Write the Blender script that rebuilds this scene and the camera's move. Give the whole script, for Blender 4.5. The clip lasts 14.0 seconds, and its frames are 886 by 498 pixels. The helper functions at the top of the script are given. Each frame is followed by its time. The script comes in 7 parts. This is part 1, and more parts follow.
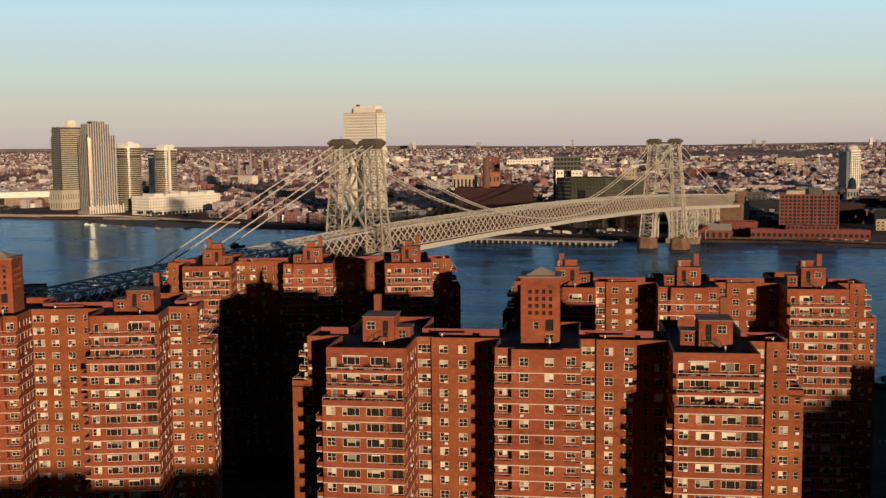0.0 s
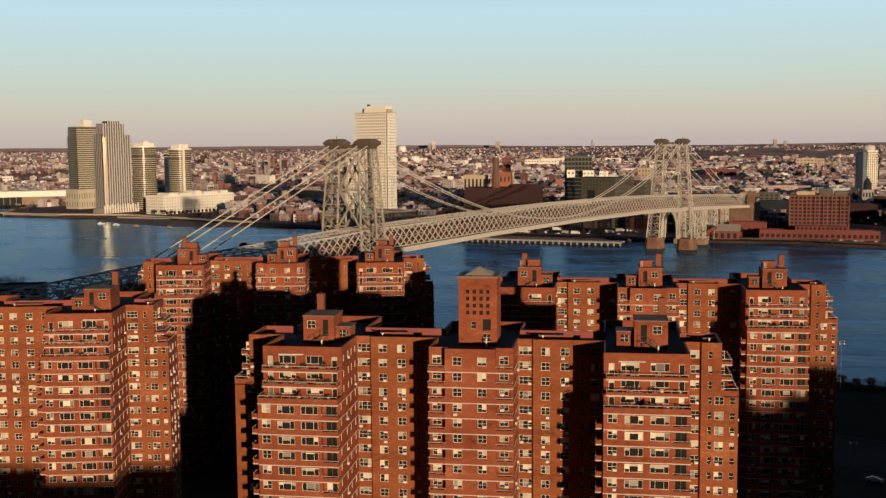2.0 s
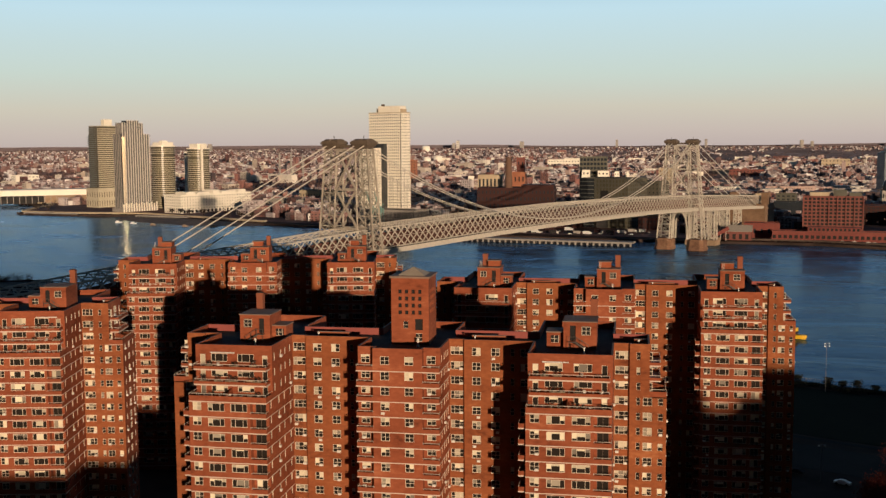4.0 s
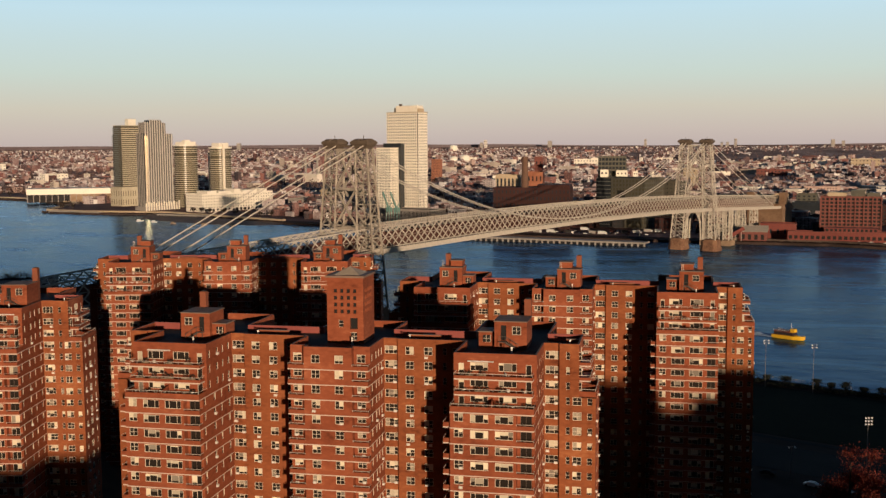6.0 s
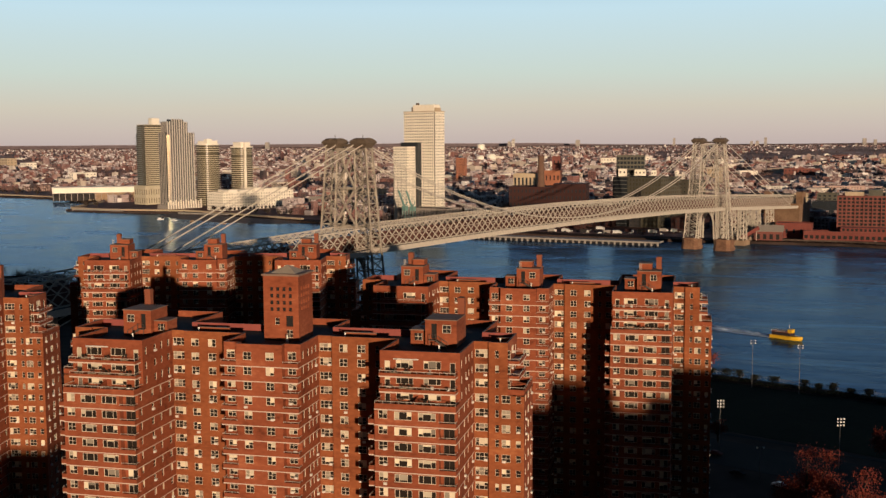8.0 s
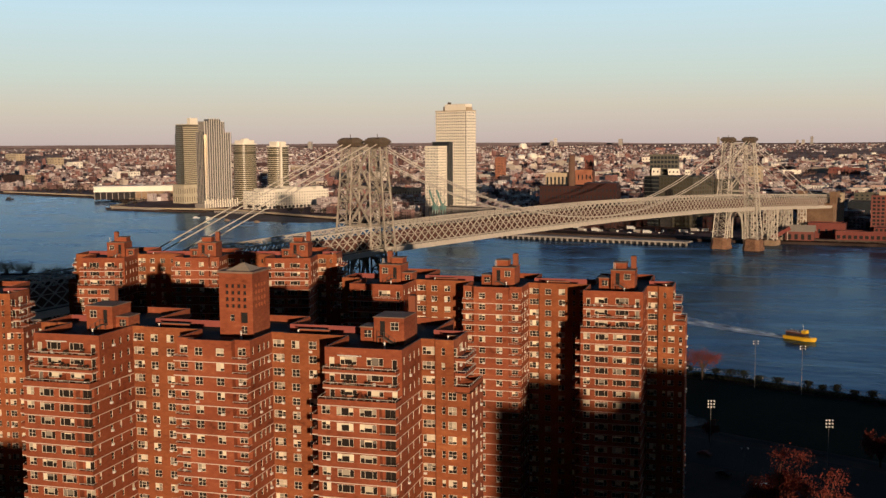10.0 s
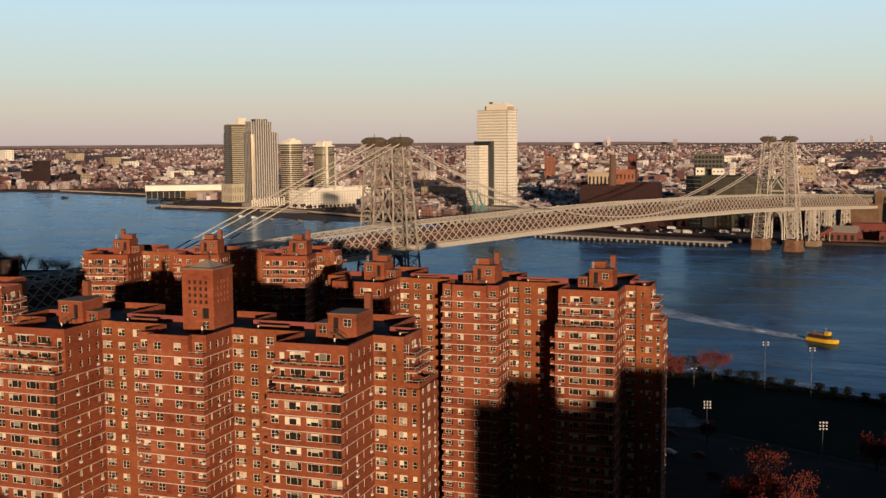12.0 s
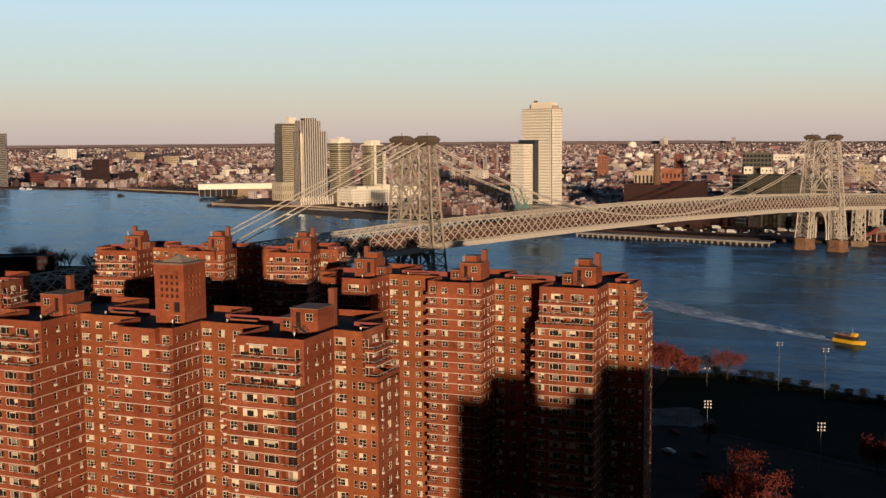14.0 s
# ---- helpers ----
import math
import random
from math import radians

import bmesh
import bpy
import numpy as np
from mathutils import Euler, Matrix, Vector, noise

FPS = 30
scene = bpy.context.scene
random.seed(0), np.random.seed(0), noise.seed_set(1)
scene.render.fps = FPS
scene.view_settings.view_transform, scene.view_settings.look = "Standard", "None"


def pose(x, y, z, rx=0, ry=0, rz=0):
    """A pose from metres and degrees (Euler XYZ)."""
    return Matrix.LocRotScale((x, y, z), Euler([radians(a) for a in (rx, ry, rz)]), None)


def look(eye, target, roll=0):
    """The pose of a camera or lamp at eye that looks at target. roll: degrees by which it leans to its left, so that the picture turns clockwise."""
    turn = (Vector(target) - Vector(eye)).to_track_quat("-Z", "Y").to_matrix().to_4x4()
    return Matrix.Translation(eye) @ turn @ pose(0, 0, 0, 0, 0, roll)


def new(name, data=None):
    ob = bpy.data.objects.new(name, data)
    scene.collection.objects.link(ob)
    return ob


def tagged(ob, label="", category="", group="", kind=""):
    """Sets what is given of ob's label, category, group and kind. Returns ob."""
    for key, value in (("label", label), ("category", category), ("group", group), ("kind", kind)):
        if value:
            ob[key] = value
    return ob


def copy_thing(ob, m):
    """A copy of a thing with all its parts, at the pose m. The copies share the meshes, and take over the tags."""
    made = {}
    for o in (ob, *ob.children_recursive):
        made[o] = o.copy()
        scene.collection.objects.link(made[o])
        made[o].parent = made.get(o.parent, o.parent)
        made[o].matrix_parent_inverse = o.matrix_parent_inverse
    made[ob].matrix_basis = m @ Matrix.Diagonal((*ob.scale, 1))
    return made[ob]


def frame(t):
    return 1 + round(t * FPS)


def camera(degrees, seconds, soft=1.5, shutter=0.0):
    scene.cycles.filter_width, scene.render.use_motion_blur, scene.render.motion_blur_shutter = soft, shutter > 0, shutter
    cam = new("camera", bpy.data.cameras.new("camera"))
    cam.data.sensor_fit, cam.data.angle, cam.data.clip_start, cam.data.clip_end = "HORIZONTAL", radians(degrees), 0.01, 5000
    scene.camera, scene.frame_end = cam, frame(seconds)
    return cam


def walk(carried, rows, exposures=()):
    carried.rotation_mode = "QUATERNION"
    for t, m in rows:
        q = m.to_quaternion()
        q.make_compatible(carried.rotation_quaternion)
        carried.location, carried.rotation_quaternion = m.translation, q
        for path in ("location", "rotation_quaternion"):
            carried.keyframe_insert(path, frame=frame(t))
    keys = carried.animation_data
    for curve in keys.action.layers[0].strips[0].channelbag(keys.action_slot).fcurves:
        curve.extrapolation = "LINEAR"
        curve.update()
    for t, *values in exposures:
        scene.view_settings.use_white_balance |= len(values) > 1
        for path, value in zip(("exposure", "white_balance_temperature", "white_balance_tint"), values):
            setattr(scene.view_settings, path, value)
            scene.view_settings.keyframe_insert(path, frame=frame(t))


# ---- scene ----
# camera: a drone gliding sideways past the towers; rows are t, x, y, z, rx, ry, rz
cam = camera(44.70, 14.0, soft=1.42)
ROWS = [
    (0, 0, 0, 98.016, 84.448, 0.531, 7.309),
    (0.5, 3.411, 0.201, 97.982, 84.445, 0.53, 7.562),
    (1, 7.07, 0.358, 97.98, 84.452, 0.522, 7.846),
    (1.5, 10.914, 0.568, 97.99, 84.449, 0.497, 8.161),
    (2, 14.924, 0.776, 98.043, 84.445, 0.477, 8.516),
    (2.5, 19.044, 1, 98.11, 84.441, 0.458, 8.872),
    (3, 23.255, 1.3, 98.151, 84.437, 0.43, 9.227),
    (5.5, 44.834, 2.939, 98.343, 84.424, 0.33, 11.253),
    (6, 49.21, 3.308, 98.415, 84.41, 0.341, 11.676),
    (6.5, 53.632, 3.706, 98.448, 84.395, 0.351, 12.088),
    (7, 58.037, 4.112, 98.494, 84.38, 0.351, 12.5),
    (7.5, 62.471, 4.583, 98.525, 84.376, 0.342, 12.911),
    (8, 66.866, 5.137, 98.541, 84.361, 0.343, 13.351),
    (10.5, 88.891, 8.243, 98.414, 84.337, 0.413, 16.523),
    (11, 93.75, 9.008, 98.372, 84.336, 0.43, 17.275),
    (11.5, 97.959, 9.722, 98.355, 84.336, 0.433, 17.986),
    (12, 102.813, 10.618, 98.308, 84.336, 0.428, 18.796),
    (12.5, 106.995, 11.444, 98.247, 84.327, 0.438, 19.514),
    (13, 111.701, 12.475, 98.179, 84.319, 0.428, 20.32),
    (13.5, 115.961, 13.307, 98.078, 84.31, 0.443, 21.053),
    (14, 120.768, 14.386, 97.982, 84.304, 0.471, 21.944),
]
walk(cam, [(t, pose(x, y, z, rx, ry, rz)) for t, x, y, z, rx, ry, rz in ROWS],
     exposures=[(0.0, -0.3, 6500, 10), (3.0, -0.29, 6500, 10), (7.0, -0.27, 6560, 11.5), (14.0, -0.25, 6650, 13)])

# ---- light: a low evening sun behind the camera, and the sky ----
SUN_TAN, SUN_RISE = 0.50, 0.076          # sideways and upward slope of the way to the sun
to_sun = Vector((SUN_TAN, -1.0, SUN_RISE * math.hypot(SUN_TAN, 1.0))).normalized()
world = bpy.data.worlds.new("evening_sky")
scene.world = world
world.use_nodes = True
wn = world.node_tree
sky = wn.nodes.new("ShaderNodeTexSky")
sky.sky_type, sky.sun_disc = "NISHITA", False
sky.sun_elevation = math.asin(to_sun.z)
sky.sun_rotation = math.atan2(to_sun.x, to_sun.y)
sky.altitude, sky.air_density, sky.dust_density, sky.ozone_density = 60, 1.0, 0.6, 4.0
wn.links.new(sky.outputs[0], wn.nodes["Background"].inputs["Color"])
wn.nodes["Background"].inputs["Strength"].default_value = 0.015
sun = new("sun", bpy.data.lights.new("sun", "SUN"))
sun.data.energy, sun.data.angle, sun.data.color = 5.6, radians(0.6), (1.0, 0.74, 0.5)
sun.matrix_world = look(Vector((0, 0, 300)) + to_sun * 400, (0, 0, 300))

# distant evening sky behind everything, on a far curved screen
BACK = bpy.data.materials.new("far_sky")
BACK.use_nodes = True
_t = BACK.node_tree
_t.nodes.remove(_t.nodes["Principled BSDF"])
_em, _co, _sep = _t.nodes.new("ShaderNodeEmission"), _t.nodes.new("ShaderNodeTexCoord"), _t.nodes.new("ShaderNodeSeparateXYZ")
_rg, _ramp, _no, _ad = _t.nodes.new("ShaderNodeMapRange"), _t.nodes.new("ShaderNodeValToRGB"), _t.nodes.new("ShaderNodeTexNoise"), _t.nodes.new("ShaderNodeMath")
_t.links.new(_co.outputs["Object"], _sep.inputs[0])
_t.links.new(_sep.outputs[2], _rg.inputs["Value"])
_rg.inputs["From Min"].default_value, _rg.inputs["From Max"].default_value = 60.0, 4400.0
_no.inputs["Scale"].default_value, _no.inputs["Detail"].default_value = 0.0006, 3
_mp = _t.nodes.new("ShaderNodeMapping")
_mp.inputs["Scale"].default_value = (1, 1, 5)
_t.links.new(_co.outputs["Object"], _mp.inputs["Vector"])
_t.links.new(_mp.outputs[0], _no.inputs["Vector"])
_ad.operation = "MULTIPLY_ADD"
_t.links.new(_no.outputs[0], _ad.inputs[0])
_ad.inputs[1].default_value = 0.01
_t.links.new(_rg.outputs[0], _ad.inputs[2])
_t.links.new(_ad.outputs[0], _ramp.inputs[0])
for _i, (_p, _c) in enumerate(((0.006, (0.46, 0.38, 0.365)), (0.026, (0.53, 0.455, 0.405)), (0.05, (0.57, 0.535, 0.44)), (0.085, (0.535, 0.625, 0.565)), (0.15, (0.495, 0.685, 0.765)), (0.26, (0.16, 0.32, 0.52)), (0.7, (0.02, 0.06, 0.15)))):
    _e = _ramp.color_ramp.elements[_i] if _i < 2 else _ramp.color_ramp.elements.new(_p)
    _e.position, _e.color = _p, (*_c, 1)
_t.links.new(_ramp.outputs[0], _em.inputs["Color"])
_em.inputs["Strength"].default_value = 1.32
_t.links.new(_em.outputs[0], _t.nodes["Material Output"].inputs["Surface"])
_bm = bmesh.new()
_ring = [[_bm.verts.new((60 + math.sin(_a) * 4880, math.cos(_a) * 4880, _z)) for _a in (radians(-85 + 2.5 * _k) for _k in range(61))] for _z in (-60, 150, 400, 800, 1400, 2200, 3200, 4400)]
for _r0, _r1 in zip(_ring, _ring[1:]):
    for _k in range(60):
        _bm.faces.new((_r0[_k], _r0[_k + 1], _r1[_k + 1], _r1[_k]))
_me = bpy.data.meshes.new("backdrop")
_bm.to_mesh(_me)
_bm.free()
_me.materials.append(BACK)
tagged(new("backdrop", _me), "pale evening sky fading to a pink horizon", "sky", kind="structure")

# ---- materials ----


def material(name, colors, rough=0.8, scale=1.0, fine=12.0, bump=0.0, metal=0.0, island=0.0, per_object=0.0, spec=0.5, stretch=(1, 1, 1)):
    """Two scales of noise drive a ramp between the colours; islands or objects may differ in tone."""
    m = bpy.data.materials.new(name)
    m.use_nodes = True
    t = m.node_tree
    n, k = t.nodes, t.links
    b = n["Principled BSDF"]
    b.inputs["Roughness"].default_value, b.inputs["Metallic"].default_value = rough, metal
    b.inputs["Specular IOR Level"].default_value = spec
    co = n.new("ShaderNodeTexCoord")
    mp = n.new("ShaderNodeMapping")
    mp.inputs["Scale"].default_value = stretch
    k.new(co.outputs["Object"], mp.inputs["Vector"])
    big, small = n.new("ShaderNodeTexNoise"), n.new("ShaderNodeTexNoise")
    for node, s in ((big, scale), (small, fine)):
        k.new(mp.outputs[0], node.inputs["Vector"])
        node.inputs["Scale"].default_value, node.inputs["Detail"].default_value = s, 3
    mix = n.new("ShaderNodeMath")
    mix.operation = "MULTIPLY_ADD"
    k.new(big.outputs[0], mix.inputs[0])
    mix.inputs[1].default_value = 0.6
    half = n.new("ShaderNodeMath")
    half.operation = "MULTIPLY"
    k.new(small.outputs[0], half.inputs[0])
    half.inputs[1].default_value = 0.4
    k.new(half.outputs[0], mix.inputs[2])
    value = mix.outputs[0]
    for amount, kind, out in ((island, "ShaderNodeNewGeometry", "Random Per Island"), (per_object, "ShaderNodeObjectInfo", "Random")):
        if amount:
            r = n.new(kind)
            add = n.new("ShaderNodeMath")
            add.operation = "MULTIPLY_ADD"
            k.new(r.outputs[out], add.inputs[0])
            add.inputs[1].default_value = amount
            sub = n.new("ShaderNodeMath")
            sub.operation = "SUBTRACT"
            k.new(value, sub.inputs[0])
            sub.inputs[1].default_value = amount / 2
            k.new(sub.outputs[0], add.inputs[2])
            value = add.outputs[0]
    ramp = n.new("ShaderNodeValToRGB")
    e = ramp.color_ramp.elements
    lo, hi = (0.3, 0.7) if not (island or per_object) else (0.12, 0.88)
    for i, c in enumerate(colors):
        p = lo + (hi - lo) * i / max(1, len(colors) - 1)
        el = e[i] if i < 2 else e.new(p)
        el.position, el.color = p, (*c, 1)
    k.new(value, ramp.inputs[0])
    k.new(ramp.outputs[0], b.inputs["Base Color"])
    if bump:
        bp = n.new("ShaderNodeBump")
        bp.inputs["Strength"].default_value, bp.inputs["Distance"].default_value = bump, 0.05
        k.new(small.outputs[0], bp.inputs["Height"])
        k.new(bp.outputs[0], b.inputs["Normal"])
    return m


def pane_material(name, joined, shade=0.88):
    """Window glass with a blind drawn part of the way down behind some of the panes."""
    m = bpy.data.materials.new(name)
    m.use_nodes = True
    t = m.node_tree
    n, k = t.nodes, t.links
    b = n["Principled BSDF"]
    r = n.new("ShaderNodeNewGeometry" if joined else "ShaderNodeObjectInfo")
    rnd = r.outputs["Random Per Island" if joined else "Random"]
    uv = n.new("ShaderNodeUVMap")
    sep = n.new("ShaderNodeSeparateXYZ")
    k.new(uv.outputs[0], sep.inputs[0])
    sash = n.new("ShaderNodeMath")
    sash.operation = "FLOOR"
    k.new(sep.outputs[0], sash.inputs[0])
    seed = n.new("ShaderNodeMath")
    seed.operation = "MULTIPLY_ADD"
    k.new(rnd, seed.inputs[0])
    seed.inputs[1].default_value = 371.0
    k.new(sash.outputs[0], seed.inputs[2])
    white = n.new("ShaderNodeTexWhiteNoise")
    white.noise_dimensions = "1D"
    k.new(seed.outputs[0], white.inputs["W"])
    split = n.new("ShaderNodeSeparateColor")
    k.new(white.outputs["Color"], split.inputs[0])
    has = n.new("ShaderNodeMath")
    has.operation = "LESS_THAN"
    lean = n.new("ShaderNodeMath")
    lean.operation = "MULTIPLY_ADD"
    k.new(split.outputs[1], lean.inputs[0])
    lean.inputs[1].default_value = 0.55
    k.new(rnd, lean.inputs[2])
    k.new(lean.outputs[0], has.inputs[0])
    has.inputs[1].default_value = shade
    low = n.new("ShaderNodeMath")
    low.operation = "GREATER_THAN"
    k.new(sep.outputs[1], low.inputs[0])
    k.new(split.outputs[0], low.inputs[1])
    both = n.new("ShaderNodeMath")
    both.operation = "MULTIPLY"
    k.new(has.outputs[0], both.inputs[0])
    k.new(low.outputs[0], both.inputs[1])
    tone = n.new("ShaderNodeMix")
    tone.data_type = "RGBA"
    tone.inputs["A"].default_value, tone.inputs["B"].default_value = (0.026, 0.021, 0.018, 1), (0.62, 0.55, 0.43, 1)
    cloth = n.new("ShaderNodeMix")
    cloth.data_type = "RGBA"
    cloth.inputs["A"].default_value, cloth.inputs["B"].default_value = (0.16, 0.14, 0.12, 1), (0.8, 0.71, 0.54, 1)
    k.new(split.outputs[2], cloth.inputs["Factor"])
    k.new(cloth.outputs["Result"], tone.inputs["B"])
    k.new(both.outputs[0], tone.inputs["Factor"])
    k.new(tone.outputs["Result"], b.inputs["Base Color"])
    b.inputs["Roughness"].default_value, b.inputs["Specular IOR Level"].default_value = 0.12, 0.22
    return m


BRICK = material("red_brick", [(0.12, 0.031, 0.015), (0.225, 0.061, 0.029), (0.28, 0.08, 0.039), (0.38, 0.13, 0.065)], 0.9, 0.13, 1.4, 0.4, spec=0.2, stretch=(0.6, 0.6, 1.3))
BRICK_LINK = material("orange_brick", [(0.115, 0.032, 0.014), (0.215, 0.065, 0.026), (0.27, 0.086, 0.035), (0.37, 0.138, 0.058)], 0.9, 0.13, 1.4, 0.4, spec=0.2, stretch=(0.6, 0.6, 1.3))
BRICK_DARK = material("weathered_brick", [(0.18, 0.06, 0.035), (0.27, 0.09, 0.05)], 0.9, 0.3, 4.0, 0.3, spec=0.2)
SLAB = material("painted_slab_edge", [(0.5, 0.39, 0.33), (0.64, 0.53, 0.46)], 0.7, 0.4, 5.0)
COPING = material("stone_coping", [(0.16, 0.1, 0.075), (0.24, 0.16, 0.12)], 0.8, 0.5, 5.0)
FRAME = material("window_frame_paint", [(0.6, 0.52, 0.42), (0.76, 0.67, 0.55)], 0.6, 2.0, 9.0)
BRONZE = material("bronze_door_frame", [(0.1, 0.07, 0.05), (0.17, 0.12, 0.09)], 0.5, 2.0, 9.0)
PANE_DOOR = pane_material("balcony_door_pane", False, 0.26)
PANE, PANE_FAR = pane_material("window_pane", False), pane_material("window_pane_joined", True)
TAR = material("tar_roof", [(0.014, 0.014, 0.015), (0.05, 0.046, 0.046)], 0.95, 0.15, 2.0, 0.2, spec=0.2)
RAIL = material("grey_railing", [(0.42, 0.36, 0.31), (0.58, 0.5, 0.44)], 0.6, 2.0, 9.0)
AC = material("air_conditioner_paint", [(0.55, 0.52, 0.48), (0.72, 0.69, 0.64)], 0.5, 2.0, 9.0)
LEAD = material("lead_roof", [(0.5, 0.47, 0.43), (0.66, 0.62, 0.57)], 0.6, 0.6, 5.0)
ROOF_METAL = material("weathered_roof_metal", [(0.3, 0.25, 0.2), (0.44, 0.38, 0.31)], 0.7, 0.5, 4.0)
DARK = material("dark_opening", [(0.008, 0.008, 0.008), (0.014, 0.012, 0.012)], 0.9, 1.0, 5.0)
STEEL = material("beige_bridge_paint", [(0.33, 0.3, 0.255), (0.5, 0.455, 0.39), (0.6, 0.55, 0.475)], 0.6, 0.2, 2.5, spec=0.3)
# near tower's copy of the paint, darkened to stand for shade in its lattice
STEEL_TOWER = material("shade_dark_tower_paint", [(0.2, 0.175, 0.145), (0.34, 0.3, 0.25), (0.44, 0.395, 0.33)], 0.65, 0.2, 2.5, spec=0.3)
WALKWAY = material("red_walkway_paint", [(0.085, 0.035, 0.028), (0.14, 0.055, 0.042)], 0.8, 0.2, 2.0)
STEEL_CAP = material("brown_bridge_paint", [(0.075, 0.055, 0.04), (0.14, 0.105, 0.075)], 0.7, 0.4, 3.0)
CABLE = material("pale_cable_wrap", [(0.5, 0.46, 0.4), (0.62, 0.57, 0.5)], 0.5, 0.3, 3.0)
DECK = material("bridge_asphalt", [(0.05, 0.048, 0.045), (0.09, 0.085, 0.08)], 0.9, 0.1, 2.0)
MASONRY = material("granite_masonry", [(0.2, 0.13, 0.08), (0.36, 0.26, 0.175)], 0.9, 0.25, 1.5, 0.4)
PIER_STONE = material("rust_stained_granite", [(0.07, 0.032, 0.02), (0.19, 0.1, 0.06), (0.28, 0.17, 0.1)], 0.9, 0.2, 0.9, 0.4)
ANCHOR_STONE = material("brown_stone_blocks", [(0.13, 0.075, 0.045), (0.25, 0.155, 0.095)], 0.9, 0.12, 0.8, 0.4)
DARK_ROCK = material("wet_dark_rock", [(0.04, 0.03, 0.026), (0.1, 0.07, 0.055)], 0.9, 0.2, 1.2, 0.4)
MUD = material("brown_mud", [(0.07, 0.045, 0.034), (0.13, 0.085, 0.064), (0.24, 0.17, 0.13)], 0.95, 0.08, 0.6, 0.3)
RED_COAT = material("red_roof_coating", [(0.21, 0.048, 0.042), (0.3, 0.075, 0.06)], 0.8, 0.4, 4.0)
# near bank ground almost black, the shade there put into its colour
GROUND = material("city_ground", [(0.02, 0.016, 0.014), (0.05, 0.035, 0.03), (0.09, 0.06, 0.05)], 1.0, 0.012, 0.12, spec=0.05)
# far ground and ridge lifted and greyed in colour to suggest haze
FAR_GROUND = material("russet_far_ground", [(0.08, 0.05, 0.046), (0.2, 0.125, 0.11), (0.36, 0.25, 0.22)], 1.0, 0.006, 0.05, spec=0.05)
RIDGE = material("far_wooded_ridge", [(0.1, 0.08, 0.09), (0.16, 0.13, 0.14)], 1.0, 0.004, 0.03, spec=0.05)
# grass and asphalt set well below their own tone to stand for shade
GRASS = material("shade_dark_grass", [(0.005, 0.009, 0.004), (0.014, 0.02, 0.009)], 1.0, 0.03, 0.8, spec=0.05)
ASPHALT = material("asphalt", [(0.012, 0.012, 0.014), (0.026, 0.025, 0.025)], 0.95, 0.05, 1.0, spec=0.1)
SAND = material("trodden_sand", [(0.05, 0.045, 0.04), (0.26, 0.24, 0.22)], 1.0, 0.13, 0.8, spec=0.05)
GLASS_BLUE = material("dark_glass", [(0.02, 0.024, 0.03), (0.04, 0.046, 0.052)], 0.12, 0.02, 0.3)
WHITE_STONE = material("cream_panel", [(0.74, 0.69, 0.58), (0.87, 0.82, 0.72)], 0.6, 0.05, 0.5)
TAN = material("tan_masonry", [(0.36, 0.28, 0.19), (0.5, 0.41, 0.29)], 0.85, 0.05, 0.6)
GREY = material("grey_concrete", [(0.24, 0.22, 0.2), (0.36, 0.33, 0.3)], 0.85, 0.05, 0.6)
# red taken down to near black to stand for shade on the refinery
MAROON = material("near_black_red", [(0.026, 0.008, 0.007), (0.05, 0.014, 0.012)], 0.9, 0.05, 0.5)
REDPAINT = material("red_brick_facade", [(0.13, 0.032, 0.026), (0.2, 0.055, 0.044)], 0.9, 0.05, 0.5)
PINK_BRICK = material("pinkish_brick_facade", [(0.13, 0.043, 0.036), (0.2, 0.07, 0.056)], 0.9, 0.05, 0.5)
TEAL = material("teal_crane_paint", [(0.1, 0.22, 0.2), (0.16, 0.3, 0.27)], 0.5, 0.5, 4.0)
# far houses and, below, far woods: tones muted to stand for haze
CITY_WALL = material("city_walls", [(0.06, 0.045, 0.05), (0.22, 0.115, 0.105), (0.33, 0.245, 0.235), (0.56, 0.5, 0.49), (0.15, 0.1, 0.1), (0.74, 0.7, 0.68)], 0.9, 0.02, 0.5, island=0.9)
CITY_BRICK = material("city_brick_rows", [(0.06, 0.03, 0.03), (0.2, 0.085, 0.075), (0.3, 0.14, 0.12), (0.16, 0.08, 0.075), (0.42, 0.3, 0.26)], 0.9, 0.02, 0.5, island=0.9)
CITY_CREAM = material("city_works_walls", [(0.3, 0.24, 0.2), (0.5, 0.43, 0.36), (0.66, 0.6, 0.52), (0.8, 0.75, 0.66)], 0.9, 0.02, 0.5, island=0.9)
# roof tones raised for the sky they would mirror
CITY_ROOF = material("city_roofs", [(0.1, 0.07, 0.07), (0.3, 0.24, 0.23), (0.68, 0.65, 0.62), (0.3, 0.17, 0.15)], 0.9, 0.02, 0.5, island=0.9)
# nearer houses darkened in colour to stand for shade on the far bank
CITY_WALL_ONE = material("shade_dark_house_walls", [(0.03, 0.035, 0.042), (0.08, 0.032, 0.028), (0.11, 0.07, 0.06), (0.035, 0.05, 0.065), (0.15, 0.055, 0.045), (0.3, 0.26, 0.23)], 0.9, 0.02, 0.5, per_object=0.9)
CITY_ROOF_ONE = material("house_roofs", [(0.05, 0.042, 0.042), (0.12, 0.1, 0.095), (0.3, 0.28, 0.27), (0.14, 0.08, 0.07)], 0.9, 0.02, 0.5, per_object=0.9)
LEAF_RED = material("autumn_leaves", [(0.09, 0.014, 0.009), (0.2, 0.034, 0.018)], 0.9, 0.5, 4.0, island=0.5)
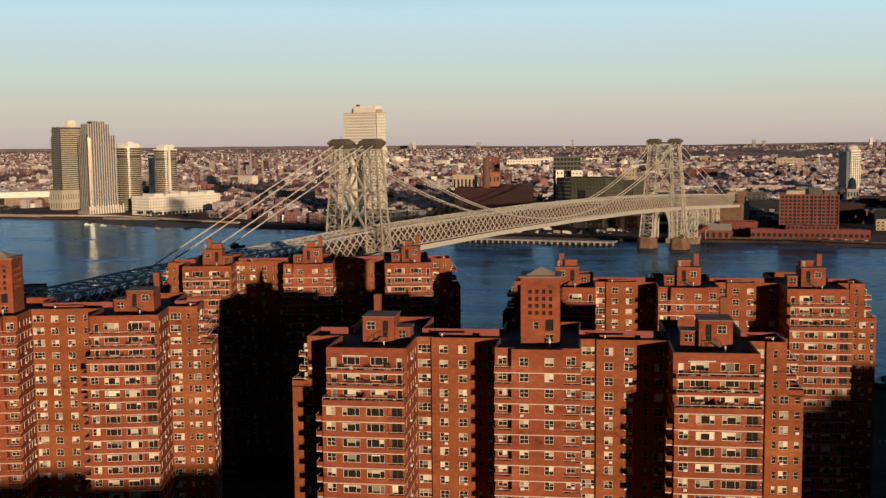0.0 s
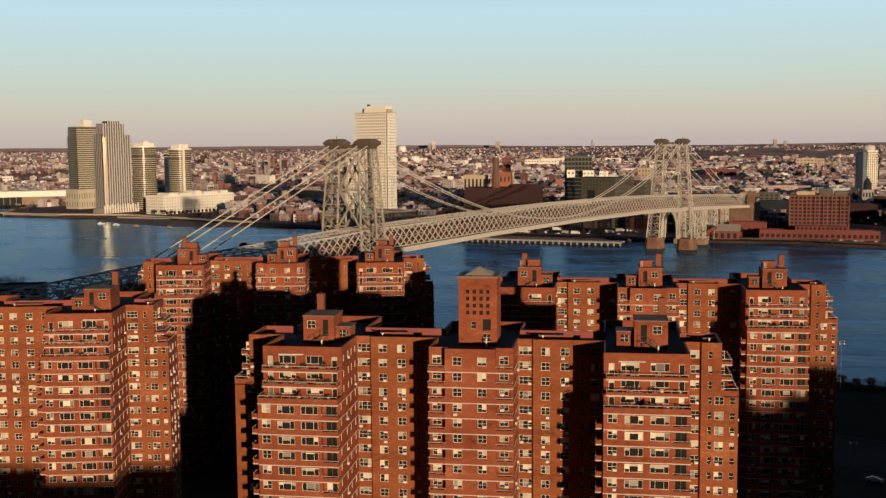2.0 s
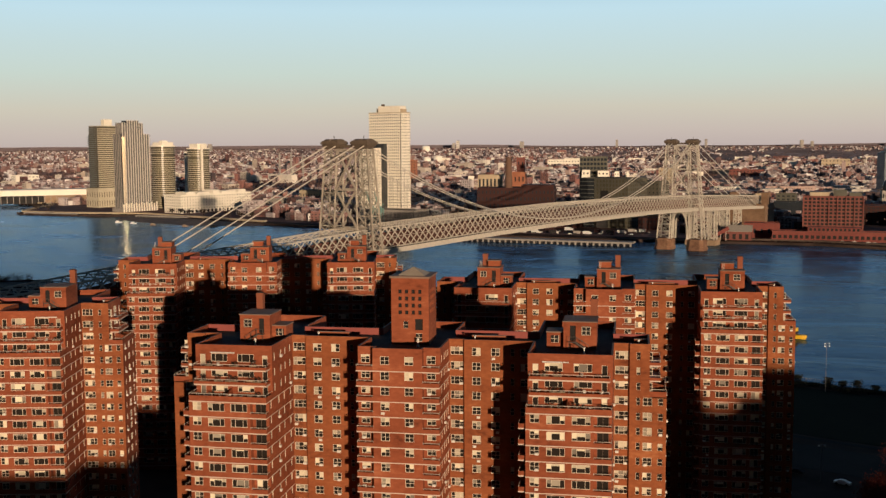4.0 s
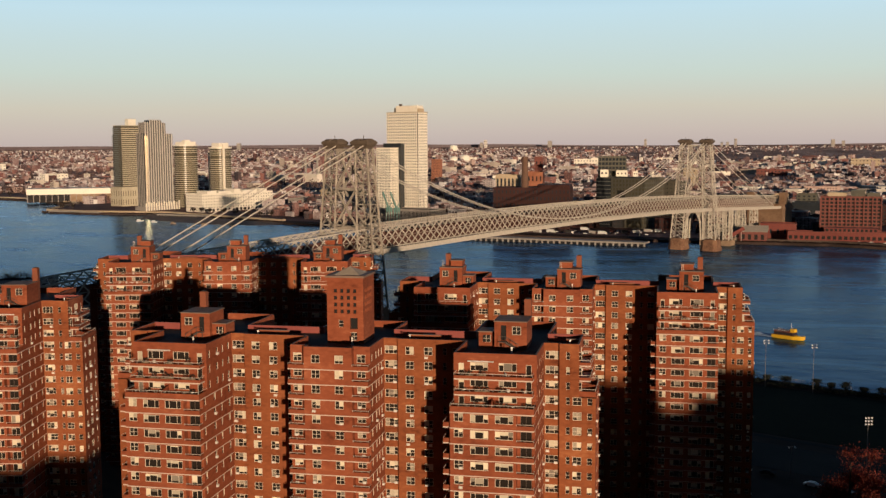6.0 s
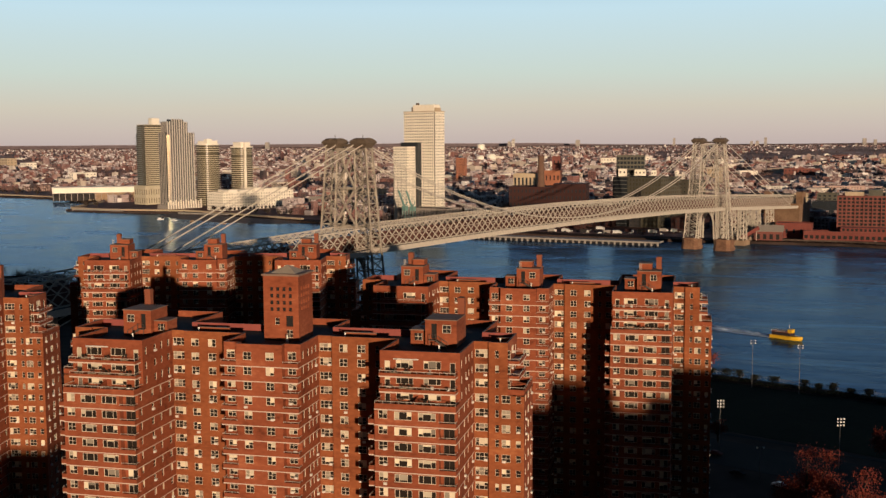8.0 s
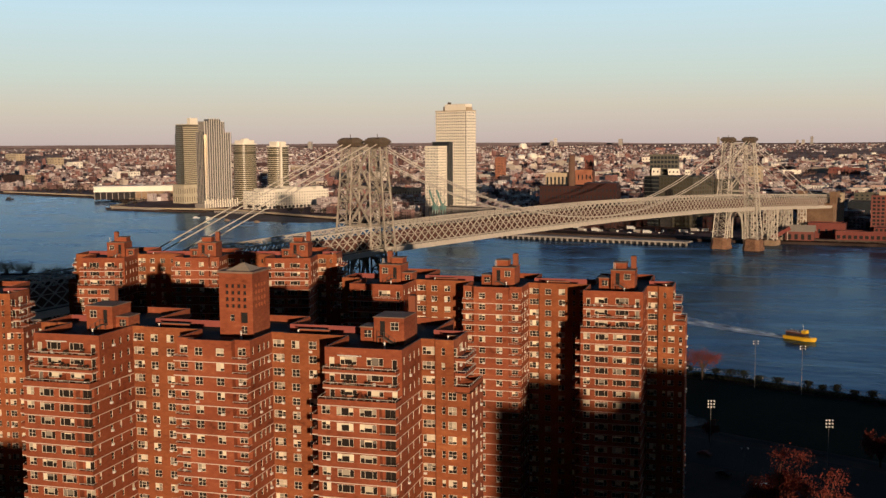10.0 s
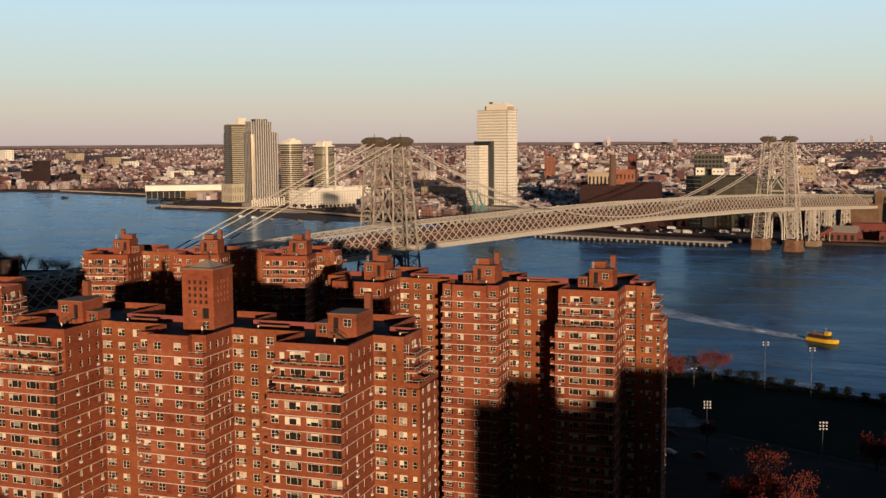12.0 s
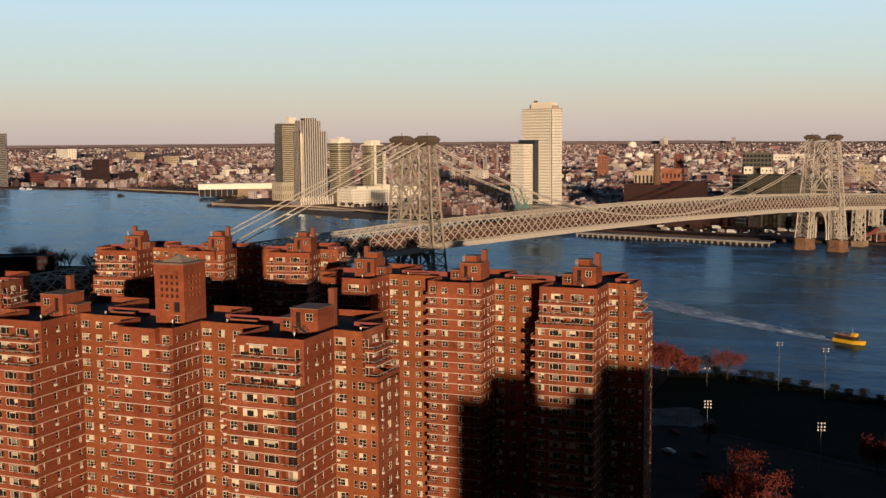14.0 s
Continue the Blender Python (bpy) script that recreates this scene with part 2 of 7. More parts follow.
LEAF_DARK = material("bare_twigs", [(0.02, 0.015, 0.012), (0.05, 0.034, 0.025)], 0.95, 0.5, 4.0, island=0.5)
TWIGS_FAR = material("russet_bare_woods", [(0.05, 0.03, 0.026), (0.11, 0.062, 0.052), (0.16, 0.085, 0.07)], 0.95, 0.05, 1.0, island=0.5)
# leaf colour blackened for the shade the hedge lies in
LEAF_GREEN = material("shade_dark_foliage", [(0.006, 0.009, 0.005), (0.014, 0.018, 0.01)], 0.95, 0.5, 4.0, island=0.5)
BARK = material("bark", [(0.025, 0.018, 0.013), (0.06, 0.042, 0.03)], 0.95, 1.0, 6.0)
YELLOW = material("yellow_hull", [(0.62, 0.36, 0.02), (0.75, 0.46, 0.03)], 0.4, 0.4, 4.0)
POLE = material("galvanised_pole", [(0.1, 0.1, 0.1), (0.17, 0.165, 0.16)], 0.6, 1.0, 6.0)
LAMP_HEAD = material("lamp_head", [(0.55, 0.55, 0.53), (0.7, 0.7, 0.68)], 0.4, 1.0, 6.0)

# water: dark, with small waves at two sizes
WATER = bpy.data.materials.new("river_water")
WATER.use_nodes = True
_t = WATER.node_tree
_b = _t.nodes["Principled BSDF"]
_b.inputs["Base Color"].default_value = (0.012, 0.05, 0.115, 1)
_b.inputs["Roughness"].default_value, _b.inputs["IOR"].default_value = 0.34, 1.33
_b.inputs["Specular IOR Level"].default_value = 0.26
_co = _t.nodes.new("ShaderNodeTexCoord")
_last = None
for _scale, _str, _sy in ((0.03, 0.22, 1.2), (0.09, 0.34, 1.4), (0.5, 0.5, 1.0)):
    _mp, _no, _bp = _t.nodes.new("ShaderNodeMapping"), _t.nodes.new("ShaderNodeTexNoise"), _t.nodes.new("ShaderNodeBump")
    _mp.inputs["Scale"].default_value, _mp.inputs["Rotation"].default_value = (1, _sy, 1), (0, 0, 0.4)
    _t.links.new(_co.outputs["Object"], _mp.inputs["Vector"])
    _t.links.new(_mp.outputs[0], _no.inputs["Vector"])
    _no.inputs["Scale"].default_value, _no.inputs["Detail"].default_value = _scale, 4
    _bp.inputs["Strength"].default_value, _bp.inputs["Distance"].default_value = _str, 0.11 / _scale ** 0.9
    _t.links.new(_no.outputs[0], _bp.inputs["Height"])
    if _last:
        _t.links.new(_last.outputs[0], _bp.inputs["Normal"])
    _last = _bp
_t.links.new(_last.outputs[0], _b.inputs["Normal"])

# wind streaks: rougher and smoother water, with wave highlights put into the colour
_mp, _no, _rp = _t.nodes.new("ShaderNodeMapping"), _t.nodes.new("ShaderNodeTexNoise"), _t.nodes.new("ShaderNodeMapRange")
_mp.inputs["Scale"].default_value, _mp.inputs["Rotation"].default_value = (0.7, 1.0, 1), (0, 0, 0.35)
_t.links.new(_co.outputs["Object"], _mp.inputs["Vector"])
_t.links.new(_mp.outputs[0], _no.inputs["Vector"])
_no.inputs["Scale"].default_value, _no.inputs["Detail"].default_value, _no.inputs["Distortion"].default_value = 0.022, 8, 0.5
_t.links.new(_no.outputs[0], _rp.inputs["Value"])
_rp.inputs["From Min"].default_value, _rp.inputs["From Max"].default_value = 0.35, 0.65
_rp.inputs["To Min"].default_value, _rp.inputs["To Max"].default_value = 0.12, 0.28
_t.links.new(_rp.outputs[0], _b.inputs["Roughness"])
_cm = _t.nodes.new("ShaderNodeMix")
_cm.data_type = "RGBA"
_cm.inputs["A"].default_value, _cm.inputs["B"].default_value = (0.003, 0.014, 0.048, 1), (0.048, 0.15, 0.29, 1)
_pw = _t.nodes.new("ShaderNodeMapRange")
_pw.inputs["From Min"].default_value, _pw.inputs["From Max"].default_value = 0.36, 0.64
_t.links.new(_no.outputs[0], _pw.inputs["Value"])
_mp, _n2, _st, _sum = (_t.nodes.new("ShaderNode" + _k) for _k in ("Mapping", "TexNoise", "MapRange", "Math"))
_mp.inputs["Scale"].default_value, _mp.inputs["Rotation"].default_value = (0.4, 1.9, 1), (0, 0, 0.3)
_t.links.new(_co.outputs["Object"], _mp.inputs["Vector"])
_t.links.new(_mp.outputs[0], _n2.inputs["Vector"])
_n2.inputs["Scale"].default_value, _n2.inputs["Detail"].default_value, _n2.inputs["Distortion"].default_value = 0.016, 7, 1.2
_t.links.new(_n2.outputs[0], _st.inputs["Value"])
_st.inputs["From Min"].default_value, _st.inputs["From Max"].default_value = 0.5, 0.68
_st.inputs["To Max"].default_value = 0.9
_sum.operation = "MULTIPLY_ADD"
_t.links.new(_pw.outputs[0], _sum.inputs[0])
_sum.inputs[1].default_value = 0.5
_t.links.new(_st.outputs[0], _sum.inputs[2])
_t.links.new(_sum.outputs[0], _cm.inputs["Factor"])
_t.links.new(_cm.outputs["Result"], _b.inputs["Base Color"])
# gloss tinted blue, standing in for higher sky mirrored by the waves
_b.inputs["Specular IOR Level"].default_value = 0.0
_gl, _fr, _mx, _gain = (_t.nodes.new("ShaderNode" + _k) for _k in ("BsdfGlossy", "Fresnel", "MixShader", "Math"))
_gl.inputs["Color"].default_value = (0.48, 0.68, 0.9, 1)
_fr.inputs["IOR"].default_value = 1.33
_gain.operation = "MULTIPLY"
# mirroring weakens to the right, standing in for darker reflections there
_sx, _mirror_fade = _t.nodes.new("ShaderNodeSeparateXYZ"), _t.nodes.new("ShaderNodeMapRange")
_t.links.new(_co.outputs["Object"], _sx.inputs[0])
_t.links.new(_sx.outputs[0], _mirror_fade.inputs["Value"])
_mirror_fade.inputs["From Min"].default_value, _mirror_fade.inputs["From Max"].default_value = -1100.0, 150.0
_mirror_fade.inputs["To Min"].default_value, _mirror_fade.inputs["To Max"].default_value = 0.92, 0.56
_t.links.new(_mirror_fade.outputs[0], _gain.inputs[1])
_t.links.new(_rp.outputs[0], _gl.inputs["Roughness"])
_t.links.new(_last.outputs[0], _gl.inputs["Normal"])
_t.links.new(_last.outputs[0], _fr.inputs["Normal"])
_t.links.new(_fr.outputs[0], _gain.inputs[0])
_t.links.new(_gain.outputs[0], _mx.inputs["Fac"])
_t.links.new(_b.outputs[0], _mx.inputs[1])
_t.links.new(_gl.outputs[0], _mx.inputs[2])
_t.links.new(_mx.outputs[0], _t.nodes["Material Output"].inputs["Surface"])

# ---- small building blocks ----


def finish(bm, name, mats):
    me = bpy.data.meshes.new(name)
    bm.to_mesh(me)
    bm.free()
    for m in mats if isinstance(mats, (list, tuple)) else [mats]:
        me.materials.append(m)
    return me


def part(name, bm, mats, parent=None, label="", m=None):
    """One bmesh (or a mesh that is shared) as one object under its thing or part."""
    me = bm if isinstance(bm, bpy.types.Mesh) else finish(bm, name, mats)
    ob = new(name, me)
    if parent:
        ob.parent = parent
    if m is not None:
        ob.matrix_basis = m
    return tagged(ob, label)


def thing(name, m, label, category, group="", kind=""):
    ob = new(name)
    ob.empty_display_size = 1
    ob.matrix_basis = m
    return tagged(ob, label, category, group, kind)


def box(bm, x0, x1, y0, y1, z0, z1, mi=0):
    v = [bm.verts.new(p) for p in ((x0, y0, z0), (x1, y0, z0), (x1, y1, z0), (x0, y1, z0), (x0, y0, z1), (x1, y0, z1), (x1, y1, z1), (x0, y1, z1))]
    for q in ((3, 2, 1, 0), (4, 5, 6, 7), (0, 1, 5, 4), (1, 2, 6, 5), (2, 3, 7, 6), (3, 0, 4, 7)):
        bm.faces.new([v[i] for i in q]).material_index = mi


def beam(bm, a, b, w, h=None, up=Vector((0, 0, 1)), mi=0):
    """A square bar from a to b, w wide and h deep."""
    a, b, h = Vector(a), Vector(b), h or w
    d = (b - a).normalized()
    s = d.cross(up)
    s = s.normalized() if s.length > 1e-4 else Vector((1, 0, 0))
    t = s.cross(d)
    v = [bm.verts.new(p + s * i * w / 2 + t * j * h / 2) for p in (a, b) for i, j in ((-1, -1), (1, -1), (1, 1), (-1, 1))]
    for q in ((3, 2, 1, 0), (4, 5, 6, 7), (0, 1, 5, 4), (1, 2, 6, 5), (2, 3, 7, 6), (3, 0, 4, 7)):
        bm.faces.new([v[i] for i in q]).material_index = mi


def quad(bm, pts, mi=0):
    f = bm.faces.new([bm.verts.new(p) for p in pts])
    f.material_index = mi
    return f


def tube(bm, pts, radius, sides=8, mi=0):
    rings = []
    for i, p in enumerate(pts):
        d = (Vector(pts[min(i + 1, len(pts) - 1)]) - Vector(pts[max(i - 1, 0)])).normalized()
        s = d.cross(Vector((0, 0, 1)))
        s = s.normalized() if s.length > 1e-4 else Vector((1, 0, 0))
        t = s.cross(d)
        r = radius[i] if isinstance(radius, (list, tuple)) else radius
        rings.append([bm.verts.new(Vector(p) + (s * math.cos(a) + t * math.sin(a)) * r) for a in (2 * math.pi * j / sides for j in range(sides))])
    for r0, r1 in zip(rings, rings[1:]):
        for j in range(sides):
            bm.faces.new((r0[j], r0[(j + 1) % sides], r1[(j + 1) % sides], r1[j])).material_index = mi
    for r in (rings[0][::-1], rings[-1]):
        bm.faces.new(r).material_index = mi


def facade(bm, p0, p1, z0, z1, holes, deep=0.2, mi=0):
    """A wall from p0 to p1 (its outside to the right of that way) with real openings (s0, s1, z0, z1) and their reveals."""
    p0, p1 = Vector((*p0, 0)), Vector((*p1, 0))
    d = p1 - p0
    length = d.length
    d.normalize()
    inward = Vector((-d.y, d.x, 0))
    holes = [h for h in holes if h[2] > z0 and h[3] < z1 and h[0] > 0 and h[1] < length]
    xs = sorted({0.0, length, *(round(h[0], 3) for h in holes), *(round(h[1], 3) for h in holes)})
    zs = sorted({z0, z1, *(round(h[2], 3) for h in holes), *(round(h[3], 3) for h in holes)})
    taken = set()
    for h in holes:
        i0, i1, j0, j1 = xs.index(round(h[0], 3)), xs.index(round(h[1], 3)), zs.index(round(h[2], 3)), zs.index(round(h[3], 3))
        taken |= {(i, j) for i in range(i0, i1) for j in range(j0, j1)}
    at = lambda s, z, k=0.0: p0 + d * s + inward * k + Vector((0, 0, z))
    grid = {}

    def vert(i, j):
        if (i, j) not in grid:
            grid[(i, j)] = bm.verts.new(at(xs[i], zs[j]))
        return grid[(i, j)]

    for i in range(len(xs) - 1):
        for j in range(len(zs) - 1):
            if (i, j) not in taken:
                bm.faces.new((vert(i, j), vert(i + 1, j), vert(i + 1, j + 1), vert(i, j + 1))).material_index = mi
    for a, b, c, e in (h[:4] for h in holes):
        for q in (((a, c), (b, c)), ((b, c), (b, e)), ((b, e), (a, e)), ((a, e), (a, c))):
            quad(bm, (at(*q[0]), at(*q[0], deep), at(*q[1], deep), at(*q[1])), mi)


def inset(poly, k):
    """A rectilinear polygon, counter-clockwise, moved inwards by k."""
    out = []
    for i, p in enumerate(poly):
        a, b = Vector(poly[i - 1]), Vector(poly[(i + 1) % len(poly)])
        d0, d1 = (Vector(p) - a).normalized(), (b - Vector(p)).normalized()
        n0, n1 = Vector((-d0.y, d0.x)), Vector((-d1.y, d1.x))
        out.append(Vector(p) + (n0 + n1) * k if abs(n0.dot(n1)) < 0.5 else Vector(p) + n0 * k)
    return out

# ---- the four brick apartment blocks ----
LAND = 3.0                               # height of the ground over the river
B0, FH = 51.6, 2.65                      # foot of the three set-back storeys, storey height
ROOF, TOP = B0 + 3 * FH, B0 + 3 * FH + 1.25
FLOORS = [B0 - FH * (i + 1) for i in range(19)]
UPPER = [B0 + FH * i for i in range(3)]
WINGS = {1: (-58.0, -44.1, 0.0), 2: (-29.4, -15.0, 4.2), 3: (0.0, 13.9, 0.0)}
#        width, sill, height, mullions across, bar across the middle
KINDS = {"W": (3.0, 0.92, 1.42, (0.27, 0.73), 0), "T": (2.3, 1.05, 1.45, (0.3, 0.7), 1), "D": (1.55, 1.05, 1.45, (0.5,), 1),
         "N": (0.65, 1.15, 1.3, (), 1), "S": (0.85, 1.15, 1.25, (), 1), "G": (0.95, 0.12, 2.05, (), 0), "B": (1.9, 0.1, 2.05, (0.5,), 0)}


def window_meshes():
    made = {}
    for kind, (w, sill, h, cuts, bar) in KINDS.items():
        bm = bmesh.new()
        k = 0.035 if kind in "NS" else 0.07
        cells = [0.0, *cuts, 1.0]
        rows = [(k, h * 0.5 - 0.028), (h * 0.5 + 0.028, h - k)] if bar else [(k, h - k)]
        holes = [(max(k, w * a + 0.028), min(w - k, w * b - 0.028), *r) for a, b in zip(cells, cells[1:]) for r in rows]
        facade(bm, (-w / 2, 0.06), (w / 2, 0.06), 0.0, h, holes, 0.07)
        for q in (((-w / 2, 0), (w / 2, 0)), ((w / 2, h), (-w / 2, h))):
            quad(bm, ((q[0][0], 0.06, q[0][1]), (q[0][0], 0.16, q[0][1]), (q[1][0], 0.16, q[1][1]), (q[1][0], 0.06, q[1][1])))
        bmesh.ops.remove_doubles(bm, verts=bm.verts, dist=0.001)
        frame_mesh = finish(bm, "window", BRONZE if kind == "B" else FRAME)
        bm = bmesh.new()
        edges = [0.0, *cuts, 1.0]
        uv = bm.loops.layers.uv.new("UVMap")
        for sash, (a, b) in enumerate(zip(edges, edges[1:])):
            f = quad(bm, [(-w / 2 + w * a, 0.13, 0), (-w / 2 + w * b, 0.13, 0), (-w / 2 + w * b, 0.13, h), (-w / 2 + w * a, 0.13, h)])
            for loop, c in zip(f.loops, ((sash + 0.1, 0), (sash + 0.9, 0), (sash + 0.9, 1), (sash + 0.1, 1))):
                loop[uv].uv = c
        made[kind] = (frame_mesh, finish(bm, "pane", PANE_DOOR if kind in "BNS" else PANE))
    return made


WINDOW = window_meshes()
_bm = bmesh.new()
box(_bm, -0.3, 0.3, -0.3, 0.1, 0.0, 0.4)
box(_bm, -0.26, 0.26, -0.32, -0.3, 0.05, 0.35)
AC_MESH = finish(_bm, "air_conditioner", AC)


STEPS = material("dark_steel_steps", [(0.05, 0.04, 0.035), (0.1, 0.08, 0.07)], 0.6, 2.0, 9.0)


def balcony_mesh(w, d, sx):
    """Slab and brick parapet of a corner balcony; the corner of the wing at the origin, sx = 1 to the right of it."""
    bm = bmesh.new()
    x0, x1 = sorted((0, sx * w))
    box(bm, x0, x1, 0.0, d, -0.2, 0.0, 1)
    box(bm, x0, x1, 0.0, 0.14, 0.0, 0.72)
    ex0, ex1 = sorted((0, sx * 0.14))
    box(bm, ex0, ex1, 0.14, d, 0.0, 0.72)
    box(bm, x0, x1, 0.03, 0.1, 0.92, 0.99, 2)
    box(bm, *sorted((sx * 0.03, sx * 0.1)), 0.1, d, 0.92, 0.99, 2)
    n = 3
    for i in range(n):
        x = sx * (0.06 + (w - 0.1) * i / (n - 1))
        box(bm, x - 0.025, x + 0.025, 0.04, 0.09, 0.72, 0.92, 2)
    return finish(bm, "balcony", [BRICK, SLAB, RAIL])


BALCONY = {sx: balcony_mesh(2.9, 1.4, sx) for sx in (1, -1)}


def side_balcony_mesh():
    """A balcony that juts out from the left flank of a wing, near its front corner."""
    bm = bmesh.new()
    box(bm, -1.25, -0.06, 0.5, 3.6, -0.2, 0.0, 1)
    box(bm, -1.25, -1.12, 0.5, 3.6, 0.0, 0.75)
    for y in (0.5, 3.47):
        box(bm, -1.12, -0.06, y, y + 0.13, 0.0, 0.75)
    box(bm, -1.22, -1.15, 0.55, 3.55, 0.92, 0.99, 2)
    for y in (0.6, 2.05, 3.5):
        box(bm, -1.21, -1.16, y - 0.025, y + 0.025, 0.75, 0.92, 2)
    return finish(bm, "balcony", [BRICK, SLAB, RAIL])


SIDE_BALCONY = side_balcony_mesh()


def band_mesh(w, d):
    bm = bmesh.new()
    k = 0.05
    box(bm, -k, w + k, -k, 0.1, -0.15, 0.0)
    box(bm, -k, 0.1, 0.1, d, -0.15, 0.0)
    box(bm, w - 0.1, w + k, 0.1, d, -0.15, 0.0)
    return finish(bm, "slab_edge", SLAB)


BANDS = {1: band_mesh(13.9, 14.6), 2: band_mesh(14.4, 10.4)}


def terrace_mesh(w, d, low):
    """A terrace or long balcony: slab, brick parapet and rail. Its front left corner at the origin."""
    bm = bmesh.new()
    hgt = 0.95 if low else 0.5
    posts = 1.3
    box(bm, 0, w, 0, d, -0.22, 0.0, 1)
    for x0, x1, y0, y1 in ((0, w, 0, 0.15), (0, 0.15, 0.15, d), (w - 0.15, w, 0.15, d)):
        box(bm, x0, x1, y0, y1, 0.0, hgt)
    top = hgt + 0.42
    box(bm, 0.04, w - 0.04, 0.04, 0.1, top - 0.08, top, 2)
    box(bm, 0.04, 0.1, 0.1, d, top - 0.08, top, 2)
    box(bm, w - 0.1, w - 0.04, 0.1, d, top - 0.08, top, 2)
    n = int(w / posts)
    for i in range(n + 1):
        x = 0.06 + (w - 0.12) * i / n
        box(bm, x - 0.025, x + 0.025, 0.045, 0.095, hgt, top - 0.06, 2)
    if low:                                                    # dividing wall with a sloping top
        xm = w * 0.47
        lo = [bm.verts.new((x, y, 0.0)) for x, y in ((xm, 0.16), (xm + 0.14, 0.16), (xm + 0.14, d - 0.02), (xm, d - 0.02))]
        hi = [bm.verts.new((x, y, z)) for x, y, z in ((xm, 0.16, 1.0), (xm + 0.14, 0.16, 1.0), (xm + 0.14, d - 0.02, 1.75), (xm, d - 0.02, 1.75))]
        for i in range(4):
            bm.faces.new((lo[i], lo[(i + 1) % 4], hi[(i + 1) % 4], hi[i]))
        bm.faces.new(hi)
    return finish(bm, "terrace" if low else "balcony", [BRICK, SLAB, RAIL])


TERRACE = {"front_low": terrace_mesh(13.9, 3.5, True), "front": terrace_mesh(13.1, 2.1, False),
           "end_low": terrace_mesh(9.8, 2.9, True), "end": terrace_mesh(7.6, 1.9, False)}


def chain(low):
    """The plan, counter-clockwise; low: with the notched corners of the storeys under the set-backs."""
    p = []
    wl = -67.0 if low else -64.1
    er = 22.9 if low else 20.0
    p += [(wl, 14.2), (-60.7, 14.2), (-60.7, 14.7), (-58.0, 14.7)]
    for i in (1, 2, 3):
        x0, x1, y = WINGS[i]
        if i == 2:
            p += [(x0, y + 1.4), (x0 + 2.9, y + 1.4), (x0 + 2.9, y), (x1 - 2.9, y), (x1 - 2.9, y + 1.4), (x1, y + 1.4)]
        elif low:
            p += [(x0, y), (x1 - 2.9, y), (x1 - 2.9, y + 1.4), (x1, y + 1.4)]
        else:
            p += [(x0, 3.5), (x1, 3.5)]
        p += [(x1, 14.7), (x1 + 2.7, 14.7), (x1 + 2.7, 14.2)]
        if i < 3:
            p += [(WINGS[i + 1][0], 14.2)]
    p += [(er, 14.2), (er, 24.0)]
    for i, back in ((3, 37.0), (2, 33.0), (1, 37.0)):
        x0, x1, _y = WINGS[i]
        p += [(x1, 24.0), (x1, back), (x0, back), (x0, 24.0)]
    p += [(wl, 24.0)]
    return p


def columns(p0, p1, low):
    """The window columns of one stretch of wall: offset along it, kind."""
    (x0, y0), (x1, y1) = p0, p1
    length = abs(x1 - x0) + abs(y1 - y0)
    if y0 == y1 and x1 > x0 and y0 < 20:                       # faces the front
        if y0 == 14.7:
            return [(length / 2, "T")]
        if y0 == 14.2:
            if x1 in (20.0, 22.9):
                return [(1.5, "N"), (3.1, "D")] + ([(5.3, "S")] if low else [])
            if x0 in (-67.0, -64.1):
                return [(length - 1.5, "N"), (length - 3.2, "D")]
            return [(2.2, "D"), (5.6, "D"), (8.6, "N"), (10.8, "D")]
        if y0 in (0.0,):
            return [(1.45, "D"), (4.9, "W"), (9.0, "W")]
        if y0 == 4.2:
            return [(2.1, "D"), (6.3, "D")]
        if y0 == 3.5:
            return [(1.3, "G"), (4.3, "W"), (9.1, "W"), (12.6, "G")]
        return [(1.45, "B")] if length > 2 and y0 < 2 and x1 in (-44.1, 13.9) else [(1.3, "D")] if length > 2 else []       # inside the corner balconies
    if x0 == x1 and length > 5 and y0 < 20:                    # flanks of the wings, end walls
        if x0 in (22.9, 20.0, -67.0, -64.1):
            return [(1.8, "S"), (4.9, "D"), (8.0, "S")] if x0 in (22.9, -67.0) else [(2.2, "G"), (5.2, "T"), (8.3, "G")]
        if y1 > y0:
            return [(length - 12.2 if length > 13 else 1.2, "N"), (length * 0.35 + 0.6, "S"), (length * 0.62, "N"), (length - 1.6, "S")]
        return [(1.6, "S"), (length * 0.4, "N"), (length * 0.66, "S")]
    return []


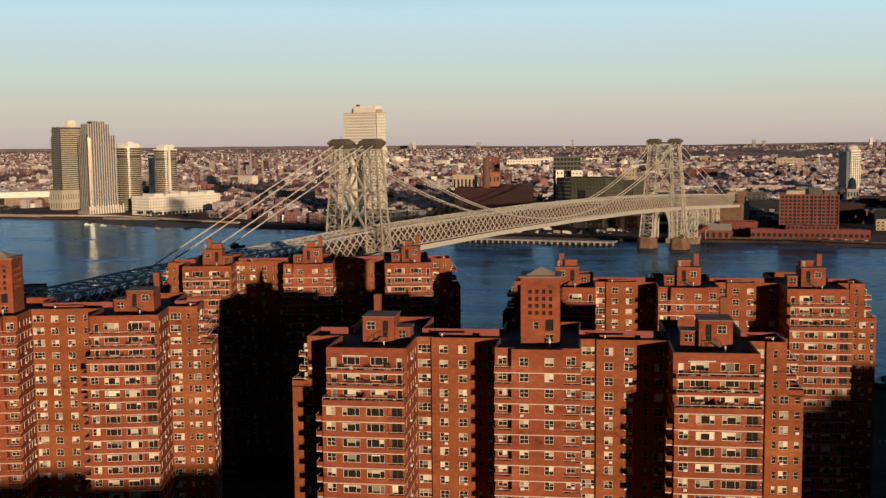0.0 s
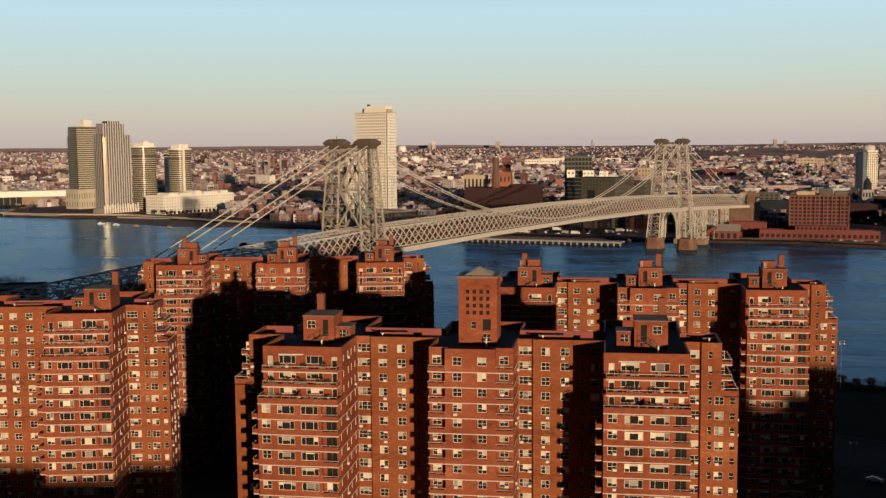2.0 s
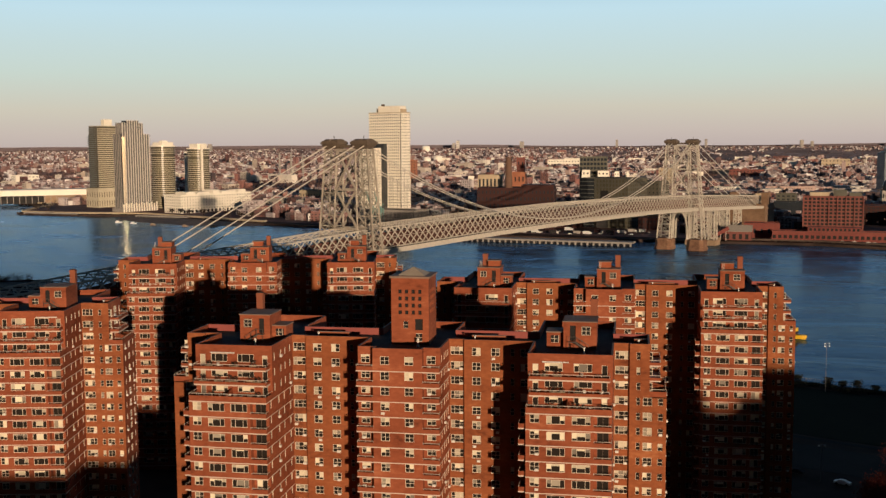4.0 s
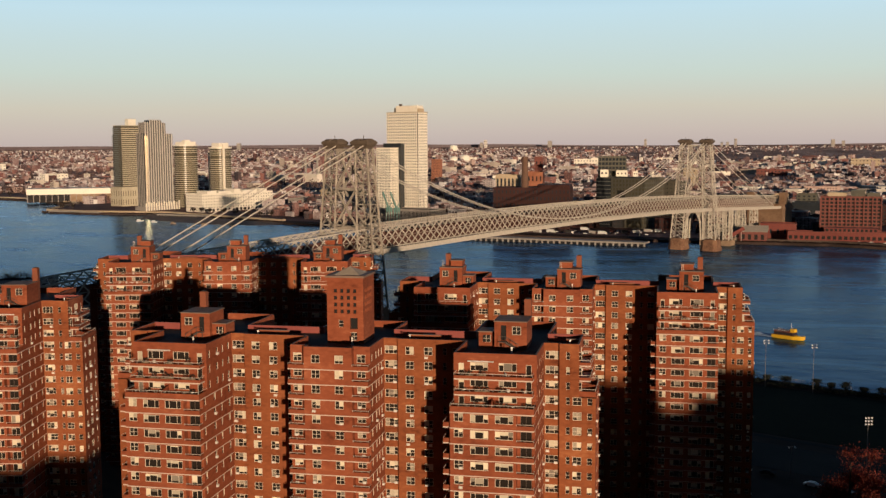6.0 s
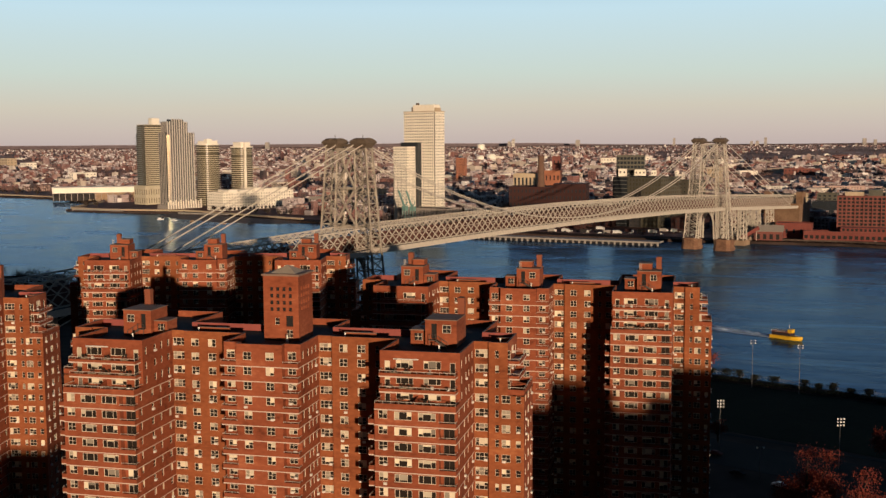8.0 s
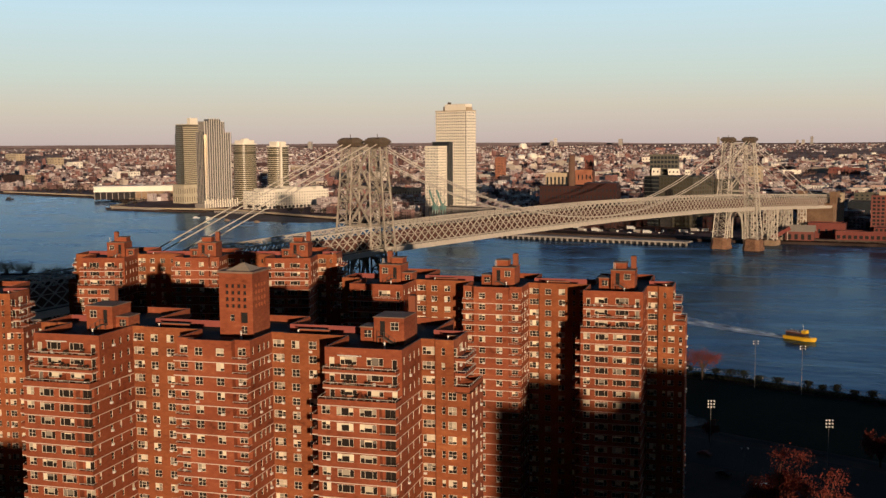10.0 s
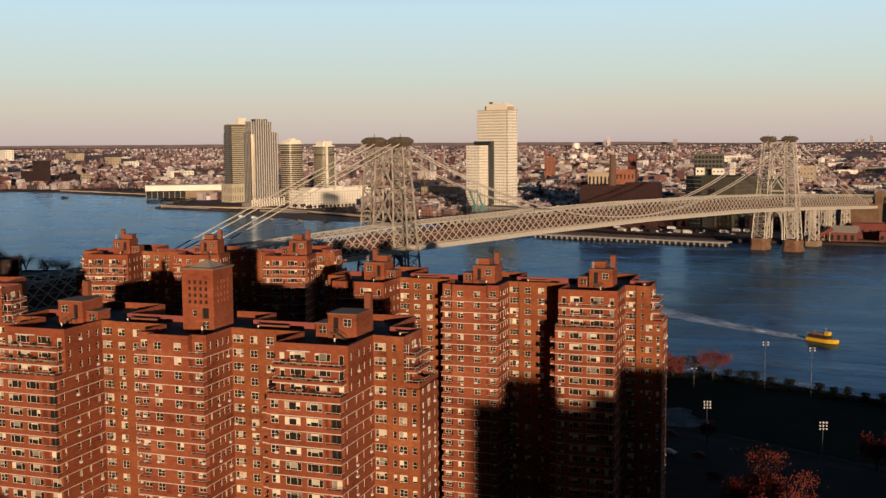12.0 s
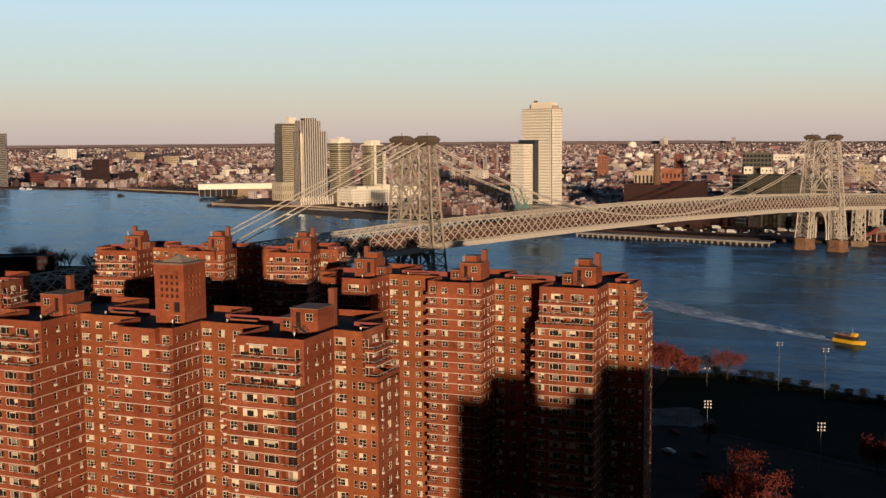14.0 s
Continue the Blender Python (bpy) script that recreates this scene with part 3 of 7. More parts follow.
def housing_block(x, y, turn, label, water_tower, seed):
    rng = random.Random(seed)
    home = thing("apartment_block", pose(x, y, LAND, 0, 0, turn), label, "apartment building", "brick apartment blocks by the river")
    spots = []
    for low in (True, False):
        poly = chain(low)
        z0, z1 = (0.0, B0) if low else (B0, TOP)
        bm = bmesh.new()
        for p0, p1 in zip(poly, poly[1:] + poly[:1]):
            holes = []
            d = Vector((p1[0] - p0[0], p1[1] - p0[1], 0)).normalized()
            for s, kind in columns(p0, p1, low):
                w, sill, h = KINDS[kind][:3]
                for f in FLOORS if low else UPPER:
                    holes.append((s - w / 2, s + w / 2, f + sill, f + sill + h))
                    place = Vector((p0[0] + d.x * s, p0[1] + d.y * s, f + sill))
                    if f + sill > 0.5:
                        spots.append((place, math.atan2(d.y, d.x), kind))
            facade(bm, p0, p1, z0, z1, holes, mi=4 if d.x > 0.9 and p0[1] in (14.2, 14.7) else 0)
        if low:
            bm.faces.new([bm.verts.new((*p, B0)) for p in poly])
        else:
            bm.faces.new([bm.verts.new((*p, ROOF)) for p in inset(poly, 0.3)]).material_index = 1
            inner = inset(poly, 0.32)
            for i, p in enumerate(poly):
                q, a, b = poly[(i + 1) % len(poly)], inner[i], inner[(i + 1) % len(poly)]
                quad(bm, ((*b, ROOF), (*a, ROOF), (*a, TOP), (*b, TOP)), 3 if p[1] == q[1] == 24.0 else 0)
                quad(bm, ((*p, TOP), (*q, TOP), (*b, TOP), (*a, TOP)), 2)
        bmesh.ops.remove_doubles(bm, verts=bm.verts, dist=0.002)
        part("wall" if low else "upper_wall", bm, [BRICK, TAR, COPING, RED_COAT, BRICK_LINK], home)
    # windows: the nearest ones singly, the rest joined
    spots.sort(key=lambda s: (-s[0].z - (14 if abs(s[1]) < 0.1 else 0), s[0].x))
    far_frames, far_panes = bmesh.new(), bmesh.new()
    acs = 0
    far_ac = bmesh.new()
    for i, (p, a, kind) in enumerate(spots):
        m = Matrix.Translation(p) @ Matrix.Rotation(a, 4, "Z")
        if i < 300:
            win = part("window", WINDOW[kind][0], FRAME, home, m=m)
            part("pane", WINDOW[kind][1], PANE, win)
        else:
            far_frames.from_mesh(WINDOW[kind][0])
            n = len(WINDOW[kind][0].vertices)
            far_frames.verts.ensure_lookup_table()
            for v in far_frames.verts[len(far_frames.verts) - n:]:
                v.co = m @ v.co
            far_panes.from_mesh(WINDOW[kind][1])
            n = len(WINDOW[kind][1].vertices)
            far_panes.verts.ensure_lookup_table()
            for v in far_panes.verts[len(far_panes.verts) - n:]:
                v.co = m @ v.co
        if kind in "DTS" and rng.random() < (0.7 if kind == "T" else 0.36):
            w = KINDS[kind][0]
            ma = m @ Matrix.Translation((rng.choice((-1, 1)) * max(0.0, w / 2 - 0.42), 0, rng.choice((0.0, 0.0, -0.62))))
            if acs < 90 and i < 420:
                part("air_conditioner", AC_MESH, AC, home, m=ma)
                acs += 1
            else:
                far_ac.from_mesh(AC_MESH)
                n = len(AC_MESH.vertices)
                far_ac.verts.ensure_lookup_table()
                for v in far_ac.verts[len(far_ac.verts) - n:]:
                    v.co = ma @ v.co
    tagged(part("lower_window", far_frames, FRAME, home), kind="stuff")
    tagged(part("lower_pane", far_panes, PANE_FAR, home), kind="stuff")
    tagged(part("lower_air_conditioner", far_ac, AC, home), kind="stuff")
    # slab edges and corner balconies
    for i, (x0, x1, yy) in WINGS.items():
        for f in FLOORS + [B0] + (UPPER[1:] if i == 2 else []):
            part("slab_edge", BANDS[2 if i == 2 else 1], SLAB, home, m=Matrix.Translation((x0, yy, f)))
            if f < B0 or i == 2:
                part("balcony", BALCONY[1] if i == 2 else SIDE_BALCONY, BRICK, home, m=Matrix.Translation((x0, yy, f)))
                part("balcony", BALCONY[-1], BRICK, home, m=Matrix.Translation((x1, yy, f)))
        if i != 2:
            part("terrace", TERRACE["front_low"], BRICK, home, m=Matrix.Translation((x0, 0, B0)))
            for f in UPPER[1:]:
                part("balcony", TERRACE["front"], BRICK, home, m=Matrix.Translation((x0 + 0.4, 1.4, f)))
    for xe, sx in ((22.9, 1), (-67.0, -1)):
        m = Matrix.Translation((xe, 14.2 if sx > 0 else 24.0, B0)) @ Matrix.Rotation(sx * math.pi / 2, 4, "Z")
        part("terrace", TERRACE["end_low"], BRICK, home, m=m)
        for f in UPPER[1:]:
            m = Matrix.Translation((xe - sx * 1.0, 15.2 if sx > 0 else 23.0, f)) @ Matrix.Rotation(sx * math.pi / 2, 4, "Z")
            part("balcony", TERRACE["end"], BRICK, home, m=m)
    # roof houses and chimneys
    for i, (x0, x1, yy) in WINGS.items():
        if i == 2 and water_tower:
            bm = bmesh.new()
            zt = 71.5
            holes = [(1.3 + 1.2 * a, 1.9 + 1.2 * a, zt - 2.75 - 1.25 * b, zt - 2.05 - 1.25 * b) for a in range(4) for b in range(4)]
            holes += [(2.2, 3.05, 62.5, 63.75), (4.3, 5.7, 62.2, 64.2), (4.4, 5.6, 60.1, 61.6)]
            c = [(-25.5, 14.7), (-18.7, 14.7), (-18.7, 22.0), (-25.5, 22.0)]
            for j in range(4):
                facade(bm, c[j], c[(j + 1) % 4], ROOF, zt, holes if j == 0 else [(h[0], h[1], h[2], h[3]) for h in holes[:16]] if j == 1 else [], 0.3)
            tower = part("water_tower_house", bm, [BRICK], home, "tall brick water tower house with small square openings")
            bm = bmesh.new()
            box(bm, -25.2, -19.0, 15.0, 21.7, ROOF, zt - 0.5)
            part("opening", bm, DARK, tower)
            bm = bmesh.new()
            box(bm, -25.75, -18.45, 14.45, 22.25, zt, zt + 0.35)
            part("cornice", bm, COPING, tower)
            bm = bmesh.new()
            b4 = [bm.verts.new(p) for p in ((-24.6, 15.7, zt + 0.36), (-19.6, 15.7, zt + 0.36), (-19.6, 21.0, zt + 0.36), (-24.6, 21.0, zt + 0.36))]
            apex = bm.verts.new((-22.1, 18.35, zt + 1.7))
            for j in range(4):
                bm.faces.new((b4[j], b4[(j + 1) % 4], apex))
            part("pyramid_roof", bm, ROOF_METAL, tower, "low dull metal pyramid roof")
            part("window", WINDOW["D"][0], FRAME, tower, m=Matrix.Translation((-20.5, 14.7, 60.15)))
            part("window", WINDOW["S"][0], FRAME, tower, m=Matrix.Translation((-22.87, 14.7, 62.5)))
            continue
        bx = x0 + (4.2 if i == 1 else 5.2)
        by = 14.2
        dx, wx = (3.6, 1.5) if i == 1 else (1.1, 3.9)            # door and window
        bm = bmesh.new()
        c = [(bx, by), (bx + 5.7, by), (bx + 5.7, by + 6.5), (bx, by + 6.5)]
        for j in range(4):
            facade(bm, c[j], c[(j + 1) % 4], ROOF, ROOF + 4.8, [(dx, dx + 1.0, ROOF + 1.5, ROOF + 4.2), (wx - 0.8, wx + 0.8, ROOF + 2.5, ROOF + 4.1)] if j == 0 else [], 0.25)
        house = part("roof_house", bm, [BRICK], home, "brick stair and lift house on the roof")
        bm = bmesh.new()
        box(bm, bx + 0.3, bx + 5.4, by + 0.26, by + 6.2, ROOF, ROOF + 4.7)
        part("opening", bm, DARK, house)
        part("window", WINDOW["D"][0], FRAME, house, m=Matrix.Translation((bx + wx, by, ROOF + 2.55)))
        bm = bmesh.new()
        box(bm, bx - 0.14, bx + 5.84, by - 0.14, by + 6.64, ROOF + 4.8, ROOF + 4.96)
        part("roof_slab", bm, COPING, house)
        if not water_tower:                                     # a taller lift room at the back
            bm = bmesh.new()
            lx = bx + (2.3 if i == 1 else 0.4)
            box(bm, lx, lx + 3.0, by + 2.9, by + 6.3, ROOF + 4.97, ROOF + 6.3)
            lift = part("lift_room", bm, BRICK, house)
            bm = bmesh.new()
            box(bm, lx - 0.2, lx + 3.2, by + 2.7, by + 6.5, ROOF + 6.3, ROOF + 6.46)
            part("roof_slab", bm, COPING, lift)
            bm = bmesh.new()
            for k in (0, 1):
                beam(bm, (bx + 0.5 + 0.45 * k, by + 1.0, ROOF + 4.96), (bx + 0.5 + 0.45 * k, by + 1.0, ROOF + 6.5), 0.07)
            for k in range(6):
                beam(bm, (bx + 0.5, by + 1.0, ROOF + 5.2 + 0.25 * k), (bx + 0.95, by + 1.0, ROOF + 5.2 + 0.25 * k), 0.05)
            part("ladder", bm, RAIL, house, "steel ladder")
        # low annex with a door, and steps down
        ax0, ax1 = (bx + 5.7, bx + 8.4) if i == 1 else (bx - 3.0, bx)
        bm = bmesh.new()
        c = [(ax0, by + 1.2), (ax1, by + 1.2), (ax1, by + 5.2), (ax0, by + 5.2)]
        for j in range(4):
            facade(bm, c[j], c[(j + 1) % 4], ROOF, ROOF + 2.7, [(0.7, 2.2, ROOF + 0.9, ROOF + 2.2)] if j == 0 else [], 0.2)
        part("annex", bm, [BRICK], home)
        part("window", WINDOW["D"][0], FRAME, home, m=Matrix.Translation(((ax0 + ax1) / 2 - 0.15, by + 1.2, ROOF + 0.85)))
        bm = bmesh.new()
        box(bm, ax0 + 0.25, ax1 - 0.25, by + 1.45, by + 5.0, ROOF, ROOF + 2.6)
        part("opening", bm, DARK, home)
        bm = bmesh.new()
        box(bm, ax0 - 0.15, ax1 + 0.15, by + 1.05, by + 5.35, ROOF + 2.7, ROOF + 2.88)
        part("annex_roof", bm, COPING, home)
        run = -1 if i == 1 else 1                               # the steps lead down beside the door
        bm = bmesh.new()
        box(bm, bx + dx - 0.15, bx + dx + 1.15, by - 1.1, by - 0.02, ROOF + 1.34, ROOF + 1.46)
        steps = part("roof_steps", bm, STEPS, home, "steel steps on the roof")
        for n in range(8):
            bm = bmesh.new()
            xs = bx + dx + 0.5 + run * (0.75 + n * 0.26)
            box(bm, xs - 0.14, xs + 0.14, by - 1.1, by - 0.02, ROOF + 1.2 - n * 0.165, ROOF + 1.28 - n * 0.165)
            part("tread", bm, STEPS, steps)
        for y in (by - 1.08, by - 0.06):
            bm = bmesh.new()
            beam(bm, (bx + dx + 0.5 + run * 0.6, y, ROOF + 1.3), (bx + dx + 0.5 + run * 2.75, y, ROOF), 0.08, 0.22)
            part("stringer", bm, STEPS, steps)
        for a, b, za, zb in ((-0.6, 0.6, 2.4, 2.4), (0.6, 2.75, 2.4, 1.05)):
            bm = bmesh.new()
            beam(bm, (bx + dx + 0.5 + run * a, by - 1.08, ROOF + za), (bx + dx + 0.5 + run * b, by - 1.08, ROOF + zb), 0.07)
            part("handrail", bm, STEPS, steps)
        for a in (-0.6, 0.6, 1.65, 2.75):
            bm = bmesh.new()
            beam(bm, (bx + dx + 0.5 + run * a, by - 1.08, ROOF), (bx + dx + 0.5 + run * a, by - 1.08, ROOF + 2.4 - max(0.0, a - 0.6) * 0.63), 0.07)
            part("post", bm, STEPS, steps)
        cx = bx + (1.4 if i == 1 else 5.0)
        cy = by if water_tower else by - 2.6
        bm = bmesh.new()
        box(bm, cx - 0.62, cx + 0.62, cy + 6.8, cy + 8.0, ROOF, ROOF + 7.9)
        box(bm, cx - 0.7, cx + 0.7, cy + 6.72, cy + 8.08, ROOF + 7.4, ROOF + 7.6)
        box(bm, cx - 0.4, cx + 0.4, cy + 7.05, cy + 7.8, ROOF + 7.9, ROOF + 8.05, 1)
        part("chimney", bm, [BRICK_DARK, DARK], home)
    # low brick walls, vents and skylights on the roof
    for i, (x0, x1, yy) in WINGS.items():
        for vx, vy in ((x1 + 4.2, 17.4), (x0 + 9.0, yy + 8.9)):
            bm = bmesh.new()
            tube(bm, [(vx, vy, ROOF), (vx, vy, ROOF + 0.35), (vx, vy, ROOF + 0.4), (vx, vy, ROOF + 1.2)], [0.26, 0.26, 0.14, 0.14], 8)
            tube(bm, [(vx, vy, ROOF + 1.2), (vx, vy, ROOF + 1.45)], 0.2, 8)
            part("roof_vent", bm, AC, home)
        bm = bmesh.new()
        box(bm, x1 + 3.4, x1 + (9.5 if i < 3 else 5.6), 19.6, 19.9, ROOF, ROOF + 1.05)
        box(bm, x1 + 3.3, x1 + (9.6 if i < 3 else 5.7), 19.55, 19.95, ROOF + 1.05, ROOF + 1.15, 1)
        part("roof_wall", bm, [BRICK, COPING], home)
        bm = bmesh.new()
        box(bm, x1 + 5.6, x1 + 7.6 if i < 3 else x1 + 5.9, 21.0, 22.6, ROOF, ROOF + 0.8)
        part("skylight", bm, [GREY], home)
    return home


housing_block(14.92, 173.38, 0.0, "red brick apartment block with white slab edges and water tower", True, 1)
housing_block(47.5, 252.9, 0.2, "red brick apartment block with a lower half in shade", False, 2)
housing_block(-56.0, 302.7, 11.0, "red brick apartment block crossed by the shadow of its neighbour", False, 3)
housing_block(-98.9, 203.0, 11.0, "sunlit red brick apartment block with stepped-back terraces", True, 4)

# ---- ground, river ----
BROOKLYN = [(-4900, 2900), (-2600, 2050), (-1705, 1890), (-1380, 1868), (-1103, 1757), (-905, 1620), (-860, 1440), (-779, 1408), (-640, 1400), (-430, 1272), (-74, 1112), (33, 1085), (199, 1063), (271, 1020), (700, 930), (4900, 300)]
MANHATTAN = [(-4900, 2100), (-1500, 1120), (-700, 780), (-480, 690), (-350, 640), (-150, 520), (38, 458), (68, 462), (126, 434), (300, 350), (900, 60), (4900, -1700)]


def shore(line, x):
    return float(np.interp(x, [p[0] for p in line], [p[1] for p in line]))


def rise(x, y):
    """Height of the far land, tilted up past 2800 m to fill the camera's view to the skyline."""
    d = math.hypot(x, y)
    if d < 2800:
        return LAND
    u = min(1.0, (d - 2800) / 2050)
    dep = 0.003 + (0.0339 - 0.003) * (1 - u) ** 1.25
    return max(LAND, 98 - d * dep)


def ground_sheet():
    xs = sorted({*range(-4900, -1600, 150), *range(-1600, 700, 25), *range(700, 4901, 150)})
    verts, faces = [], []
    rows = None
    for x in xs:
        m, b = shore(MANHATTAN, x), shore(BROOKLYN, x)
        col = [(-4900 if m > -1500 else m - 3000, LAND), (m - 900, LAND), (m - 400, LAND), (m - 150, LAND), (m - 60, LAND), (m - 12, LAND), (m - 1.0, LAND - 0.4), (m, -5.0), ((m + b) / 2, -9.0), (b, -5.0), (b + 1.5, LAND - 0.6), (b + 25, LAND)]
        far = max(b + 300, math.sqrt(max(0.0, 4850 ** 2 - x * x)))
        for i in range(1, 61):
            y = b + 25 + (far - b - 25) * (i / 60) ** 1.25
            bumpy = 0.0 if i < 25 else (noise.noise((x * 0.0012, y * 0.0004, 3.0)) * 7 + noise.noise((x * 0.006, y * 0.002, 7.0)) * 2.5) * ((i - 25) / 35) ** 2
            col.append((y, rise(x, y) + bumpy))
        rows = len(col)
        verts += [(x, y, z) for y, z in col]
    for i in range(len(xs) - 1):
        for j in range(rows - 1):
            a = i * rows + j
            faces.append((a, a + rows, a + rows + 1, a + 1))
    me = bpy.data.meshes.new("ground")
    me.from_pydata(verts, [], faces)
    me.materials.append(GROUND)
    me.materials.append(FAR_GROUND)
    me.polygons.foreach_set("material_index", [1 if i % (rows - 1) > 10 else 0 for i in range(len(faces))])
    ob = new("ground", me)
    return tagged(ob, "dark city ground on both banks of the river", "ground", kind="structure")


ground_sheet()
_bm = bmesh.new()
quad(_bm, [(-4950, -2000, 0), (4950, -2000, 0), (4950, 3200, 0), (-4950, 3200, 0)])
tagged(part("water", _bm, WATER), "wide blue river with small waves", "river", kind="structure")

# wooded ridge on the skyline
_bm = bmesh.new()
_cols = []
for _k in range(181):
    _a = radians(-80 + 0.75 * _k)
    _x, _y = 60 + math.sin(_a) * 4840, math.cos(_a) * 4840
    _top = 95 - 9 * max(0.0, min(1.0, (_k - 95) / 8)) + 4 * max(0.0, min(1.0, (_k - 116) / 8)) + 2.0 * noise.noise((_k * 0.07, 0.3, 2.0)) + 1.5 * noise.noise((_k * 0.4, 1.3, 5.0))
    _cols.append([_bm.verts.new((_x, _y, _z)) for _z in (20, _top * 0.8, _top)])
for _c0, _c1 in zip(_cols, _cols[1:]):
    for _j in range(2):
        _bm.faces.new((_c0[_j], _c1[_j], _c1[_j + 1], _c0[_j + 1]))
tagged(part("ridge", _bm, RIDGE), "low dark wooded ridge along the skyline", "hills", kind="structure")

# ---- the suspension bridge ----
T1, T2 = Vector((-119.4, 567.7)), Vector((75.5, 1014.0))
SPAN = (T2 - T1).length
U = (T2 - T1) / SPAN
BRIDGE = Matrix.Translation((T1.x, T1.y, 0)) @ Matrix.Rotation(math.atan2(U.y, U.x), 4, "Z")
# local x runs along the bridge, local y to its left (negative: the near side)
PROFILE = [(-420, 36.0), (-250, 41.0), (-150, 46.5), (0, 52.6), (120, 54.2), (240, 54.6), (380, 53.0), (487, 50.0), (690, 41.5), (800, 37)]


def crown(s):
    return float(np.interp(s, [p[0] for p in PROFILE], [p[1] for p in PROFILE]))


def cable_height(s):
    if s < 0:
        return 98.8 + s * 0.385
    if s > SPAN:
        return 98.8 - (s - SPAN) * 0.37
    q = s / SPAN
    return 98.8 - 4 * 54.0 * q * (1 - q)


def truss_mesh(step, deep):
    """One truss panel: two chords and two crossed bays of flat bars, all of one piece."""
    bm = bmesh.new()
    chord = 0.65
    vert = {}

    def v(x, z):
        key = (round(x, 4), round(z, 4))
        if key not in vert:
            vert[key] = bm.verts.new((x, 0, z))
        return vert[key]

    rows = [(-chord, -deep / 2), (-deep / 2, -deep + chord)]
    for z1, z0 in rows:
        c = (step / 2, (z0 + z1) / 2)
        a, b, d, e = (0, z0), (step, z0), (step, z1), (0, z1)
        for tri, ends in (((a, b, c), 0), ((d, e, c), 0), ((b, d, c), 1), ((e, a, c), 1)):
            p, q, r = (Vector(t) for t in tri)
            mid = (p + q + r) / 3
            if ends:
                p2, q2, r2 = p + (q - p) * 0.075, q + (p - q) * 0.075, r + (mid - r) * 0.21
            else:
                p2, q2, r2 = (t + (mid - t) * 0.14 for t in (p, q, r))
                bm.faces.new((v(*p), v(*q), v(*q2), v(*p2)))
            bm.faces.new((v(*q), v(*r), v(*r2), v(*q2)))
            bm.faces.new((v(*r), v(*p), v(*p2), v(*r2)))
    for z0, z1 in ((-chord, 0.0), (-deep, -deep + chord)):
        bm.faces.new((v(0, z0), v(step, z0), v(step, z1), v(0, z1)))
    bmesh.ops.recalc_face_normals(bm, faces=bm.faces)
    bmesh.ops.solidify(bm, geom=bm.faces[:], thickness=0.45)
    return finish(bm, "truss_panel", STEEL)


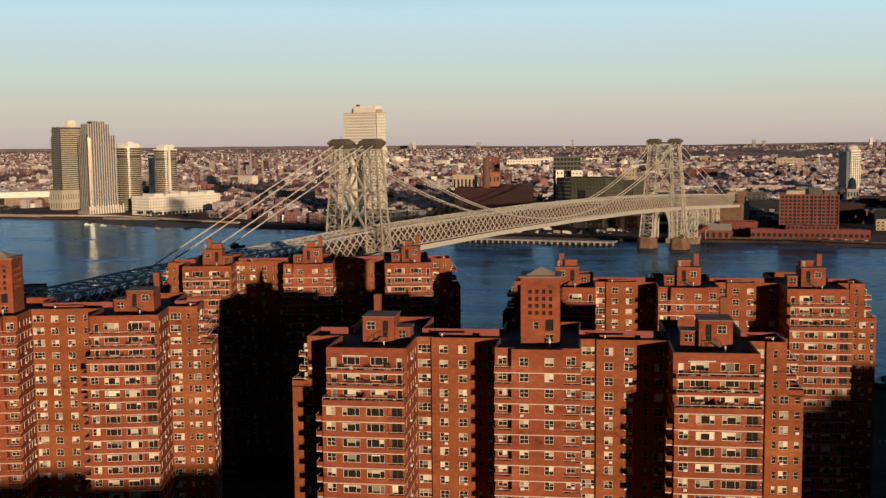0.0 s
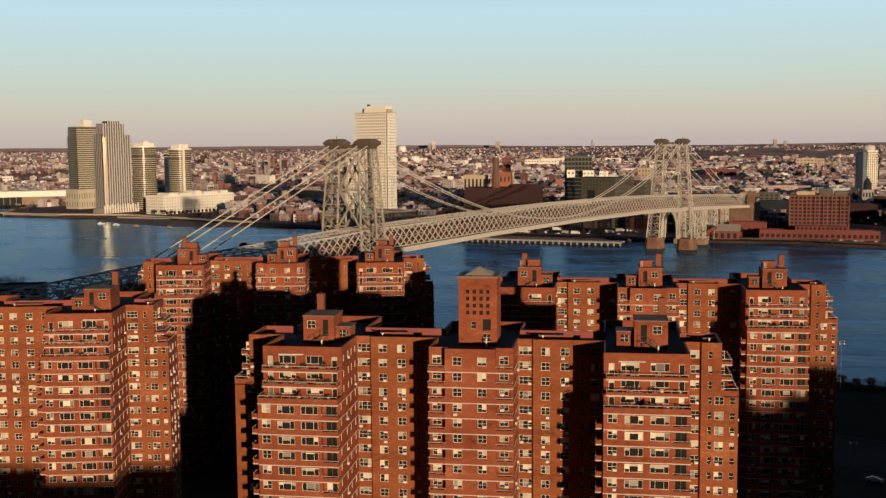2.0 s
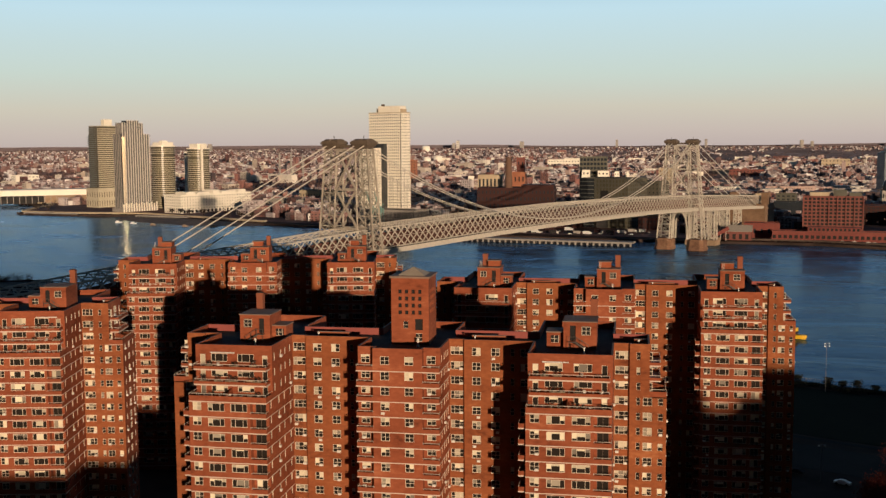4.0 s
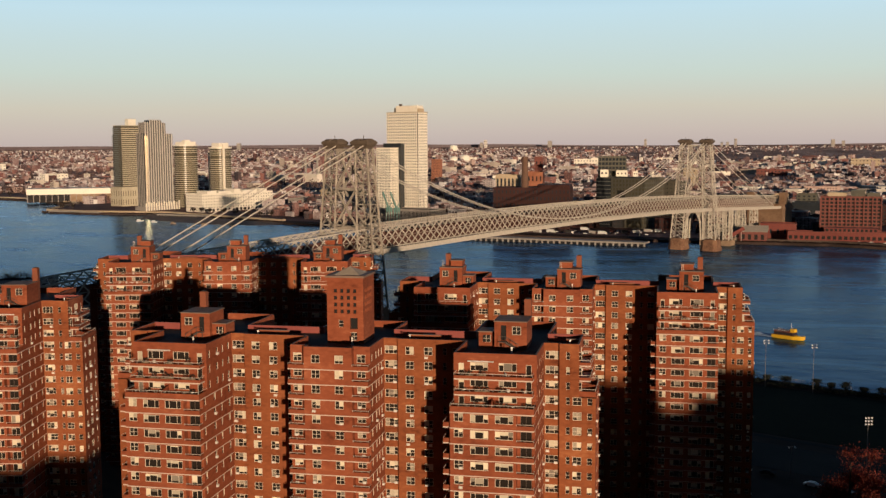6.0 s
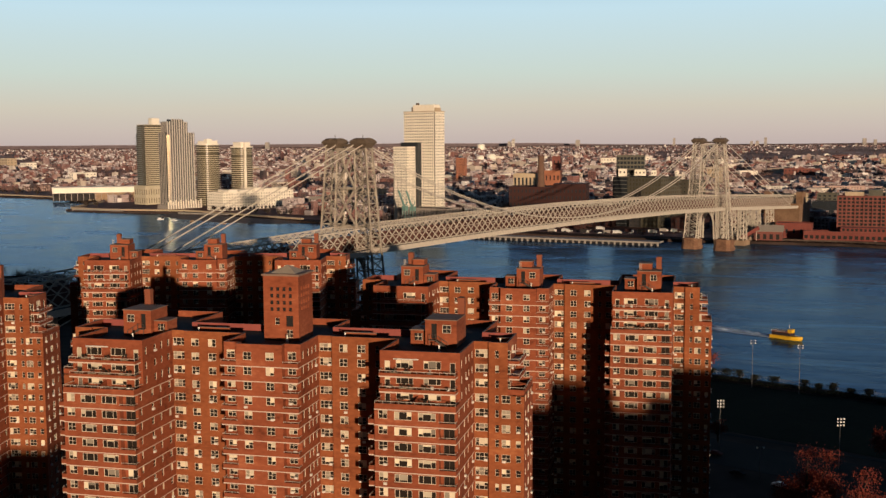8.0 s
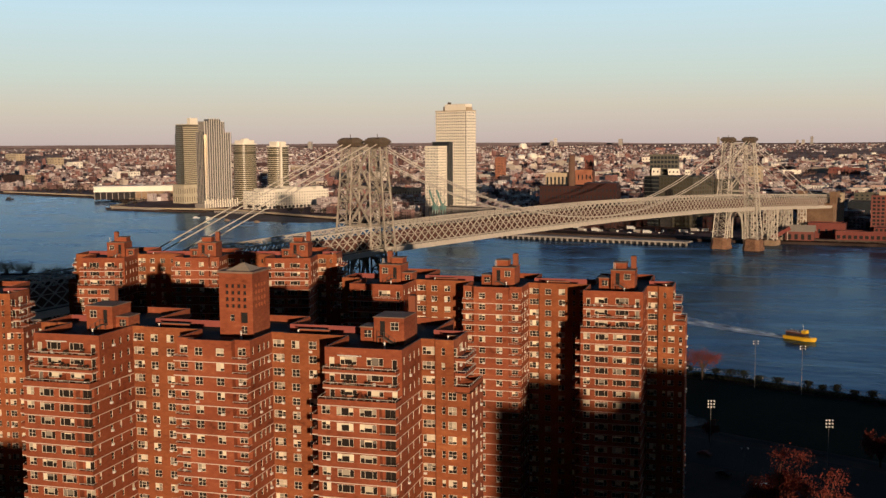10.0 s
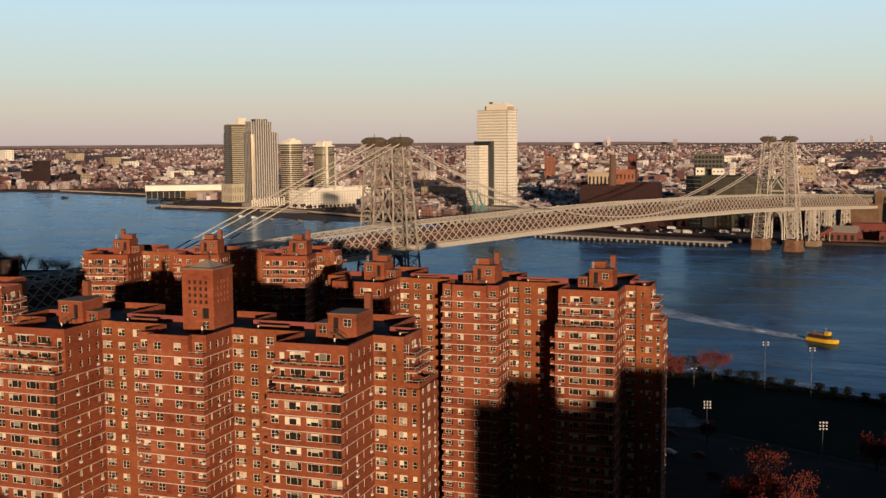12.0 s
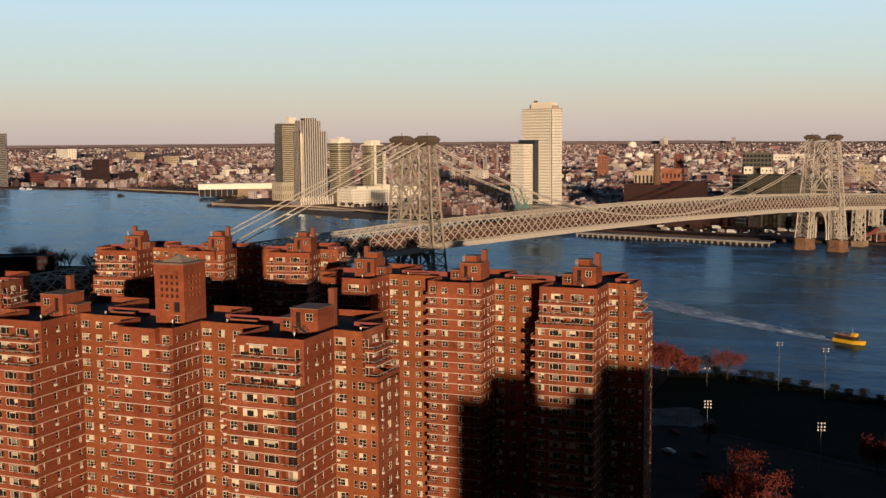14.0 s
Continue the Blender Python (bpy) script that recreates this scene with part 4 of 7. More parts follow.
def bridge():
    home = thing("suspension_bridge", BRIDGE, "beige steel suspension bridge with latticed towers and deep trusses", "bridge")
    # truss panels
    step, deep = 6.1, 12.0
    panel = truss_mesh(step, deep)
    bm = bmesh.new()
    box(bm, 0, step, -17.6, 17.6, -0.9, -0.2)
    road = finish(bm, "roadway", DECK)
    bm = bmesh.new()
    box(bm, 0, step, -0.25, 0.25, -1.6, 1.0)
    box(bm, 0, step, -0.5, 0.5, -1.8, -1.6)
    fascia = finish(bm, "fascia", STEEL)
    bm = bmesh.new()
    beam(bm, (step * 0.5, -10, -0.3), (step * 0.5, 10, -0.3), 0.4, 0.3)
    for a, b in ((-10, 0), (0, 10)):
        beam(bm, (0, a, -0.3), (step, b, -0.3), 0.25, 0.2)
        beam(bm, (0, b, -0.3), (step, a, -0.3), 0.25, 0.2)
    top = finish(bm, "cross_frame", STEEL)
    # tall red-brown sheet added to fill the view through the near truss
    bm = bmesh.new()
    box(bm, 0, step, -0.1, 0.1, 0, 8.6)
    screen_mesh = finish(bm, "track_fence", WALKWAY)
    s = -262.3
    while s < 700:
        z0, z1 = crown(s), crown(s + step)
        m = Matrix.Translation((s, 0, z0)) @ Matrix.Rotation(-math.atan2(z1 - z0, step), 4, "Y")
        for y in (-10, 10):
            part("truss_panel", panel, STEEL, home, m=m @ Matrix.Translation((0, y, 0)))
            part("fascia", fascia, STEEL, home, m=m @ Matrix.Translation((0, y * 1.75, -deep)))
        part("roadway", road, DECK, home, m=m @ Matrix.Translation((0, 0, -deep)))
        part("cross_frame", top, STEEL, home, m=m)
        part("track_fence", screen_mesh, WALKWAY, home, m=m @ Matrix.Translation((0, -6.5, -deep - 0.2)))
        s += step
    # cables and hangers
    for y in (-12.6, -6.2, 6.2, 12.6):
        for name, a, b, n in (("backstay_cable", -190.0, 0.0, 2), ("main_cable", 0.0, SPAN, 60), ("backstay_cable", SPAN, SPAN + 178, 2)):
            bm = bmesh.new()
            yy = y * 1.02 if name == "backstay_cable" else math.copysign(8.4 + (abs(y) > 9) * 3.2, y)
            tube(bm, [(a + (b - a) * i / n, yy, cable_height(a + (b - a) * i / n + (0.001 if a == SPAN and i == 0 else 0))) for i in range(n + 1)], 0.32, 8)
            part(name, bm, CABLE, home)
    bm = bmesh.new()
    tube(bm, [(0, 0, 0), (0, 0, 1)], 0.055, 5)
    hanger = finish(bm, "hanger", STEEL_CAP)
    for y in (-11.6, -8.4, 8.4, 11.6):
        for i in range(1, 70):
            s = SPAN * i / 70
            z0, z1 = crown(s), cable_height(s)
            if z1 > z0 + 0.6:
                part("hanger", hanger, STEEL_CAP, home, m=Matrix.Translation((s, y, z0)) @ Matrix.Diagonal((1, 1, z1 - z0, 1)))
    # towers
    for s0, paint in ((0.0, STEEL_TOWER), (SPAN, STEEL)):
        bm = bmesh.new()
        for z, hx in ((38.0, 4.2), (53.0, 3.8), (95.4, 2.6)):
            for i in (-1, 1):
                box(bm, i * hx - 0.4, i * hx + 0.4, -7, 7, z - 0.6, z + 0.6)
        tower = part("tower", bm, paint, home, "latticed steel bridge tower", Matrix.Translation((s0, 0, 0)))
        zt, zb = 96.0, 10.0
        levels = [10, 16.5, 23, 29.5, 36, 42, 48, 54, 60, 66, 72, 78, 84, 90, 96]

        def corner(side, i, j, z):
            k = (zt - z) / (zt - zb)
            half_x = 2.6 + 2.4 * k
            return Vector((i * half_x, side * (10.2 + 5.4 * k) + j * (4.0 + 2.0 * k), z))

        for side in (-1, 1):
            for i in (-1, 1):
                for j in (-1, 1):
                    bm = bmesh.new()
                    beam(bm, corner(side, i, j, zb), corner(side, i, j, zt), 0.9, 0.9)
                    part("column", bm, paint, tower)
            for z0, z1 in zip(levels, levels[1:]):
                for a, b in (((-1, -1), (1, -1)), ((1, -1), (1, 1)), ((1, 1), (-1, 1)), ((-1, 1), (-1, -1))):
                    bm = bmesh.new()
                    beam(bm, corner(side, *a, z0), corner(side, *b, z1), 0.34, 0.28)
                    beam(bm, corner(side, *b, z0), corner(side, *a, z1), 0.34, 0.28)
                    beam(bm, corner(side, *a, z1), corner(side, *b, z1), 0.4, 0.45)
                    part("lattice", bm, paint, tower)
            # the platform on top, with its saddles
            bm = bmesh.new()
            y = side * 10.2
            for hx0, hy0, z0, hx1, hy1, z1 in ((2.9, 4.2, 95.8, 3.0, 4.3, 97.0), (3.4, 4.8, 97.0, 4.3, 5.6, 98.4), (4.6, 5.9, 98.4, 4.6, 5.9, 99.6), (4.2, 5.5, 99.6, 4.0, 5.3, 100.3)):
                lo = [bm.verts.new((i * hx0, y + j * hy0, z0)) for i, j in ((-1, -1), (1, -1), (1, 1), (-1, 1))]
                hi = [bm.verts.new((i * hx1, y + j * hy1, z1)) for i, j in ((-1, -1), (1, -1), (1, 1), (-1, 1))]
                for k in range(4):
                    bm.faces.new((lo[k], lo[(k + 1) % 4], hi[(k + 1) % 4], hi[k]))
                bm.faces.new(lo[::-1])
                bm.faces.new(hi)
            for c in (-1, 1):
                for k in range(6):
                    a0, a1 = math.pi * k / 6, math.pi * (k + 1) / 6
                    yy = y + c * 2.7
                    v = [(math.cos(a) * 3.9, w, 100.2 + math.sin(a) * 1.1) for a in (a0, a1) for w in (yy - 1.7, yy + 1.7)]
                    quad(bm, (v[0], v[1], v[3], v[2]))
                    for w in (0, 1):
                        quad(bm, (v[w], v[2 + w], (v[2 + w][0], v[2 + w][1], 100.2), (v[w][0], v[w][1], 100.2)))
            part("saddle_cap", bm, STEEL_CAP, tower, "dark brown saddle housings")
            bm = bmesh.new()
            beam(bm, (0, y, 100.2), (0, y, 103.0), 0.25)
            part("finial", bm, STEEL_CAP, tower)
        bm = bmesh.new()
        box(bm, -1.6, 1.6, -5.1, 5.1, 96.6, 98.1)
        part("top_strut", bm, STEEL_CAP, tower)
        # bracing between the two legs
        for z0, z1 in ((53.5, 74), (74, 95)):
            for i in (-1, 1):
                bm = bmesh.new()
                for f in (1, -1):
                    beam(bm, corner(-f, i, f, z0), corner(f, i, -f, z1), 0.9, 0.9)
                beam(bm, corner(-1, i, 1, z1), corner(1, i, -1, z1), 0.9, 1.2)
                part("cross_brace", bm, paint, tower)
        bm = bmesh.new()
        for i in (-1, 1):
            pts = []
            for k in range(13):
                a = math.pi * k / 12
                pts.append(Vector((i * 4.6, -math.cos(a) * 7.0, 21 + math.sin(a) * 14.5)))
            for a, b in zip(pts, pts[1:]):
                beam(bm, a, b, 1.3, 1.3)
            for a in pts[1:-1]:
                beam(bm, a, (a.x, a.y, 37.5), 0.3)
            for a, b in zip(pts[1:6] + pts[7:-1], pts[2:7] + pts[6:-2]):
                beam(bm, a, (b.x, b.y, 37.5), 0.3)
            for e in (-1, 1):
                beam(bm, (i * 4.6, e * 7.0, 21), (i * 4.8, e * 7.4, 10), 1.2)
            beam(bm, (i * 4.0, -8, 37.5), (i * 4.0, 8, 37.5), 0.9, 1.0)
        part("arch", bm, paint, tower)
        for side in (-1, 1):
            bm = bmesh.new()
            y = side * 15.5
            for hx, hy, z0, z1 in ((7.6, 8.2, -4, 3.2), (6.9, 7.6, 3.2, 8.0), (7.3, 8.0, 8.0, 9.0), (6.2, 7.0, 9.0, 10.2)):
                ring = [(hx, -hy + 3), (hx, hy - 3), (hx - 2.2, hy), (-hx + 2.2, hy), (-hx, hy - 3), (-hx, -hy + 3), (-hx + 2.2, -hy), (hx - 2.2, -hy)]
                lo, hi = ([bm.verts.new((a, y + b, z)) for a, b in ring] for z in (z0, z1))
                for k in range(8):
                    bm.faces.new((lo[k], lo[(k + 1) % 8], hi[(k + 1) % 8], hi[k]))
                bm.faces.new(hi)
            part("pier", bm, PIER_STONE, tower, "rust-stained granite pier in the water")
    # trestle bents under the far side span and the near one
    for s0 in (SPAN + 56, SPAN + 92, SPAN + 128, -75, -135, -195):
        zt = crown(s0) - deep - 1.2
        bm = bmesh.new()
        box(bm, -0.6, 0.6, -13, 13, zt - 0.6, zt + 0.5)
        bent = part("trestle", bm, STEEL, home, m=Matrix.Translation((s0, 0, 0)))
        for side in (-1, 1):
            for i in (-1, 1):
                for j in (-1, 1):
                    bm = bmesh.new()
                    beam(bm, (i * 4.2, side * 10 + j * 3.0, 5), (i * 3.4, side * 10 + j * 2.6, zt), 0.9)
                    part("column", bm, STEEL, bent)
            for k in range(4):
                bm = bmesh.new()
                z0, z1 = 5 + (zt - 5) * k / 4, 5 + (zt - 5) * (k + 1) / 4
                for a, b in (((-1, -1), (1, -1)), ((1, -1), (1, 1)), ((1, 1), (-1, 1)), ((-1, 1), (-1, -1))):
                    beam(bm, (a[0] * 4, side * 10 + a[1] * 2.8, z0), (b[0] * 4, side * 10 + b[1] * 2.8, z1), 0.45)
                    beam(bm, (b[0] * 4, side * 10 + b[1] * 2.8, z0), (a[0] * 4, side * 10 + a[1] * 2.8, z1), 0.45)
                part("lattice", bm, STEEL, bent)
            bm = bmesh.new()
            box(bm, -7, 7, side * 10 - 5, side * 10 + 5, 0, 5)
            part("footing", bm, MASONRY, bent)
    bm = bmesh.new()
    box(bm, SPAN + 190, SPAN + 222, -19, 19, 0, 33)
    box(bm, SPAN + 188, SPAN + 224, -20, 20, 27, 29)
    for y in (-17, 17):
        box(bm, SPAN + 194, SPAN + 204, y - 3.4, y + 3.4, 33, 45)
    part("anchorage", bm, ANCHOR_STONE, home, "brown stone anchorage")
    return home


bridge()

# ---- the far bank ----
ORANGE = material("orange_brick_facade", [(0.3, 0.11, 0.06), (0.4, 0.16, 0.09)], 0.9, 0.05, 0.5)
OLIVE = material("olive_glass_frame", [(0.05, 0.05, 0.038), (0.105, 0.098, 0.072)], 0.6, 0.03, 0.4)


def grid_block(name, label, x, y, w, d, h, turn, wall, cols, rows, pane=None, z0=LAND, fill=(0.62, 0.55), side_cols=None, category="building", base=0.0, parent=None):
    """A building with real window openings: x, y the middle of its front, w along the front, d deep."""
    home = thing(name, pose(x, y, z0, 0, 0, turn), label, category) if parent is None else parent
    off = Matrix.Identity(4)
    bm = bmesh.new()
    c = [(-w / 2, 0), (w / 2, 0), (w / 2, d), (-w / 2, d)]
    side_cols = side_cols or max(1, round(cols * d / w))
    for j in range(4):
        n, length = (cols, w) if j in (0, 2) else (side_cols, d)
        holes = []
        if j != 2:
            for a in range(n):
                for b in range(rows):
                    s, z = length * (a + 0.5) / n, base + (h - base - 1.2) * (b + 0.5) / rows
                    hw, hh = length / n * fill[0] / 2, (h - base - 1.2) / rows * fill[1] / 2
                    holes.append((s - hw, s + hw, z - hh, z + hh))
        facade(bm, c[j], c[(j + 1) % 4], 0, h, holes, 0.5)
    bm.faces.new([bm.verts.new((*p, h - 0.8)) for p in inset(c, 0.4)]).material_index = 1
    inn = inset(c, 0.42)
    for i in range(4):
        p, q, a, b = c[i], c[(i + 1) % 4], inn[i], inn[(i + 1) % 4]
        quad(bm, ((*b, h - 0.8), (*a, h - 0.8), (*a, h), (*b, h)))
        quad(bm, ((*p, h), (*q, h), (*b, h), (*a, h)))
    bmesh.ops.remove_doubles(bm, verts=bm.verts, dist=0.002)
    part("wall", bm, [wall, TAR], home)
    bm = bmesh.new()
    k = 0.35
    box(bm, -w / 2 + k, w / 2 - k, k, d - k, 0.2, h - 1.0)
    part("glazing", bm, pane or GLASS_BLUE, home)
    return home


def block_part(home, name, x0, x1, y0, y1, z0, z1, mat):
    bm = bmesh.new()
    box(bm, x0, x1, y0, y1, z0, z1)
    return part(name, bm, mat, home)


# cluster of residential towers on the left; their fronts face the river, their long sides the afternoon sun
GRID = -29.0
ACROSS, INLAND = Vector((math.cos(radians(GRID)), math.sin(radians(GRID)), 0)), Vector((-math.sin(radians(GRID)), math.cos(radians(GRID)), 0))
# two tones of one balcony band, sun and shade put into the colour
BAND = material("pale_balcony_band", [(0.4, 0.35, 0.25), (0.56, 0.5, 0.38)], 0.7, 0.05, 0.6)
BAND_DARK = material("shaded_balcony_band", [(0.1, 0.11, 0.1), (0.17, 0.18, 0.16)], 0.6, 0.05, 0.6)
# golden reflection of the low sun put into the glass colour
GLASS_GOLD = material("gold_toned_glass", [(0.07, 0.062, 0.045), (0.13, 0.115, 0.08)], 0.2, 0.03, 0.3)
# blue-grey of a tower side turned from the sun, shade put into colour
SHADE_BLUE = material("blue_shade_tone", [(0.09, 0.115, 0.14), (0.14, 0.17, 0.2)], 0.3, 0.05, 0.4)
CHIMNEY = material("sooty_brown_brick", [(0.1, 0.055, 0.038), (0.16, 0.09, 0.062)], 0.9, 0.06, 0.6)
SUN_GLASS = material("sun_facing_glass", [(0.2, 0.2, 0.19), (0.3, 0.29, 0.27)], 0.17, 0.05, 0.4)
SUN_GLASS.node_tree.nodes["Principled BSDF"].inputs["Specular Tint"].default_value = (1.0, 0.72, 0.4, 1)      # warm tint, added to warm the glint on the water


def at_corner(corner, w):
    """The middle of the front of a building whose right front corner is given."""
    return Vector((*corner, 0)) - ACROSS * (w / 2)


def rounded_tower(x, y, rx, ry, h, floors, label, bow=2.6, gap=0):
    """A tower on a rounded plan: glass core, a balcony band at each storey, and a roof ring."""
    home = thing("glass_tower", pose(x, y, LAND, 0, 0, GRID), label, "building")

    def ring(k, z, bm):
        pts = []
        for i in range(28):
            a = 2 * math.pi * (i + 0.5) / 28
            c, s = math.cos(a), math.sin(a)
            pts.append(bm.verts.new((math.copysign(abs(c) ** (2 / bow), c) * (rx + k), math.copysign(abs(s) ** (2 / bow), s) * (ry + k), z)))
        return pts

    def drum(k, z0, z1):
        bm = bmesh.new()
        lo, hi = ring(k, z0, bm), ring(k, z1, bm)
        for i in range(28):
            bm.faces.new((lo[i], lo[(i + 1) % 28], hi[(i + 1) % 28], hi[i]))
        bm.faces.new(hi)
        bm.faces.new(lo[::-1])
        return bm

    part("glazing", drum(-1.1, 0, h - 0.2), GLASS_GOLD, home)
    band = finish(drum(0, 0, 0.85), "balcony_band", BAND)
    for f in range(floors):
        if f != gap:
            part("balcony_band", band, BAND, home, m=Matrix.Translation((0, 0, 2 + (h - 4) * f / floors)))
    part("roof_ring", drum(0.3, h - 1.2, h + 1.0), WHITE_STONE, home)
    return home


# the first tower: river front balconies in the darkened band tone, sun side pale
_c = at_corner((-791, 1569), 24)
t = thing("glass_tower", pose(_c.x, _c.y, LAND, 0, 0, GRID), "glass apartment tower with pale balcony bands and a white roof room", "building")
block_part(t, "glazing", -11.2, 11.2, 0.8, 40, 0, 126, GLASS_GOLD)
block_part(t, "side_bay", -15.5, -11.3, 2, 36, 0, 112, GLASS_BLUE)
_bm = bmesh.new()
box(_bm, 11.2, 12.0, 0.4, 40, 0, 1.5)
_side = finish(_bm, "balcony_band", BAND)
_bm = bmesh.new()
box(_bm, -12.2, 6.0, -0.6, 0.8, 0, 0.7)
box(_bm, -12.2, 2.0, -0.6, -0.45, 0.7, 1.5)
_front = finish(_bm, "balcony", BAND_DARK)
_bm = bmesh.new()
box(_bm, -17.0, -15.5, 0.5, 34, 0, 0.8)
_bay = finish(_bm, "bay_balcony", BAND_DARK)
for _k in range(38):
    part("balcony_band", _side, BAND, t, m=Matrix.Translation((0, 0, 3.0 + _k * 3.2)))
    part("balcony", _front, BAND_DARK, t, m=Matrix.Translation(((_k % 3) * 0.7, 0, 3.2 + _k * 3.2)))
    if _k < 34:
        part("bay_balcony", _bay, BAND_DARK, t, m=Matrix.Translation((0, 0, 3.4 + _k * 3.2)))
block_part(t, "parapet", -11.4, 12.0, 0.4, 40.2, 126.01, 127.0, BAND)
block_part(t, "roof_room", 2, 11, 14, 28, 126, 137, WHITE_STONE)
_c = at_corner((-786, 1557), 33)
t = grid_block("podium_building", "low grey and cream podium with tall openings", _c.x, _c.y, 33, 62, 28, GRID, BAND, 5, 2, GLASS_GOLD, fill=(0.3, 0.6), side_cols=14)
block_part(t, "roof_rail", -16.2, 16.2, 0.4, 61, 28.01, 30.2, BAND)

# the second tower: tall upright stripes, stepped shoulders and a crown
_c = at_corner((-694.5, 1459), 23)
t = thing("striped_tower", pose(_c.x, _c.y, LAND, 0, 0, GRID), "tall stepped tower with vertical pale stripes", "building")
for _x0, _x1, _y0, _y1, _z in ((-11.5, 11.5, 0, 47, 112), (-6.0, 11.4, 1.0, 37, 128), (-3.0, 10.8, 8, 30, 132)):
    block_part(t, "glass_body", _x0 + 0.9, _x1 - 0.9, _y0 + 0.9, _y1 - 0.4, 0 if _z < 115 else 112.0, _z, GLASS_BLUE)
for _k in range(12):
    _y = 0.8 + _k * 4.05
    _z = 133.2 if 8 < _y < 29 else 129.2 if _y < 36 else 113.2
    block_part(t, "side_fin", 10.62, 11.3, _y, _y + 1.35, 0, _z, LEAD)
    block_part(t, "side_pier", 10.62, 11.1, _y + 2.7, _y + 3.05, 0, _z - 1.5, GREY)
for _k in range(5):
    block_part(t, "front_fin", -11.5 + _k * 4.0, -10.4 + _k * 4.0, 0, 0.88, 0, 113, GREY)
    block_part(t, "shoulder_fin", -6.0 + _k * 3.4, -4.8 + _k * 3.4, 1.0, 1.88, 113.2, 129, GREY)
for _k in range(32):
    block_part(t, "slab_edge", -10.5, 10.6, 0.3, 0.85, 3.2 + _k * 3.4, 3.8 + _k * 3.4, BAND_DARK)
# a canted corner bay of glass, aimed so its sun glint reaches the camera off the water
_bm = bmesh.new()
for _z0, _z1 in ((0.5 + 3.4 * _k, 3.6 + 3.4 * _k) for _k in range(32)):
    _lo = [_bm.verts.new((_x, _y, _z0)) for _x, _y in ((10.3, -0.1), (12.62, 3.26), (10.5, 4.8), (8.1, 1.5))]
    _hi = [_bm.verts.new((_x, _y, _z1)) for _x, _y in ((10.32, -0.114), (12.64, 3.246), (10.5, 4.8), (8.1, 1.5))]
    for _j in range(4):
        _bm.faces.new((_lo[_j], _lo[(_j + 1) % 4], _hi[(_j + 1) % 4], _hi[_j]))
    _bm.faces.new(_hi)
    _bm.faces.new(_lo[::-1])
part("corner_bay", _bm, SUN_GLASS, t, "glass corner bay angled to glint in the water")
block_part(t, "base", -13.0, 14.0, -4.0, 56, 0, 5.5, GREY)
for _k in range(14):
    block_part(t, "base_pier", 13.0, 14.6, -3.5 + _k * 4.4, -2.0 + _k * 4.4, 0, 13 if _k % 2 else 11, WHITE_STONE)

t = rounded_tower(-675.5, 1553, 17.5, 17, 95, 29, "rounded glass tower with pale balcony bands and a white cap", gap=25)
block_part(t, "roof_room", -12, 12, -10, 10, 96, 100.5, WHITE_STONE)
block_part(t, "roof_plant", -4, 5, -4, 5, 100.51, 103, WHITE_STONE)
t = rounded_tower(-614.5, 1543, 17.0, 16, 91, 28, "dark glass tower with one pale vertical strip and a white cap", bow=2.3, gap=24)
block_part(t, "roof_room", -5, 13, -12, 6, 92, 98, WHITE_STONE)
block_part(t, "pale_strip", 14.6, 17.2, -7.5, -4.6, 0, 97, WHITE_STONE)
_c = grid_block("pale_tower", "pale apartment tower on white raking legs", -738, 1799, 30, 20, 84, GRID, WHITE_STONE, 7, 22, GLASS_GOLD, base=26)
block_part(_c, "roof_band", -15.2, 15.2, -0.3, 20.3, 78, 82, GLASS_BLUE)

# the long white factory by the river
_c = at_corner((-596, 1432), 38)
t = grid_block("factory_building", "long white riverside factory converted to flats", _c.x, _c.y, 38, 130, 26, GRID, WHITE_STONE, 9, 6, GLASS_GOLD, fill=(0.36, 0.45), side_cols=27)
for _k, (_y0, _y1, _z) in enumerate(((14, 30, 29.5), (36, 58, 28.6), (62, 74, 31), (80, 106, 29), (110, 124, 30))):
    block_part(t, "roof_house", -12 + _k, 13 - 2 * (_k % 2), _y0, _y1, 25.3, _z, WHITE_STONE)
for _k in range(17):
    block_part(t, "arcade_opening", 18.9, 19.06, 4 + _k * 7.1, 7.6 + _k * 7.1, 0.3, 4.2, DARK)
grid_block("warehouse", "grey low warehouse beside the river", -470, 1500, 62, 40, 17, GRID, GREY, 8, 2, fill=(0.5, 0.3))
grid_block("warehouse", "low olive concrete warehouse", -446, 1588, 70, 30, 26, GRID, TAN, 12, 2, fill=(0.3, 0.3))
t = thing("shed", pose(-948, 1676, LAND, 0, 0, 32), "long white waterfront shed, lower left wall coloured dark as shadow", "building")
# lower left wall coloured black for a shadow; brown lower right stands for brush
block_part(t, "lower_wall", -68.5, 0, 0.5, 40, 0, 13, TAR)
block_part(t, "lower_side", 0.01, 119.5, 0.5, 40, 0, 13, MASONRY)
block_part(t, "upper_wall", -69, 120, 0, 40.5, 13, 22, WHITE_STONE)
block_part(t, "roof", -70, 121, -1, 41.5, 22, 23, LEAD)
for _k in range(16):
    block_part(t, "column", -68 + _k * 9.8, -67 + _k * 9.8, -0.4, 0.49, 0, 12.99, GREY)
